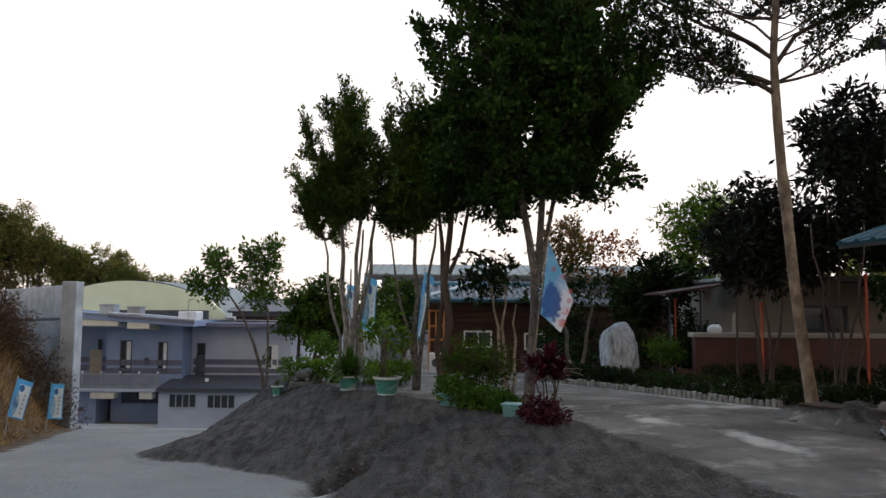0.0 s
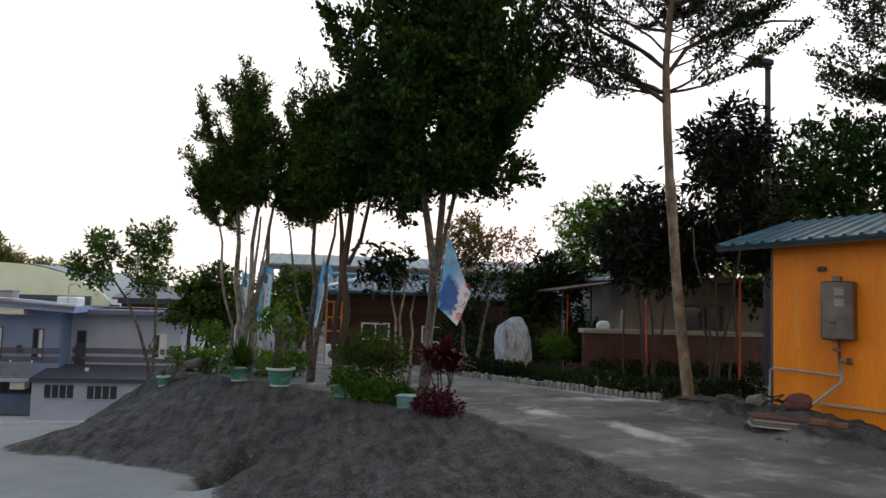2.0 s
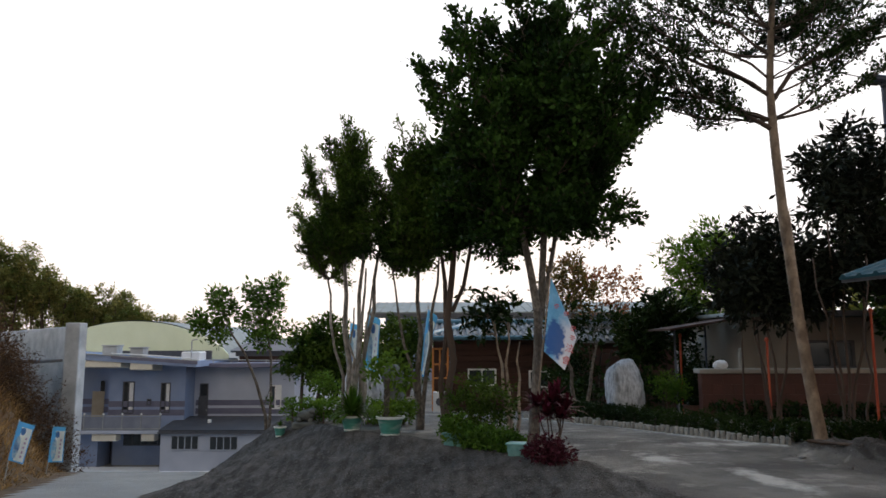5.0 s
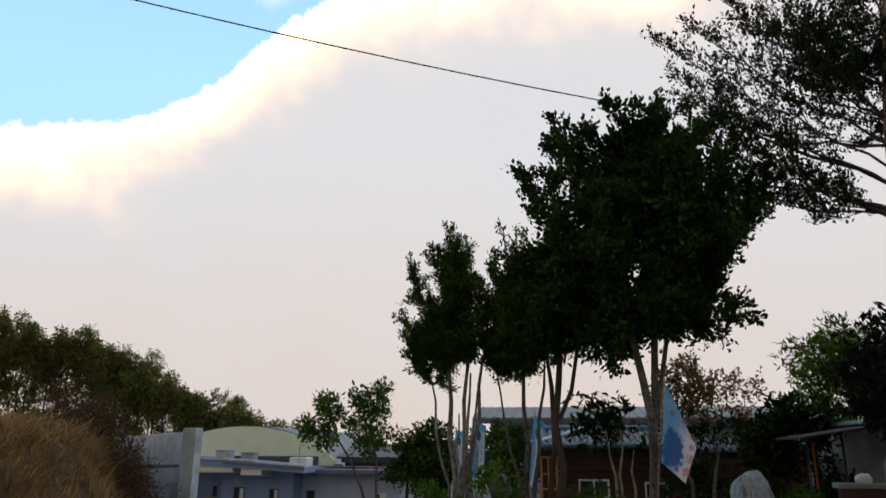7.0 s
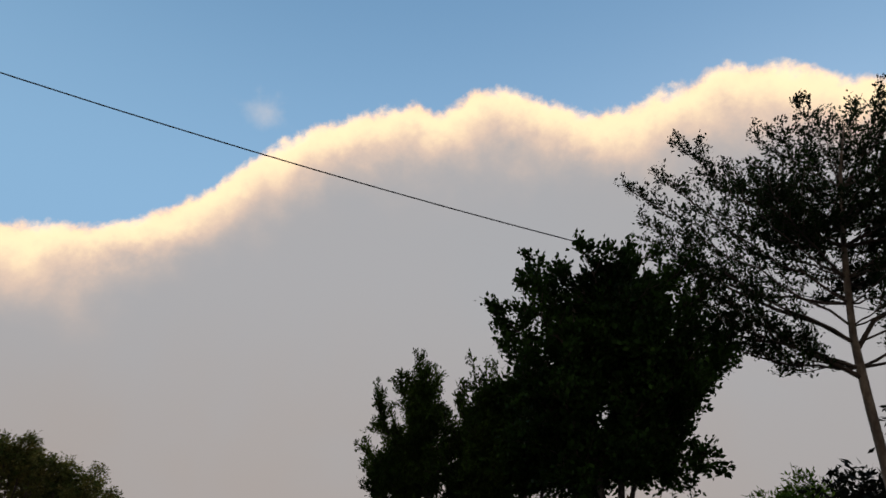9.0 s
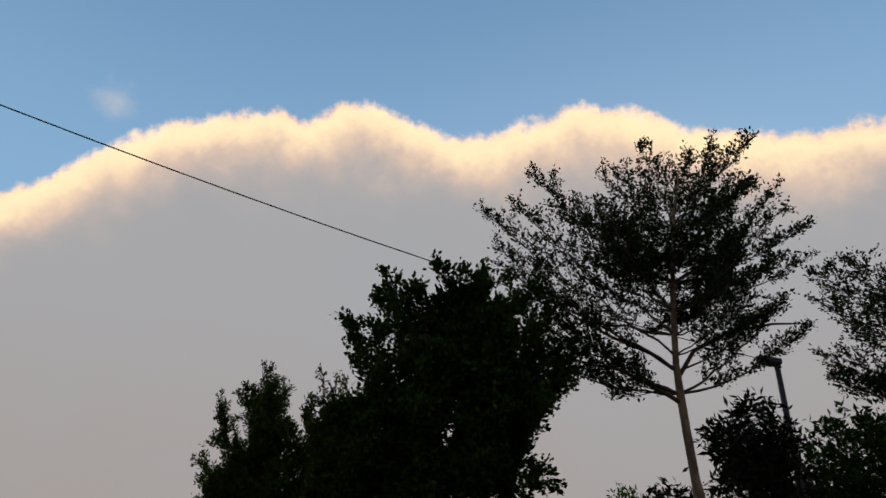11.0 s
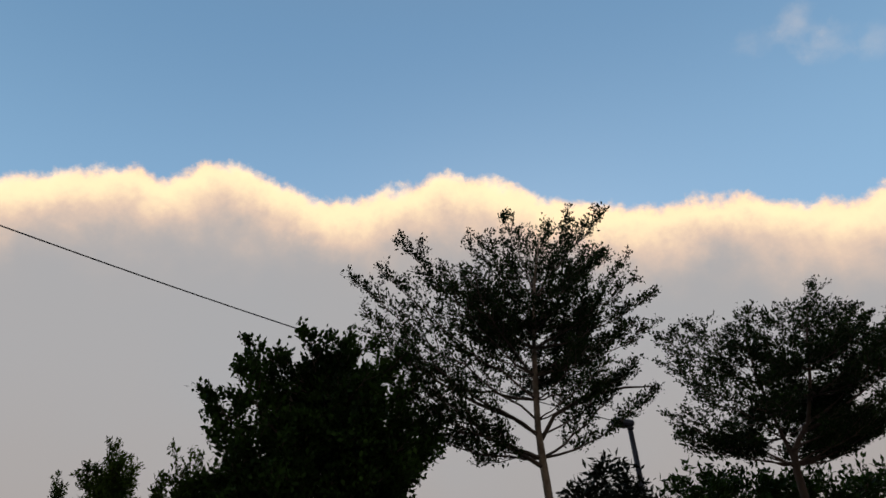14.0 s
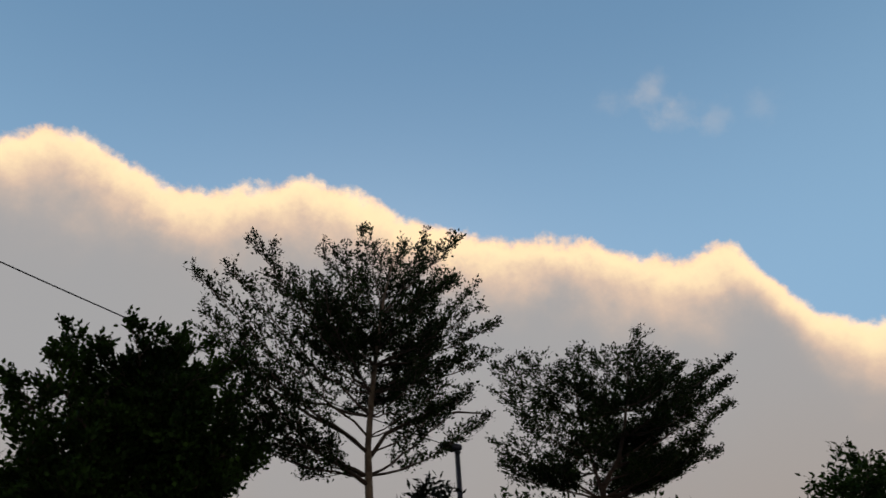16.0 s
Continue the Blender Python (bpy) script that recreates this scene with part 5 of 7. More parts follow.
def build_heater():
    root = thing("water_heater", SHED @ Vector((0.78, -0.15, 1.3)), "worn steel gas water heater hung on the orange wall", "water heater")
    x0, x1, z0, z1 = 0.66, 1.03, 1.12, 1.86
    case = shed_part("casing", boxed(x0, x1, -0.26, -0.012, z0, z1, 0.015), M_STEEL, root)
    shed_part("cowl", boxed(x0 + 0.12, x1 - 0.16, -0.2, -0.06, z1, z1 + 0.07, 0.006), M_STEEL, root)
    for r in range(2):
        for i in range(6):
            shed_part("louvre", boxed(x0 + 0.16, x0 + 0.27, -0.266, -0.2605, z1 - 0.09 - r * 0.14 - i * 0.017, z1 - 0.08 - r * 0.14 - i * 0.017), M_PIPE, case)
    shed_part("knob", lathe(bmesh.new(), (x0 + 0.15, -0.265, z0 + 0.2), [(0.025, 0), (0.025, 0.03)], 10), M_FRAMEDARK, root)
    p = lambda *c: tuple(SHED @ Vector(c))
    tubes("valve", [([p(0.84, -0.12, z0), p(0.85, -0.12, z0 - 0.34)], 0.018), ([p(0.77, -0.12, z0 - 0.12), p(0.87, -0.12, z0 - 0.14)], 0.022), ([p(0.85, -0.14, z0 - 0.27), p(0.96, -0.14, z0 - 0.26)], 0.026), ([p(0.955, -0.14, z0 - 0.22), p(0.965, -0.14, z0 - 0.31)], 0.032)], M_RUSTPIPE, root)
    tubes("down_pipe", [([p(0.85, -0.12, z0 - 0.3), p(0.87, -0.12, 0.66), p(0.86, -0.13, 0.58), p(0.55, -0.15, 0.28), p(0.50, -0.15, 0.22), p(0.50, -0.15, 0.0)], 0.02)], M_PIPE, root)
    tubes("wall_pipe", [([p(-0.04, -0.06, 0.05), p(-0.02, -0.06, 0.66), p(0.02, -0.06, 0.69), p(0.42, -0.07, 0.68), p(0.85, -0.1, 0.66)], 0.014), ([p(0.6, -0.06, 0.28), p(2.4, -0.06, 0.24)], 0.018)], M_PIPE, root)


build_heater()


# ---- street lamp and its cable ----
def build_lamp():
    z = ground_at(7.98, 12.5)
    root = thing("street_lamp", (7.98, 12.5, z), "dark metal street lamp with boxy head", "street lamp")
    pole = part("pole", lathe(bmesh.new(), (7.98, 12.5, z), [(0.085, 0), (0.07, 2), (0.052, 6.27 - z), (0.052, 6.32 - z)], 12), M_LAMP, root)
    m = Matrix.Translation((7.8, 12.45, 6.3)) @ Matrix.Rotation(radians(6), 4, "Y")
    head = part("lamp_head", boxed(-0.22, 0.22, -0.12, 0.12, -0.06, 0.07, 0.03, m), M_LAMP, root)
    part("lens", boxed(-0.19, 0.08, -0.09, 0.09, -0.075, -0.061, 0, m), M_GLASS, head)
    part("bracket", boxed(0.12, 0.22, -0.05, 0.05, -0.11, -0.061, 0.005, m), M_LAMP, head)


build_lamp()
a, b = Vector((7.6, 12.4, 6.32)), Vector((-13.0, 3.3, 8.2))
pts = [a.lerp(b, t) + Vector((0, 0, -0.6 * 4 * t * (1 - t))) for t in np.linspace(0, 1, 25)]
tagged(tubes("overhead_cable", [(pts, 0.009)], M_WIRE, None, sides=6), "thin black overhead cable", "cable")
pz = ground_at(-13, 3.3)
up = thing("utility_pole", (-13.0, 3.3, pz), "plain grey concrete pole that carries the cable", "pole")
part("shaft", lathe(bmesh.new(), (-13.0, 3.3, pz - 0.2), [(0.14, 0), (0.1, 8.55 - pz)], 12), M_CONCRETE, up)


# ---- trees and shrubs of the garden ----
def stems(x, y, tops, r=0.035, seed=1, z=None):
    z = ground_at(x, y) - 0.05 if z is None else z
    return [(wander((x + 0.06 * i, y, z), t, 5, 0.07, seed + i), [r, r * 0.85, r * 0.75, r * 0.65, r * 0.5, r * 0.3]) for i, t in enumerate(tops)]


tree("dark_leaved_tree", "dark purplish-green broad-leaved tree on thin stems", (5.65, 12.6, 0.1),
     stems(5.65, 12.6, [(5.3, 12.6, 2.6), (5.7, 12.6, 2.9), (6.1, 12.6, 2.7)], 0.028, 21),
     [(5.5, 12.6, 3.35, 0.38, 0.5, 0.34), (5.2, 12.6, 2.7, 0.45, 0.6, 0.42), (5.9, 12.6, 2.9, 0.5, 0.6, 0.5), (5.4, 12.6, 2.35, 0.42, 0.5, 0.3), (6.1, 12.6, 2.4, 0.5, 0.5, 0.34), (6.5, 12.6, 2.7, 0.45, 0.5, 0.5)],
     M_BARKDARK, M_DARKLEAF, 7500, 0.16, 23, [(5.5, 12.6, 2.3), (6.0, 12.6, 2.3)], 0.03, twig=0.22, slim=0.36, hollow=0.2, per=14)
tree("dark_leaved_tree", "open dark broad-leaved tree with drooping leaves", (6.9, 12.2, 0.1),
     stems(6.55, 12.0, [(6.7, 12.4, 4.2), (7.0, 12.3, 4.4), (7.4, 12.3, 3.8)], 0.028, 31),
     [(6.75, 12.4, 4.65, 0.42, 0.5, 0.26), (7.25, 12.4, 5.15, 0.28, 0.4, 0.36), (7.6, 12.4, 4.7, 0.36, 0.4, 0.3), (7.1, 12.4, 4.35, 0.5, 0.5, 0.3), (6.85, 12.4, 3.9, 0.4, 0.5, 0.3), (7.5, 12.4, 3.9, 0.5, 0.5, 0.4), (7.2, 12.4, 3.2, 0.55, 0.5, 0.42), (7.9, 12.4, 3.0, 0.5, 0.5, 0.5), (6.9, 12.4, 2.75, 0.4, 0.4, 0.34), (7.7, 12.4, 2.7, 0.5, 0.4, 0.34)],
     M_BARKDARK, M_DARKLEAF, 7500, 0.17, 33, [(6.7, 12.4, 3.8), (7.0, 12.3, 3.6), (7.4, 12.3, 3.5)], 0.025, twig=0.2, slim=0.34, hollow=0.1, per=12, droop=0.25)
for i, (x, y, lean) in enumerate(((6.05, 11.0, -0.25), (6.35, 11.0, 0.3), (5.5, 13.4, 0.1), (5.95, 13.4, -0.12))):
    tagged(tubes("sapling_stem", [(wander((x, y, ground_at(x, y) - 0.05), (x + lean, y + 0.2, 2.9), 6, 0.07, 41 + i), [0.026, 0.021, 0.018, 0.016, 0.014, 0.012, 0.01])], M_BARKDARK), "bare slender brown stem rising from the bed", "sapling", "garden stems")
tree("green_tree", "fresh green bushy tree behind the hedge", (6.6, 18, -0.2), stems(6.6, 18, [(6.3, 18, 2.8), (6.9, 18, 3.0)], 0.06, 51),
     [(6.1, 18, 3.7, 0.45, 0.5, 0.36), (6.7, 18, 4.05, 0.4, 0.5, 0.36), (7.1, 18, 3.5, 0.5, 0.6, 0.5), (6.2, 18, 3.0, 0.45, 0.5, 0.42), (6.8, 18, 2.7, 0.6, 0.6, 0.5)],
     M_BARKDARK, M_BRIGHT, 7500, 0.13, 53, [(6.3, 18, 2.4), (6.9, 18, 2.6)], 0.04, twig=0.32, slim=0.35, hollow=0.25, per=16)
tree("red_leaved_tree", "thin tree with sparse reddish leaves", (4.4, 20.5, -0.4), stems(4.2, 20.5, [(3.9, 20.5, 2.6), (4.5, 20.5, 2.8), (5.0, 20.5, 2.7)], 0.035, 61),
     [(3.75, 20.5, 3.4, 0.45, 0.5, 0.3), (4.4, 20.5, 3.25, 0.5, 0.5, 0.3), (5.05, 20.5, 3.3, 0.45, 0.5, 0.3), (4.0, 20.5, 2.7, 0.5, 0.5, 0.35), (4.9, 20.5, 2.7, 0.4, 0.5, 0.3)],
     M_BARK, M_RUSTLEAF, 1500, 0.11, 63, [(3.9, 20.5, 2.3), (4.5, 20.5, 2.4), (4.9, 20.5, 2.4)], 0.022, twig=0.25, slim=0.5, hollow=0.1, per=9)
tree("rust_leaved_tree", "tree with rust-tinged green crown", (2.75, 18, -0.2), stems(2.8, 17.6, [(2.8, 17.6, 2.2), (3.1, 17.6, 2.5)], 0.05, 65),
     [(3.0, 17.6, 3.3, 0.42, 0.4, 0.36), (2.7, 17.6, 2.9, 0.4, 0.4, 0.4), (3.3, 17.6, 2.7, 0.3, 0.4, 0.4)],
     M_BARK, M_RUSTGREEN, 2400, 0.10, 66, [(2.9, 17.6, 2.2)], 0.03, twig=0.25, hollow=0.2)
tree("garden_tree", "dark glossy broad-leaved garden tree", (5.0, 17, 0), stems(5.0, 17, [(4.7, 17, 1.7), (5.2, 17, 1.8)], 0.04, 71),
     [(5.05, 17, 2.4, 0.36, 0.4, 0.24), (4.5, 17, 1.9, 0.5, 0.5, 0.26), (5.3, 17, 1.8, 0.5, 0.5, 0.36), (4.6, 17, 1.4, 0.42, 0.4, 0.26), (5.6, 17, 2.2, 0.3, 0.3, 0.25)],
     M_BARKDARK, M_HEDGE, 3600, 0.17, 73, [(4.8, 17, 1.5), (5.15, 17, 1.5)], 0.025, twig=0.2, slim=0.4, hollow=0.1, per=12)
tree("garden_tree", "small dark broad-leaved tree on two bare canes", (0.9, 12.8, 0.1), stems(1.0, 11.6, [(0.85, 12.4, 1.9), (1.05, 12.4, 2.0), (1.25, 12.2, 1.6)], 0.035, 75),
     [(0.7, 12.6, 2.15, 0.26, 0.3, 0.18), (1.0, 12.6, 2.0, 0.28, 0.3, 0.18), (0.62, 12.6, 1.8, 0.24, 0.26, 0.15), (0.85, 12.6, 2.42, 0.18, 0.2, 0.14)],
     M_BARKALB, M_HEDGE, 560, 0.16, 77, [(0.85, 12.4, 1.7), (1.1, 12.4, 1.8)], 0.02, twig=0.2, slim=0.38, hollow=0.1, per=11)
tree("forked_tree", "thin forked tree with few leaves", (2.6, 14, 0.1), stems(2.55, 14, [(2.25, 14, 1.7), (2.95, 14, 1.6)], 0.05, 81),
     [(2.3, 14, 2.0, 0.3, 0.3, 0.2), (2.9, 14, 1.9, 0.3, 0.3, 0.2)], M_BARK, M_HEDGE, 500, 0.12, 83, [(2.3, 14, 1.5), (2.9, 14, 1.5)], 0.02, per=8)
tree("leafy_tree", "dense green tree mass behind the shed", (9.6, 14.5, 0), stems(9.6, 14.5, [(9.4, 14.5, 3.5), (10.4, 14.5, 3.8)], 0.09, 91),
     [(9.3, 14.0, 4.3, 0.7, 0.8, 0.5), (10.3, 14, 4.95, 0.9, 0.9, 0.55), (11.6, 14, 5.2, 0.9, 0.9, 0.6), (9.0, 14, 3.4, 0.8, 0.9, 0.7), (10.2, 14, 3.8, 0.9, 0.9, 0.8), (11.6, 14, 4.1, 1.0, 1.0, 0.9), (12.8, 14, 4.8, 0.8, 0.9, 0.8), (9.2, 14, 2.4, 0.8, 0.8, 0.7), (14.2, 14, 5.0, 0.9, 0.9, 0.7), (15.6, 14, 5.2, 0.9, 0.9, 0.6), (13.5, 14, 4.0, 1.2, 1.0, 1.0)],
     M_BARKDARK, M_FICUS, 22000, 0.15, 93, [(9.4, 14.5, 3.2), (10.4, 14.5, 3.5)], 0.06, twig=0.3, hollow=0.3, per=20)
tree("leafy_tree", "dark rounded far tree top", (21, 12, 0), stems(21, 12, [(21, 12, 5)], 0.15, 95, 0),
     [(20.6, 12, 6.0, 0.9, 1, 0.7), (22, 12, 6.6, 0.9, 1, 0.8), (23.2, 12, 6.2, 1, 1, 0.9), (21.5, 12, 5.2, 1.6, 1.2, 0.9), (18.6, 12.5, 5.0, 1.2, 1.0, 0.6)], M_BARKDARK, M_FICUS, 9000, 0.18, 97, [(21, 12, 4.6)], 0.08, twig=0.35, hollow=0.3, per=20)
tree("young_tree", "young tree with rounded tufts of fresh leaves", (-4.5, 18, -1.0),
     [([(-4.44, 18, ground_at(-4.44, 18) - 0.1), (-4.5, 18, -0.2), (-4.75, 18, 0.6), (-5.05, 18, 1.3), (-5.4, 18, 1.8), (-5.7, 18, 2.5)], [0.05, 0.042, 0.036, 0.03, 0.022, 0.012]),
      ([(-4.4, 18, ground_at(-4.4, 18) - 0.1), (-4.38, 18, 0.3), (-4.4, 18, 1.2), (-4.55, 18, 2.2), (-4.5, 18, 2.9)], [0.04, 0.034, 0.028, 0.022, 0.01])],
     [(-6.25, 18, 2.15, 0.2, 0.22, 0.12), (-6.05, 18, 1.95, 0.12, 0.2, 0.1), (-5.7, 18, 2.72, 0.22, 0.26, 0.16), (-5.64, 18, 2.4, 0.2, 0.26, 0.14), (-5.75, 18, 1.85, 0.2, 0.26, 0.16), (-4.88, 18, 2.8, 0.22, 0.3, 0.15), (-4.4, 18, 2.98, 0.28, 0.3, 0.15),
      (-4.5, 18, 2.5, 0.32, 0.32, 0.16), (-4.95, 18, 2.1, 0.24, 0.3, 0.14), (-4.35, 18, 1.9, 0.26, 0.3, 0.16), (-4.7, 18, 1.65, 0.2, 0.26, 0.12), (-4.5, 17.9, 0.1, 0.03, 0.03, 0.1)],
     M_BARK, M_BORDER, 3600, 0.13, 103, [(-5.1, 18, 1.4), (-5.45, 18, 2.0), (-4.4, 18, 1.3), (-4.55, 18, 2.2)], 0.018, twig=0.12, slim=0.42, hollow=0.1, per=14, tight=0.7)
tree("broad_tree", "dense dark green tree beside the building", (-6, 34, -2), stems(-6, 30, [(-6, 30, 1.0), (-5, 30, 1)], 0.12, 111, -3.5),
     [(-5.7, 30, 1.4, 0.6, 0.7, 0.6), (-5.0, 30, 1.8, 0.6, 0.7, 0.55), (-5.3, 30, 0.7, 0.75, 0.8, 0.55), (-6.1, 30, 0.8, 0.45, 0.6, 0.5), (-4.3, 30, 0.9, 0.6, 0.7, 0.6), (-4.6, 30, 0.1, 0.6, 0.7, 0.5)],
     M_BARKDARK, M_FERNY, 7000, 0.22, 113, [(-5.4, 30, 0.4)], 0.07, twig=0.5, hollow=0.3, per=16)
tree("broad_tree", "green tree in front of the long building", (-2, 30, -0.6), stems(-1.6, 28, [(-1.6, 28, 1.2), (-1.0, 28, 1)], 0.1, 115),
     [(-1.9, 28, 1.7, 0.8, 0.8, 0.6), (-1.2, 28, 1.0, 0.6, 0.8, 0.6), (-2.2, 28, 0.6, 0.5, 0.6, 0.7)], M_BARKDARK, M_FERNY, 4000, 0.2, 117, [(-1.5, 28, 0.8)], 0.05, twig=0.4, per=14)


def grove():
    """The wooded rise to one side: a band of feathery clumps, too many to count."""
    rng = np.random.default_rng(5)
    cl = []
    top = lambda x: np.interp(x, [-60, -37, -34, -31, -29, -27, -24, -22, -20, -17.5, -15], [12.5, 10.6, 10.2, 9.6, 8.5, 6.9, 6.4, 5.0, 4.8, 3.9, 2.2])
    for x in np.arange(-58, -15.5, 0.9):
        t = top(x)
        for k in range(5):
            cl.append((x + rng.uniform(-0.5, 0.5), 46.5 + rng.uniform(-0.6, 0.6), t - 1.9 - k * 1.5 + rng.uniform(-0.45, 0.25), rng.uniform(0.6, 1.1), 1.0, rng.uniform(0.7, 1.1)))
        if rng.random() < 0.55:
            cl.append((x, 46.5, t - 1.2, 0.35, 0.5, 0.75))
    ob = leaves("grove", [(c[0], c[1], c[2] - 0.9 + 0.4 * math.sin(c[0] * 1.1), c[3], c[4], c[5]) for c in cl], 150000, 0.23, M_GROVE, None, "wooded rise of bamboo and mixed trees, green to brown", 7, twig=0.6, per=30, slim=0.4, hollow=0.0, up=0.6)
    tagged(ob, category="woods", kind="stuff")
    # arching bamboo plumes standing out of the mass
    pos, way, canes = [], [], []
    for i in range(330):
        x = rng.uniform(-58, -16.5)
        y = 45.2 + rng.uniform(0, 2.2)
        t = float(top(x)) - 0.35 + 0.55 * math.sin(x * 1.1) + 0.45 * math.sin(x * 2.7 + 1) + rng.uniform(-1.8, 0.45)
        lean = Vector((rng.uniform(-1.0, 1.0), rng.uniform(-0.6, 0.4), 0))
        line = [Vector((x, y, t - 3.2)) + lean * k * k + Vector((0, 0, 3.2 * k - 0.5 * k ** 4)) for k in np.linspace(0, 1, 7)]
        canes.append((line, [0.04, 0.035, 0.03, 0.025, 0.018, 0.012, 0.006]))
        for j in range(26):
            k = rng.uniform(1.6, 5.99)
            p = line[int(k)].lerp(line[int(k) + 1], k - int(k))
            d = Vector((rng.uniform(-1, 1), rng.uniform(-1, 1), rng.uniform(-0.35, 0.8))).normalized()
            for q in np.linspace(0.1, 1.0, 5):
                pos.append(tuple(p + d * 0.55 * q + Vector((0, 0, -0.25 * q * q))))
                way.append(tuple(d))
    tagged(leaf_sites("bamboo", pos, way, 3, 0.26, M_GROVE, None, 27, 0.3, 0.4, 0.0, 0.25), "feathery arching bamboo tops on the wooded rise", "woods", kind="stuff")
    tagged(tubes("bamboo_canes", canes, M_BARKDARK, None, sides=4), "thin arching bamboo canes", "woods", kind="stuff")
    runs = []
    for i in range(40):
        x = -57 + i
        runs.append((wander((x, 45.5, ground_at(x, 45.5) - 0.2), (x + rng.uniform(-0.6, 0.6), 45.5, float(top(x)) - 2.4), 4, 0.2, i), [0.14, 0.11, 0.09, 0.07, 0.04]))
    tagged(tubes("grove_stems", runs, M_BARKDARK, None, sides=6), "stems of the wooded rise", "woods", kind="stuff")


grove()


def far_woods():
    rng = np.random.default_rng(6)
    cl = []
    for x in np.arange(-16, 70, 1.6):
        for k in range(3):
            cl.append((x + rng.uniform(-0.8, 0.8), 72 + rng.uniform(-2, 2), -1.5 + k * 1.3 + rng.uniform(-0.5, 0.5), 1.4, 1.2, 1.2))
    for x in np.arange(11.5, 40, 1.2):
        for k in range(3):
            cl.append((x + rng.uniform(-0.6, 0.6), 26 + 0.1 * x, -0.2 + k * 1.3 + rng.uniform(-0.4, 0.4), 1.1, 1.0, 1.0))
    tagged(leaves("far_woods", cl, 24000, 0.5, M_GROVE, None, "far woods along the horizon", 8, twig=0.8, per=14, hollow=0.2), category="woods", kind="stuff")


far_woods()


def hedge(name, line, half, z0, z1, count, mat, label, seed, size=0.05):
    cl = []
    for (xa, ya), (xb, yb) in zip(line, line[1:]):
        n = max(int(math.hypot(xb - xa, yb - ya) / (half * 0.9)), 1)
        for i in range(n):
            t = (i + 0.5) / n
            x, y = xa + (xb - xa) * t, ya + (yb - ya) * t
            g = ground_at(x, y)
            for s in (-0.45, 0.45):
                cl.append((x + s * half * 0.4, y + s * half, g + (z0 + z1) / 2, half * 0.8, half * 0.7, (z1 - z0) / 2))
    x, y = line[0]
    root = thing(name, (x, y, ground_at(x, y)), label, "hedge")
    leaves("foliage", cl, count, size, mat, root, seed=seed, twig=0.035, per=12, slim=0.6, hollow=0.6)
    runs = [([(c[0], c[1], ground_at(c[0], c[1]) - 0.05), (c[0], c[1], c[2])], [0.02, 0.012]) for c in cl]
    tagged(tubes("woody_base", runs, M_BARKDARK, root, sides=4), kind="stuff")
    return root


KERB = [(1.5, 13.95), (1.88, 13.56), (2.5, 12.98), (3.08, 12.39), (3.6, 11.72), (4.08, 11.15), (4.5, 10.7), (4.91, 10.4)]
hedge("clipped_hedge", [(x + 0.3, y + 0.32) for x, y in KERB] + [(5.7, 10.55), (6.6, 10.6)], 0.22, 0.02, 0.31, 34000, M_HEDGE, "low clipped dark green hedge along the drive edging", 121, 0.036)
hedge("clipped_hedge", [(-2.9, 13.5), (-1.7, 13.2), (-0.6, 12.9)], 0.22, 0.02, 0.40, 5000, M_BRIGHT, "low bright green hedge behind the pots", 123, 0.06)
hedge("clipped_hedge", [(5.0, 13.7), (8.5, 13.4)], 0.2, 0.0, 0.3, 3500, M_HEDGE, "low hedge before the maroon wall", 125, 0.06)


def edging():
    root = tagged(new("edging"), "row of short pale round posts edging the drive", "edging", kind="structure")
    me = None
    rng = random.Random(4)
    run = 0.0
    for (xa, ya), (xb, yb) in zip(KERB, KERB[1:]):
        seg = math.hypot(xb - xa, yb - ya)
        while run < seg:
            x, y = xa + (xb - xa) * run / seg, ya + (yb - ya) * run / seg
            if me is None:
                bm = lathe(bmesh.new(), (0, 0, 0), [(0.034, -0.1), (0.036, 0.095), (0.03, 0.105)], 8)
                me = bpy.data.meshes.new("edging_post")
                bm.to_mesh(me)
                bm.free()
                me.materials.append(M_KERB)
            ob = new("edging_post", me)
            ob.parent = root
            ob.matrix_basis = pose(x, y, ground_at(x, y) + rng.uniform(-0.02, 0.02), rng.uniform(-4, 4), rng.uniform(-4, 4), rng.uniform(0, 360))
            run += 0.086
        run -= seg
    for (xa, ya), (xb, yb) in zip(KERB, KERB[1:]):
        z = ground_at((xa + xb) / 2, (ya + yb) / 2)
        slab("kerb_stone", (xa - 0.09, ya - 0.1), (xb - 0.09, yb - 0.1), 0.12, z - 0.1, z + 0.012, M_KERB, root)


edging()


# ---- boulders ----
def boulder(name, place, size, mat, label, seed, lean=0.0, rough=0.16):
    root = thing(name, place, label, "rock")
    bm = bmesh.new()
    bmesh.ops.create_icosphere(bm, subdivisions=4, radius=1)
    for v in bm.verts:
        k = 1 + rough * noise.noise(v.co * 1.3 + Vector((seed, 0, 0))) + rough * 0.5 * noise.noise(v.co * 3.1 + Vector((0, seed, 0))) + rough * 0.22 * noise.noise(v.co * 9)
        c = v.co * k
        c.x = math.copysign(abs(c.x) ** 0.8, c.x)
        v.co = Vector((c.x * size[0] + lean * c.z, c.y * size[1], c.z * size[2]))
    bmesh.ops.translate(bm, vec=Vector(place) + Vector((0, 0, size[2] * 0.85)), verts=bm.verts)
    part("stone", bm, mat, root, smooth=True)
    return root


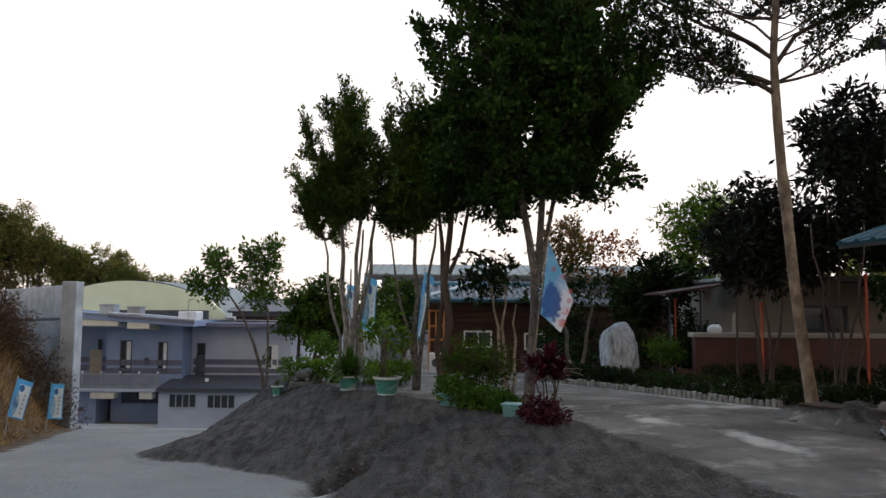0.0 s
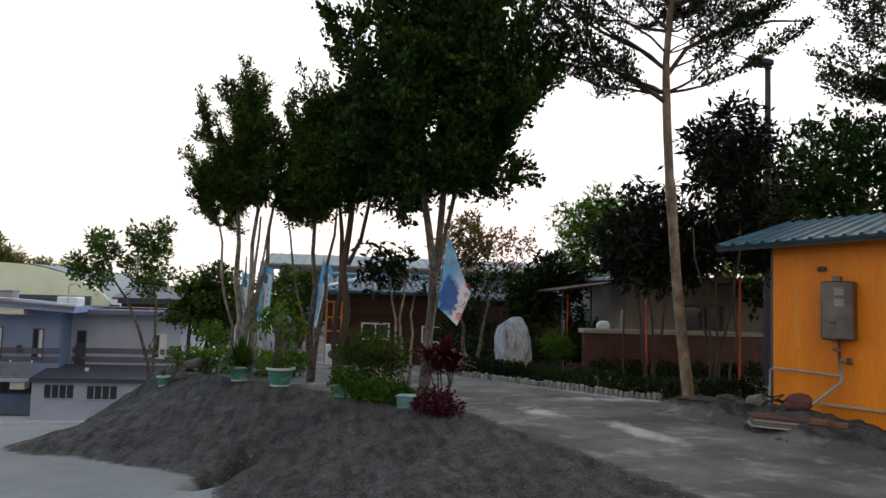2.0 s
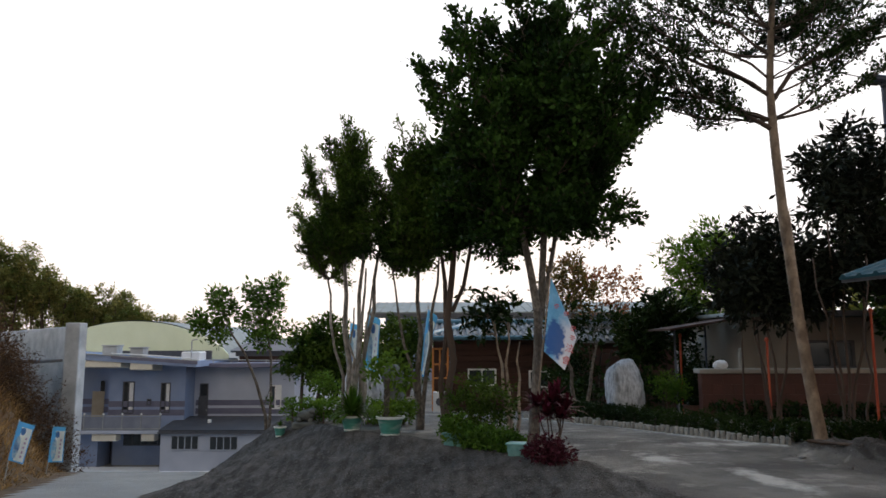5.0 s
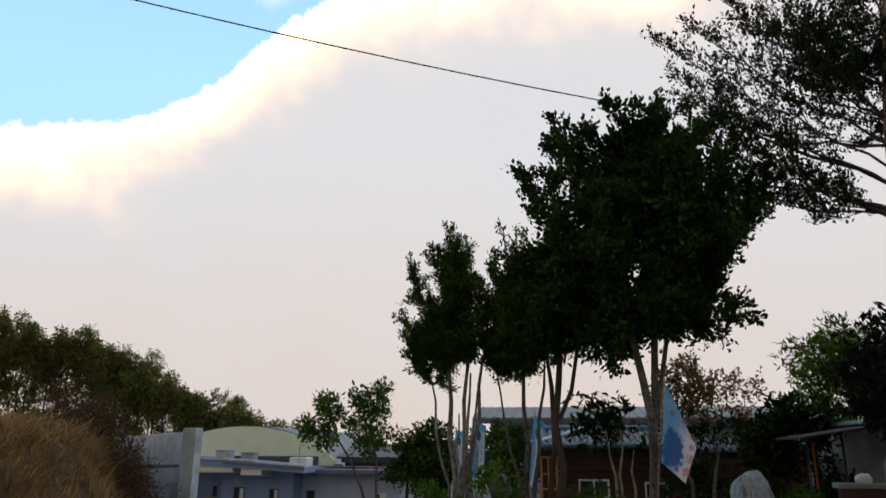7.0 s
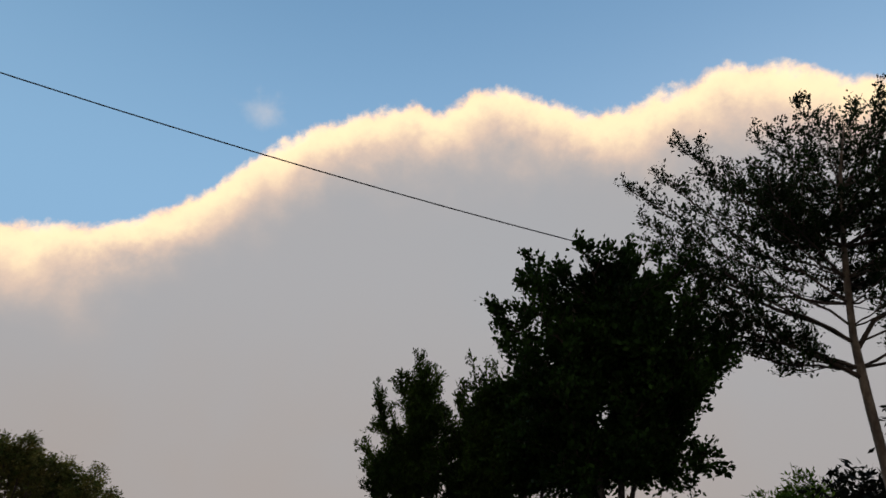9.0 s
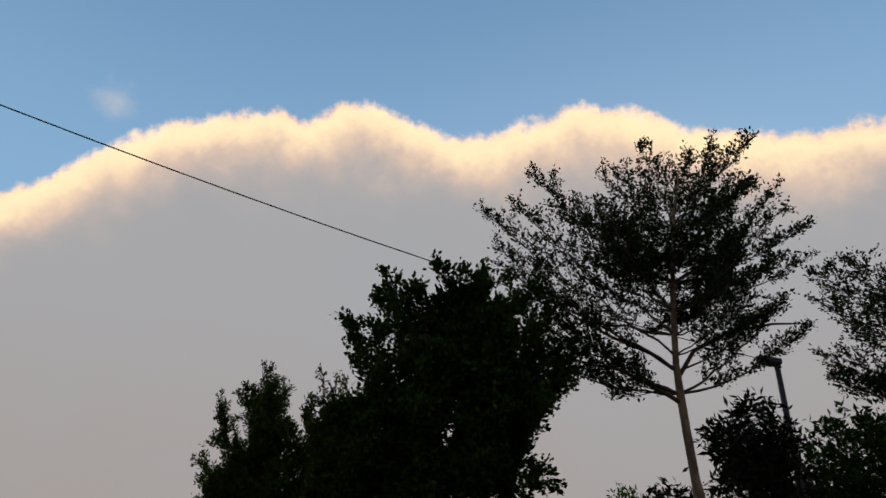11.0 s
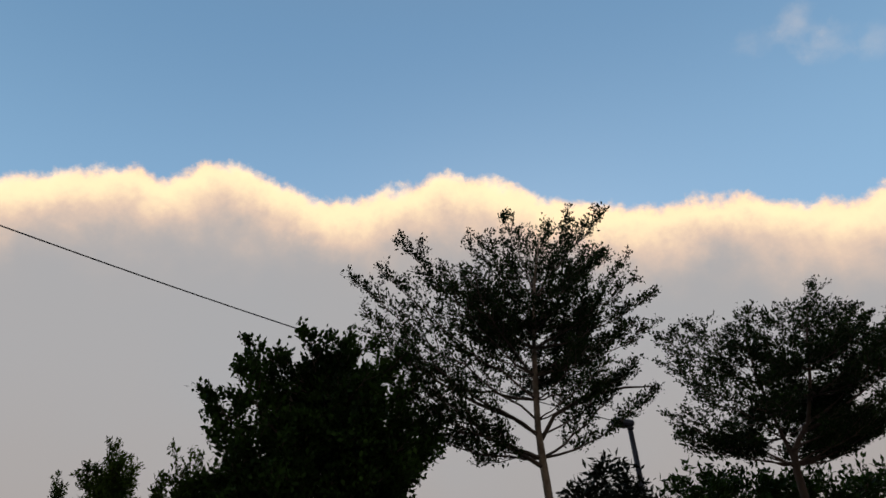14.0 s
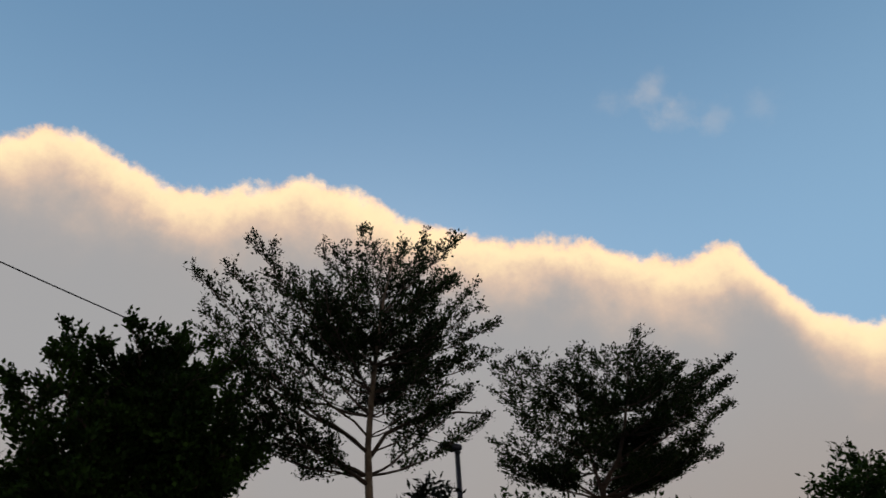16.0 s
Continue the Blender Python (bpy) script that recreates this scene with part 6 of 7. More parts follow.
boulder("garden_boulder", (3.56, 14.5, 0.0), (0.39, 0.28, 0.68), M_ROCK, "tall pale grey standing boulder behind the hedge", 3)
boulder("garden_boulder", (-1.75, 15.2, 0.0), (0.44, 0.25, 0.62), M_ROCK, "pale standing boulder behind the slender trees", 8, -0.05)
boulder("garden_boulder", (-1.15, 15.4, 0.0), (0.26, 0.2, 0.62), M_STONE, "grey upright stone behind the pots", 12)

# ---- stone turtle on its block ----
def turtle():
    root = thing("stone_turtle", (-2.62, 13.2, 0.1), "grey carved stone turtle on a low block", "sculpture")
    bm = bmesh.new()
    for c, s in (((-2.5, 13.2, 0.34), (0.25, 0.2, 0.14)), ((-2.36, 13.18, 0.43), (0.17, 0.14, 0.09)), ((-2.76, 13.16, 0.25), (0.08, 0.06, 0.05)), ((-2.66, 13.05, 0.22), (0.06, 0.05, 0.06)), ((-2.36, 13.05, 0.22), (0.06, 0.05, 0.06)), ((-2.2, 13.2, 0.3), (0.06, 0.04, 0.04))):
        bmesh.ops.create_icosphere(bm, subdivisions=3, radius=1, matrix=Matrix.Translation(c) @ Matrix.Diagonal((*s, 1)))
    for v in bm.verts:
        v.co += 0.025 * noise.noise_vector(v.co * 8)
        v.co = Vector((-2.55, 13.2, 0.12)) + (v.co - Vector((-2.5, 13.2, 0.1))) * 0.7
    part("figure", bm, M_STONE, root, smooth=True)
    part("block", boxed(-2.78, -2.34, 13.02, 13.36, 0.05, 0.17, 0.02), M_STONE, root)


turtle()


# ---- pots, troughs, potted plants ----
def blades(name, place, n, length, width, mat, parent, seed, spread=1.0, arch=0.5, label=""):
    """Long arching leaves from one point."""
    rng = np.random.default_rng(seed)
    v, f = [], []
    for i in range(n):
        a = rng.uniform(0, 2 * math.pi)
        tilt = rng.uniform(0.1, 1.1) * spread
        L = length * rng.uniform(0.6, 1.1)
        d = np.array([math.cos(a) * math.sin(tilt), math.sin(a) * math.sin(tilt), math.cos(tilt)])
        s = np.array([-math.sin(a), math.cos(a), 0])
        b = len(v)
        for t, w in ((0, 0.4), (0.35, 1), (0.7, 0.8), (1, 0.05)):
            p = np.array(place) + d * L * t + np.array([0, 0, -arch * L * t * t * math.sin(tilt)])
            v += [tuple(p + s * width * w / 2), tuple(p - s * width * w / 2)]
        f += [(b + 2 * k, b + 2 * k + 1, b + 2 * k + 3, b + 2 * k + 2) for k in range(3)]
    return raw(name, v, f, mat, parent, label)


def pot(name, x, y, r, h, label):
    z = ground_at(x, y)
    root = thing(name, (x, y, z), label, "potted plant", "glazed pots")
    body = part("pot", lathe(bmesh.new(), (x, y, z - 0.02), [(r * 0.62, 0), (r * 0.66, 0.04), (r * 0.78, h * 0.5), (r * 0.92, h * 0.86), (r * 0.94, h * 0.88)], 24), M_POTGREEN, root, "green glazed pot", True)
    part("rim", lathe(bmesh.new(), (x, y, z - 0.02), [(r * 0.98, h * 0.88), (r * 1.06, h * 0.9), (r * 1.06, h), (r * 0.95, h * 1.01), (r * 0.9, h * 0.93)], 24), M_POTPALE, body)
    part("foot_band", lathe(bmesh.new(), (x, y, z - 0.02), [(r * 0.665, 0.02), (r * 0.69, 0.022), (r * 0.70, 0.045), (r * 0.68, 0.047)], 24), M_POTPALE, body)
    part("soil", lathe(bmesh.new(), (x, y, z), [(r * 0.9, h * 0.86), (r * 0.9, h * 0.88)], 16), M_BARKDARK, root)
    return root, z


p1, z1 = pot("potted_fern", -1.58, 12.1, 0.19, 0.26, "glazed green pot with arching spiky fern")
blades("fronds", (-1.58, 12.1, z1 + 0.24), 260, 0.56, 0.04, M_BORDER, p1, 131, 1.15, 0.6)
p2, z2 = pot("potted_tree", -0.9, 11.65, 0.225, 0.31, "green glazed pot with braided little tree")
runs = []
for k in range(3):
    runs.append(([(-0.97 + 0.035 * math.cos(t * 14 + k * 2.1) + 0.02 * t, 11.65 + 0.035 * math.sin(t * 14 + k * 2.1), z2 + 0.26 + 0.62 * t) for t in np.linspace(0, 1, 22)], 0.02))
tubes("braided_stem", runs, M_BARK, p2, sides=6)
leaves("foliage", [(-0.95, 11.65, 1.2, 0.24, 0.2, 0.12), (-1.15, 11.65, 1.1, 0.14, 0.15, 0.09), (-0.75, 11.65, 1.08, 0.16, 0.15, 0.1)], 300, 0.12, M_BRIGHT, p2, seed=133, twig=0.12, per=8, slim=0.4)
leaves("undergrowth", [(-0.72, 11.72, 0.5, 0.22, 0.18, 0.14), (-1.05, 11.75, 0.46, 0.16, 0.16, 0.1)], 900, 0.06, M_BRIGHT, p2, seed=134, twig=0.08, per=10)


p3, z3 = pot("potted_cactus", -3.0, 13.1, 0.11, 0.2, "small pale green pot beside the stone turtle")
blades("leaf_tuft", (-3.0, 13.1, z3 + 0.18), 24, 0.14, 0.02, M_BORDER, p3, 137, 0.8, 0.3)


def trough(x0, x1, y, ang, label, foliage, seed, size, n):
    cx = (x0 + x1) / 2
    z = ground_at(cx, y)
    root = thing("planter_trough", (cx, y, z), label, "planter", "mint troughs")
    m = Matrix.Translation((cx, y, z)) @ Matrix.Rotation(radians(ang), 4, "Z")
    w = (x1 - x0) / 2
    bm = bmesh.new()
    vs = [bm.verts.new(p) for p in ((-w * 0.92, -0.08, -0.02), (w * 0.92, -0.08, -0.02), (w * 0.92, 0.08, -0.02), (-w * 0.92, 0.08, -0.02), (-w, -0.1, 0.15), (w, -0.1, 0.15), (w, 0.1, 0.15), (-w, 0.1, 0.15))]
    for f in ((0, 3, 2, 1), (4, 5, 6, 7), (0, 1, 5, 4), (1, 2, 6, 5), (2, 3, 7, 6), (3, 0, 4, 7)):
        bm.faces.new([vs[i] for i in f])
    bmesh.ops.transform(bm, matrix=m, verts=bm.verts)
    body = part("box", bm, M_TROUGH, root)
    part("rim", boxed(-w - 0.015, w + 0.015, -0.115, 0.115, 0.15, 0.175, 0.005, m), M_TROUGH, body)
    if foliage:
        leaves("foliage", [(cx + (i - 1) * w * 0.66, y, z + 0.24 + 0.03 * (i % 2), w * 0.5, 0.16, 0.13) for i in range(3)], n, size, foliage, root, seed=seed, twig=0.07, per=10, slim=0.55)


trough(0.82, 1.08, 9.6, -22, "mint plastic trough planter, nearly bare", None, 0, 0, 0)
trough(-0.02, 0.26, 10.5, -30, "mint plastic trough with bright green plants", M_BRIGHT, 141, 0.06, 900)


def shrub(name, clumps, n, size, mat, label, seed, slim=0.5, twig=0.1):
    x, y = clumps[0][:2]
    root = thing(name, (x, y, ground_at(x, y)), label, "shrub")
    leaves("foliage", clumps, n, size, mat, root, seed=seed, twig=twig, per=10, slim=slim, hollow=0.35)
    runs = [(wander((x + 0.04 * i, y, ground_at(x, y) - 0.05), (c[0], c[1], c[2]), 3, 0.04, seed + i), [0.018, 0.014, 0.01, 0.006]) for i, c in enumerate(clumps)]
    tubes("stems", runs, M_BARKDARK, root, sides=5)


shrub("border_shrub", [(0.56, 10.18, 0.25, 0.24, 0.16, 0.11), (0.84, 9.95, 0.24, 0.2, 0.16, 0.10), (0.32, 10.4, 0.26, 0.18, 0.16, 0.10)], 4200, 0.055, M_BORDER, "bright green clipped border shrub on the bank edge", 151)
shrub("round_bush", [(0.5, 10.95, 0.85, 0.34, 0.36, 0.26), (0.28, 10.95, 0.62, 0.26, 0.3, 0.28), (0.8, 10.95, 0.66, 0.26, 0.3, 0.26), (0.55, 10.9, 0.5, 0.36, 0.3, 0.18)], 4200, 0.052, M_FERNY, "rounded dark green bush with fine leaves", 153)
shrub("purple_shrub", [(1.2, 9.1, 0.24, 0.19, 0.16, 0.13), (1.4, 9.02, 0.2, 0.13, 0.12, 0.1)], 1700, 0.055, M_PURPLE, "dark maroon low shrub at the tree foot", 155)
shrub("golden_bush", [(4.5, 14.8, 0.72, 0.24, 0.26, 0.22), (4.7, 14.8, 0.6, 0.2, 0.22, 0.18)], 1600, 0.07, M_BRIGHT, "yellow-green feathery bush by the boulder", 157, 0.3)
shrub("golden_bush", [(-2.85, 16.5, 0.7, 0.26, 0.24, 0.16), (-2.6, 16.5, 0.5, 0.22, 0.2, 0.16)], 900, 0.08, M_BRIGHT, "yellow-green bush behind the turtle", 159, 0.35)
shrub("garden_shrub", [(2.6, 15.5, 0.5, 0.6, 0.4, 0.4), (4.2, 16.2, 0.5, 0.7, 0.4, 0.4), (3.1, 17.6, 0.8, 0.6, 0.4, 0.6), (6.0, 16.5, 0.6, 0.7, 0.4, 0.6)], 7000, 0.1, M_HEDGE, "dark mixed garden shrubs", 161)
shrub("conifer_shrub", [(6.0, 17.8, 1.0, 0.25, 0.25, 0.7), (6.0, 17.8, 0.4, 0.32, 0.3, 0.5)], 2200, 0.08, M_HEDGE, "dark columnar clipped conifer", 163)
shrub("conifer_shrub", [(7.0, 17.6, 1.0, 0.28, 0.25, 0.7), (7.0, 17.6, 0.4, 0.34, 0.3, 0.5)], 2200, 0.08, M_HEDGE, "dark columnar clipped conifer", 165)
cz = ground_at(1.35, 9.25)
cor = thing("cordyline", (1.35, 9.25, cz), "crimson-leaved cordyline on thin canes", "plant")
for i, c in enumerate(((1.16, 9.25, 0.78), (1.34, 9.2, 0.82), (1.52, 9.25, 0.74), (1.28, 9.2, 0.66), (1.42, 9.3, 0.88), (1.44, 9.2, 0.64))):
    tubes("cane", [(wander((1.3 + 0.03 * i, 9.25, cz - 0.04), c, 4, 0.03, i), 0.009)], M_BARKDARK, cor, sides=6)
    blades("rosette", c, 54, 0.31, 0.046, M_CORDY, cor, 171 + i, 1.25, 0.5)
tp = thing("terracotta_pot", (5.25, 15.4, 0.05), "round terracotta pot with leafy plant", "potted plant")
part("pot", lathe(bmesh.new(), (5.3, 15.4, -0.02), [(0.2, 0), (0.28, 0.2), (0.3, 0.28), (0.27, 0.29)], 18), M_BRICK, tp)
leaves("foliage", [(5.3, 15.4, 0.5, 0.26, 0.2, 0.2)], 500, 0.14, M_HEDGE, tp, seed=181, per=8)


# ---- banners ----
def cloth_material(name, base, seed):
    return material(name, base, tuple(min(1, v * 1.15 + 0.02) for v in base), 0.75, 3, 60, 0.05, leafy=0.25)


M_SKYCLOTH = cloth_material("sky_blue_cloth", (0.09, 0.40, 0.86), 1)
M_WHITECLOTH = cloth_material("white_cloth", (0.80, 0.84, 0.88), 2)
M_BLUECLOTH = cloth_material("deep_blue_print", (0.06, 0.17, 0.42), 3)
M_PRINT = material("blue_cloud_print", (0.20, 0.46, 0.72), (0.60, 0.69, 0.78), 0.75, 14, 60, 0.05, stain=(0.05, 0.15, 0.40), stain_amount=0.95, leafy=0.25)
M_PINKPRINT = cloth_material("pink_print", (0.50, 0.36, 0.52), 5)
M_REDPRINT = cloth_material("red_print", (0.55, 0.10, 0.12), 4)


def patch(corners, u0, u1, v0, v1, off, ripple, nu=8, nv=12, shape=None, swell=0.0):
    """Part of a four-cornered cloth (top-left, top-right, bottom-right, bottom-left)."""
    a, b, c, d = (Vector(p) for p in corners)
    n = (b - a).cross(d - a).normalized()
    if n.y > 0:
        n = -n
    bm = bmesh.new()
    g = []
    for j in range(nv + 1):
        row = []
        for i in range(nu + 1):
            u, v = u0 + (u1 - u0) * i / nu, v0 + (v1 - v0) * j / nv
            if shape:
                u, v = shape(i / nu, j / nv)
                u, v = u0 + (u1 - u0) * u, v0 + (v1 - v0) * v
            p = a.lerp(b, u).lerp(d.lerp(c, u), v)
            if swell:
                p += (b - d).normalized() * swell * math.sin(math.pi * u) * math.sin(math.pi * v)
            row.append(bm.verts.new(p + n * (off + ripple * math.sin(u * 7 + v * 3))))
        g.append(row)
    for j in range(nv):
        for i in range(nu):
            bm.faces.new((g[j][i], g[j][i + 1], g[j + 1][i + 1], g[j + 1][i]))
    return bm


def disc(u, v):
    """Square to rounded blob."""
    x, y = 2 * u - 1, 2 * v - 1
    return 0.5 + 0.5 * x * math.sqrt(1 - y * y / 2), 0.5 + 0.5 * y * math.sqrt(1 - x * x / 2)


def glyph(text, size):
    cu = bpy.data.curves.new("glyph", "FONT")
    cu.body, cu.size, cu.align_x, cu.align_y = text, size, "CENTER", "CENTER"
    ob = bpy.data.objects.new("glyph", cu)
    scene.collection.objects.link(ob)
    me = bpy.data.meshes.new_from_object(ob.evaluated_get(bpy.context.evaluated_depsgraph_get()))
    bpy.data.objects.remove(ob)
    bpy.data.curves.remove(cu)
    return me


def banner(corners, pole_foot, label, seed, ripple=0.01, group="festival banners"):
    root = thing("banner", pole_foot, label, "banner", group)
    cloth = part("cloth", patch(corners, 0, 1, 0, 1, 0, ripple), M_SKYCLOTH, root, smooth=True)
    part("print", patch(corners, 0.30, 0.95, 0.12, 0.97, 0.004, ripple), M_WHITECLOTH, cloth, "pale printed field", True)
    part("figure", patch(corners, 0.12, 0.46, 0.36, 0.93, 0.008, ripple, shape=disc), M_PRINT, cloth, "blue printed shape", True)
    part("cloud", patch(corners, 0.30, 0.74, 0.34, 0.50, 0.0065, ripple, shape=disc), M_WHITECLOTH, cloth, "", True)
    part("emblem", patch(corners, 0.30, 0.58, 0.13, 0.32, 0.010, ripple, shape=disc), M_BLUECLOTH, cloth, "", True)
    for i in range(5):
        part("bar", patch(corners, 0.68, 0.80, 0.36 + i * 0.115, 0.42 + i * 0.115, 0.0095, ripple, 3, 3), M_PINKPRINT, cloth)
    a, d = Vector(corners[0]), Vector(corners[3])
    tubes("pole", [([Vector(pole_foot), d + (d - a) * 0.02 + Vector((0, 0.01, 0)), a + (a - d) * 0.05 + Vector((0, 0.01, 0))], 0.011)], M_POLE, root, sides=6)
    return root


for c, s in ((((-8.32, 13, 0.40), (-7.94, 12.95, 0.25), (-8.40, 13, -0.48), (-8.76, 13.03, -0.36)), 1),
             (((-8.74, 15, 0.20), (-8.37, 14.95, 0.11), (-8.60, 15, -0.67), (-8.93, 15.03, -0.59)), 2),
             (((-9.63, 18, -0.22), (-9.28, 17.95, -0.22), (-9.34, 18, -1.08), (-9.72, 18.03, -1.08)), 3),
             (((-8.80, 11, 0.53), (-8.41, 10.95, 0.42), (-8.66, 11, -0.26), (-9.05, 11.03, -0.15)), 4)):
    c = [(x * 0.9 - 0.0065 * y, y * 0.9, 1.6 + (z - 1.6) * 0.9 - 0.0122 * y) for x, y, z in c]
    # the cloths lie back against the slope
    c = [(x * (1 + 0.4 / y), y + 0.4, 1.6 + (z - 1.6) * (1 + 0.4 / y)) if i < 2 else (x, y, z) for i, (x, y, z) in enumerate(c)]
    fx, fy = c[3][0] - 0.05, c[3][1] + 0.02
    banner(c, (fx, fy, ground_at(fx, fy) - 0.05), "white and blue printed banner leaning on the grassy bank", s)
for c, foot, s in ((((-1.42, 12.9, 2.1), (-1.16, 12.7, 2.0), (-1.22, 12.7, 1.06), (-1.45, 12.9, 1.14)), (-1.46, 12.9, 0.05), 5),
                   (((-1.75, 13.1, 1.95), (-1.58, 12.95, 1.9), (-1.62, 12.95, 1.1), (-1.78, 13.1, 1.15)), (-1.79, 13.1, 0.05), 6),
                   (((-0.32, 12.6, 2.18), (-0.14, 12.35, 2.02), (-0.40, 12.35, 1.0), (-0.44, 12.6, 1.1)), (-0.46, 12.6, 0.05), 7)):
    banner(c, foot, "pale blue festival banner hanging on a pole among the trees", s, 0.02)


def printed_cloth(z_white, navy):
    """Thin blue cloth that fades to white, with a soft navy print."""
    m = material("printed_flag_cloth", (0.11, 0.35, 0.62), (0.20, 0.47, 0.74), 0.85, 7, 60, 0.1)
    n, l = m.node_tree.nodes, m.node_tree.links
    bs = next(x for x in n if x.type == "BSDF_PRINCIPLED")
    base = bs.inputs["Base Color"].links[0].from_socket
    geo = n.new("ShaderNodeNewGeometry").outputs["Position"]
    ns = n.new("ShaderNodeTexNoise")
    ns.inputs["Scale"].default_value, ns.inputs["Detail"].default_value = 14, 4
    l.new(geo, ns.inputs["Vector"])

    def blend(dist_to, near, far, colour, amount):
        nonlocal base
        add = n.new("ShaderNodeMath")
        add.operation = "MULTIPLY_ADD"
        l.new(ns.outputs["Fac"], add.inputs[0])
        add.inputs[1].default_value = 0.22
        l.new(dist_to, add.inputs[2])
        r = n.new("ShaderNodeMapRange")
        l.new(add.outputs[0], r.inputs[0])
        for i, v in enumerate((near, far, amount, 0.0)):
            r.inputs[i + 1].default_value = v
        x = n.new("ShaderNodeMix")
        x.data_type = "RGBA"
        l.new(r.outputs[0], x.inputs["Factor"])
        l.new(base, x.inputs[6])
        x.inputs[7].default_value = (*colour, 1)
        base = x.outputs[2]

    def away(c, stretch):
        mp = n.new("ShaderNodeMapping")
        mp.inputs["Location"].default_value = [-c[i] * stretch[i] for i in range(3)]
        mp.inputs["Scale"].default_value = stretch
        l.new(geo, mp.inputs[0])
        v = n.new("ShaderNodeVectorMath")
        v.operation = "LENGTH"
        l.new(mp.outputs[0], v.inputs[0])
        return v.outputs["Value"]
    blend(away(z_white, (1.35, 0, 0.58)), 0.29, 0.47, (0.72, 0.75, 0.84), 0.95)
    blend(away(navy, (1.35, 0, 0.72)), 0.26, 0.31, (0.03, 0.10, 0.32), 0.95)
    l.new(base, bs.inputs["Base Color"])
    return m


def big_flag():
    y = 9.2
    top, right, low, left = ((1.37, 9.2, 2.43), (1.67, 9.2, 1.65), (1.52, 9.2, 1.24), (1.25, 9.2, 1.48))
    root = thing("flag", (1.2, y + 0.1, 0.15), "blue and white festival flag with red characters, on the tree", "flag")
    cor = (top, right, low, left)

    def bulge(bm, k=0.03):
        for v in bm.verts:
            v.co.y += k * math.sin((v.co.x - 1.2) * 16 + v.co.z * 2.2)
        return bm
    cloth = part("cloth", bulge(patch(cor, 0, 1, 0, 1, 0, 0, 18, 18, None, 0.03)), printed_cloth((1.6, y, 1.42), (1.40, y, 1.64)), root, smooth=True)
    for (x, z), ch in [((1.43, 2.06), ''), ((1.545, 1.96), ''), ((1.625, 1.77), ''), ((1.615, 1.65), ''), ((1.58, 1.51), '法'), ((1.535, 1.36), '會')]:
        p = Vector((x, y + 0.03 * math.sin((x - 1.2) * 16 + z * 2.2) - 0.02, z))
        if ch:
            ob = link_mesh("character", glyph(ch, 0.115), M_REDPRINT, cloth)
            ob.matrix_basis = Matrix.Translation(p) @ Matrix.Rotation(radians(12), 4, "Y") @ Matrix.Rotation(radians(90), 4, "X")
        else:
            for dz, w in ((0.022, 0.026), (0.0, 0.034), (-0.024, 0.02)):
                part("bar", boxed(-w, w, -0.001, 0.001, dz - 0.005, dz + 0.005, 0, Matrix.Translation(p) @ Matrix.Rotation(radians(15), 4, "Y")), M_REDPRINT, cloth)
    tubes("pole", [([(1.17, y + 0.2, 0.12), (1.2, y + 0.16, 1.0), (left[0] - 0.012, y + 0.02, left[2]), (top[0] - 0.008, y + 0.02, top[2] + 0.06)], 0.009)], M_BARKALB, root, sides=6)


big_flag()


# ---- clutter before the shed ----
def clutter():
    z = ground_at(5.2, 8.0) + 0.03
    m = Matrix.Translation((5.2, 8.0, z)) @ Matrix.Rotation(radians(-24), 4, "Z") @ Matrix.Rotation(radians(2), 4, "Y")
    st = thing("tray_stack", (5.2, 8.0, z), "stack of flat grey and rust-brown trays on the earth berm", "trays")
    for i in range(4):
        j = 0.012 * (i % 3)
        part("tray", boxed(-0.29 + j, 0.29 + j, -0.17, 0.17 - j, -0.03 + i * 0.034, -0.002 + i * 0.034, 0.006, m), (M_PIPE, M_SACK, M_BEIGE, M_REDSACK)[i], st)
    for x, y, size, mt, lab in ((5.45, 8.8, (0.14, 0.12, 0.1), M_SACK, "crumpled grey sack by the shed corner"), (5.6, 8.15, (0.16, 0.12, 0.11), M_REDSACK, "dull maroon sack by the shed corner"), (5.86, 8.5, (0.1, 0.09, 0.13), M_SACK, "grey rag heap against the pipe")):
        boulder("sack", (x, y, ground_at(x, y) - 0.03), size, mt, lab, x, 0.02, 0.3)
    z = ground_at(5.4, 8.35)
    coil = thing("hose_coil", (5.4, 8.35, z), "coiled black hose beside the sacks", "hose")
    tubes("hose", [([(5.4 + 0.13 * math.cos(a), 8.35 + 0.1 * math.sin(a), z + 0.06 + 0.008 * a + 0.03 * math.sin(a * 1.7)) for a in np.linspace(0, 14, 50)], 0.011)], M_WIRE, coil, sides=6)
    z = ground_at(4.7, 8.7)
    pl = thing("wooden_pole", (4.7, 8.7, z), "weathered dark wooden pole lying on the berm", "pole")
    tubes("shaft", [(wander((4.75, 9.6, ground_at(4.75, 9.6) + 0.03), (5.3, 8.55, ground_at(5.3, 8.55) + 0.04), 5, 0.03, 3), 0.022)], M_BARKDARK, pl, sides=6)
    z = ground_at(5.5, 7.62)
    br = thing("brick_pile", (5.5, 7.62, z), "two red bricks lying beside the pipe", "bricks")
    for dx, dy, dz, a in ((0, 0, 0, -40), (0.16, -0.1, 0, -48)):
        part("brick", boxed(-0.11, 0.11, -0.055, 0.055, 0, 0.06, 0.005, Matrix.Translation((5.5 + dx, 7.62 + dy, ground_at(5.5 + dx, 7.62 + dy) + dz)) @ Matrix.Rotation(radians(a), 4, "Z")), M_BRICK, br)


clutter()


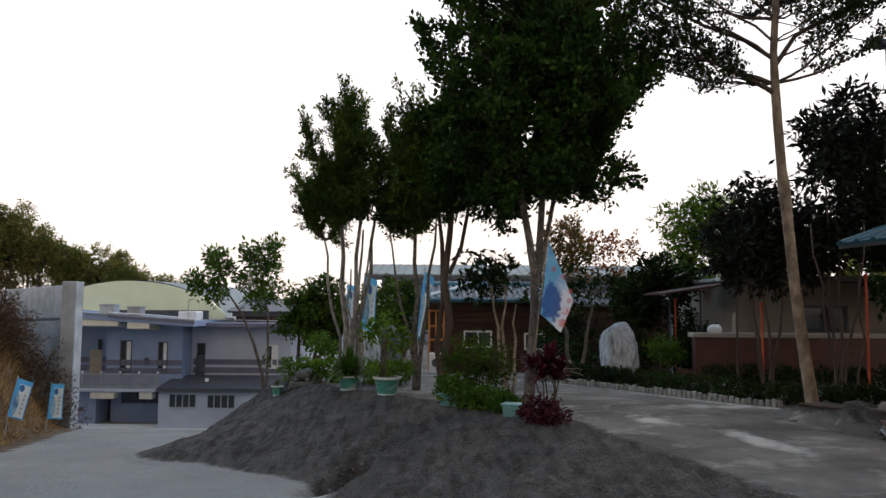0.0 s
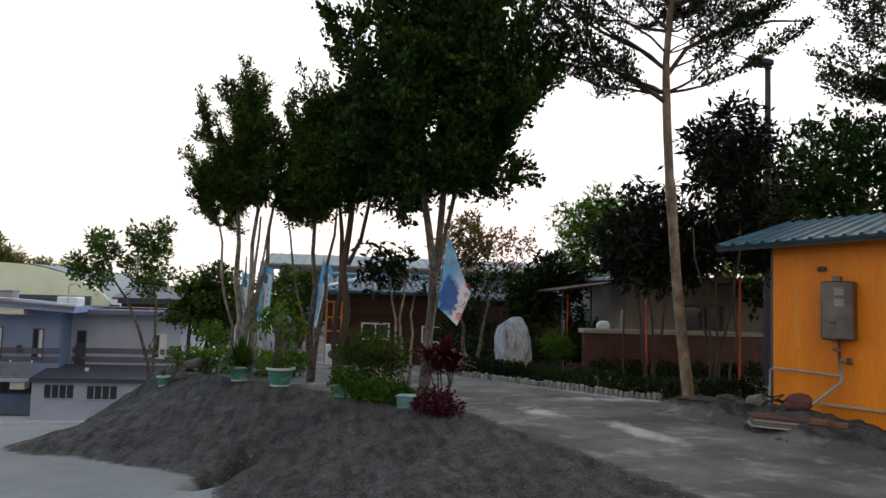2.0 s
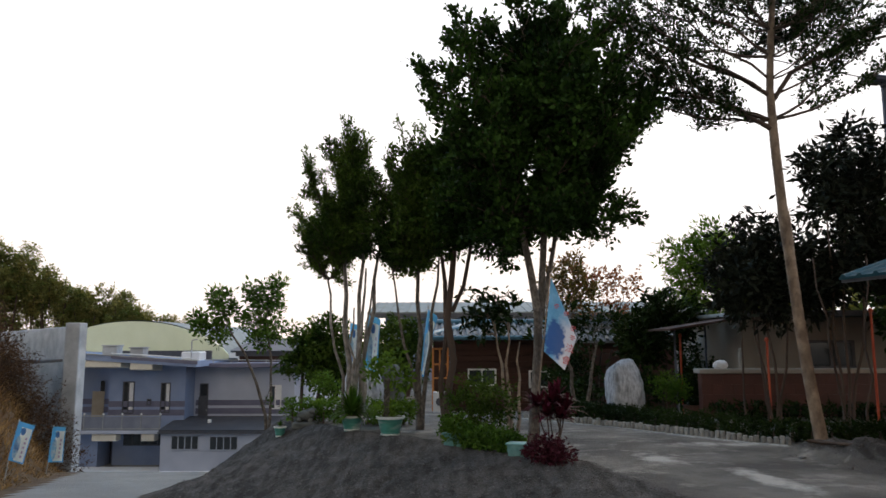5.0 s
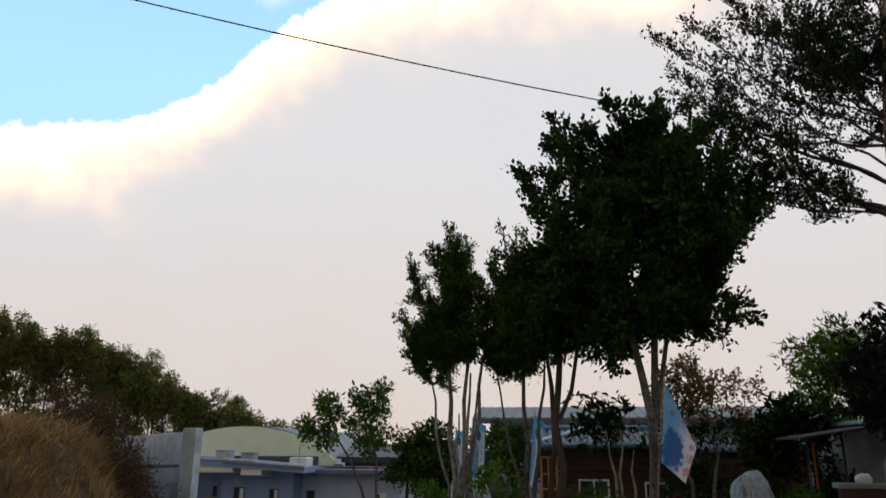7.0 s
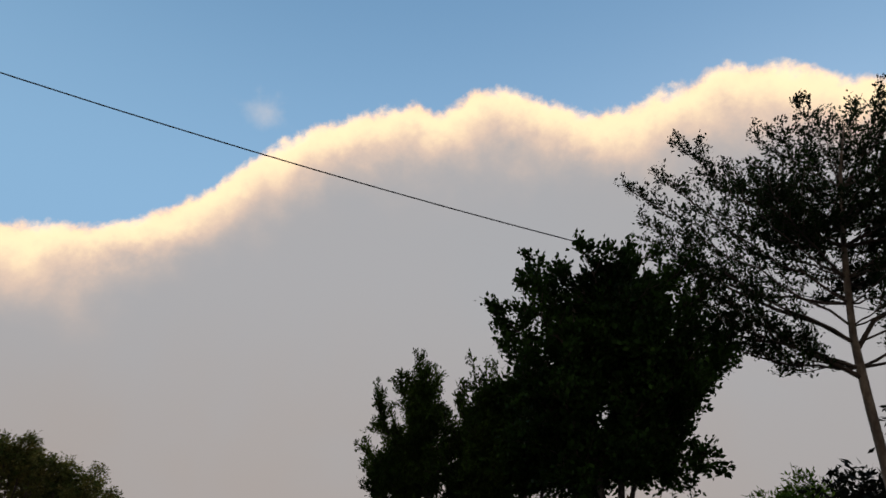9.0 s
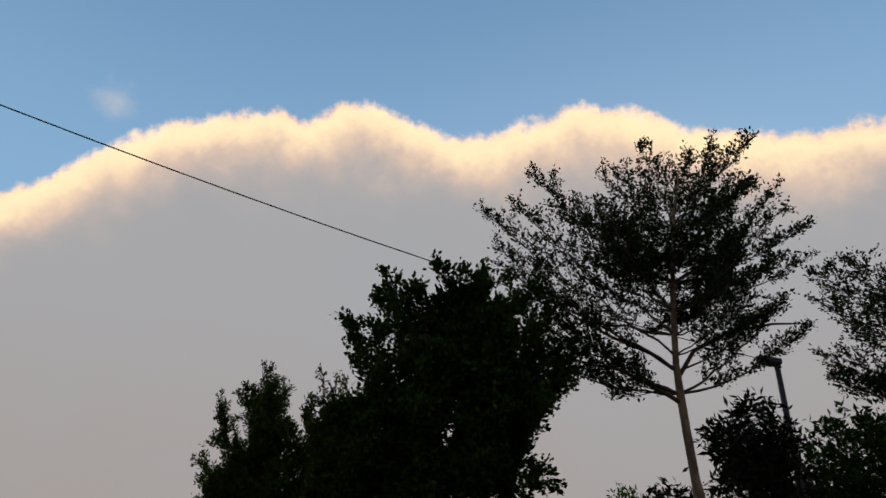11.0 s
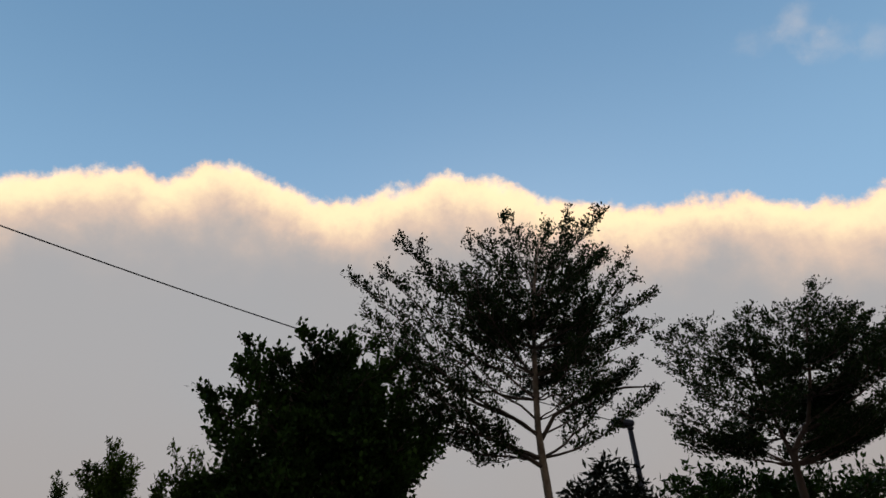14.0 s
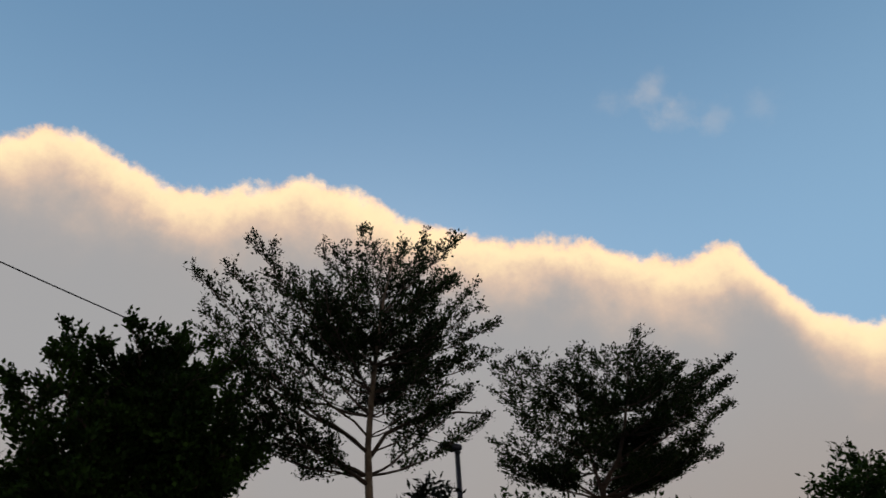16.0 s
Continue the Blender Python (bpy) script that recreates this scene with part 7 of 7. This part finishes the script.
# ---- dry grass on the bank, dry brush by the wall ----
def dry_grass():
    rng = np.random.default_rng(11)
    n = 95000
    x = rng.uniform(-20, -6.2, n)
    y = rng.uniform(5, 25, n)
    z, _, bank, _ = ground_height(x, y)
    _, db = inside_and_distance(x, y, BANK)
    tuft = wobble(x, y, 1.7, 12) + 0.5 * wobble(x, y, 5, 13)
    keep = bank & (db > 0.35 + 0.25 * rng.random(n)) & (tuft > -0.45 + 0.5 * rng.random(n) - 0.5)
    x, y, z, tuft, db = x[keep], y[keep], z[keep], tuft[keep], db[keep]
    n = len(x)
    L = (0.14 + 0.3 * rng.random(n) + 0.3 * np.clip(tuft, 0, 1) + 0.5 * (rng.random(n) > 0.985)) * np.clip(db / 1.4, 0.3, 1.15)
    a = rng.uniform(0, 2 * np.pi, n)
    d = np.stack([np.cos(a) * 0.5 + 0.22 + 0.35 * np.sin(tuft * 5), np.sin(a) * 0.5 - 0.1 + 0.3 * np.cos(tuft * 6), np.full(n, 0.8)], 1)
    s = np.stack([-np.sin(a), np.cos(a), np.zeros(n)], 1) * 0.011
    p = np.stack([x, y, z - 0.02], 1)
    mid = p + d * (L * 0.55)[:, None]
    tip = p + d * L[:, None] + np.stack([np.cos(a), np.sin(a), np.full(n, -0.5)], 1) * (L * 0.28)[:, None]
    v = np.stack([p - s, p + s, mid + s * 0.8, mid - s * 0.8, tip], 1).reshape(-1, 3)
    k = np.arange(n)[:, None] * 5
    f = np.concatenate([k + [0, 1, 2], k + [0, 2, 3], k + [3, 2, 4]])
    tagged(raw("dry_grass", v, f, M_DRYGRASS, None, "tawny dry grass covering the bank"), category="grass", kind="stuff")


dry_grass()
rngb = random.Random(9)
brush = []
for i in range(40):
    x, y = rngb.uniform(-12.9, -9.9), rngb.uniform(16.4, 19.4)
    brush.append((x, y, ground_at(x, y) + rngb.uniform(0.1, 0.75), 0.3, 0.3, 0.42))
for i in range(16):
    x, y = rngb.uniform(-10.9, -9.7), rngb.uniform(17.6, 19.2)
    brush.append((x, y, ground_at(x, y) + rngb.uniform(0.1, 1.1), 0.22, 0.25, 0.45))
tagged(leaves("dry_brush", brush, 19000, 0.11, M_DRYBRUSH, None, "dead brown brushwood against the wall", 13, twig=0.4, per=12, slim=0.18, hollow=0.0, up=1.0), category="brush", kind="stuff")


# ---- stones and crumbs on the bare earth ----
def crumbs(name, n, region, s0, s1, label, seed, zone=None):
    rng = np.random.default_rng(seed)
    x = rng.uniform(region[0], region[1], n)
    y = rng.uniform(region[2], region[3], n)
    z, soil, bank, drive = ground_height(x, y)
    keep = (soil > 0.3) if zone is None else zone(x, y, soil, bank, drive)
    x, y, z = x[keep], y[keep], z[keep]
    n = len(x)
    s = s0 + (s1 - s0) * rng.random(n) ** 3
    o = np.array([(1, 0, 0), (-1, 0, 0), (0, 1, 0), (0, -1, 0), (0, 0, 1), (0, 0, -1)], float)
    v = o[None] * s[:, None, None] * rng.uniform(0.6, 1.3, (n, 6, 1)) + rng.normal(size=(n, 6, 3)) * s[:, None, None] * 0.25
    v[..., 2] *= 0.7
    v += np.stack([x, y, z + s * 0.25], 1)[:, None]
    t = np.array([(0, 2, 4), (2, 1, 4), (1, 3, 4), (3, 0, 4), (2, 0, 5), (1, 2, 5), (3, 1, 5), (0, 3, 5)])
    f = (np.arange(n)[:, None, None] * 6 + t[None]).reshape(-1, 3)
    tagged(raw(name, v.reshape(-1, 3), f, M_RUBBLE, None, label), category="stones", kind="stuff")


crumbs("earth_crumbs", 16000, (-4.5, 6.5, 5.5, 14), 0.004, 0.018, "small stones and clods on the earth bank", 21)
crumbs("gully_rubble", 420, (-1.6, -0.7, 7.5, 8.9), 0.015, 0.06, "broken concrete rubble in the gully", 23, lambda x, y, s, b, d: np.abs(x + 1.22 - 0.276 * (y - 7.9)) < 0.13)
crumbs("drive_rubble", 900, (3.3, 6.2, 4.5, 9.5), 0.01, 0.05, "pale broken edging along the drive", 25, lambda x, y, s, b, d: np.abs((x - 4.68) * 0.957 + (y - 9.1) * 0.29 + 0.02) < 0.13)
crumbs("earth_grit", 34000, (-2.2, 4.6, 5.2, 10.2), 0.004, 0.013, "fine grey grit on the earth bank", 27)
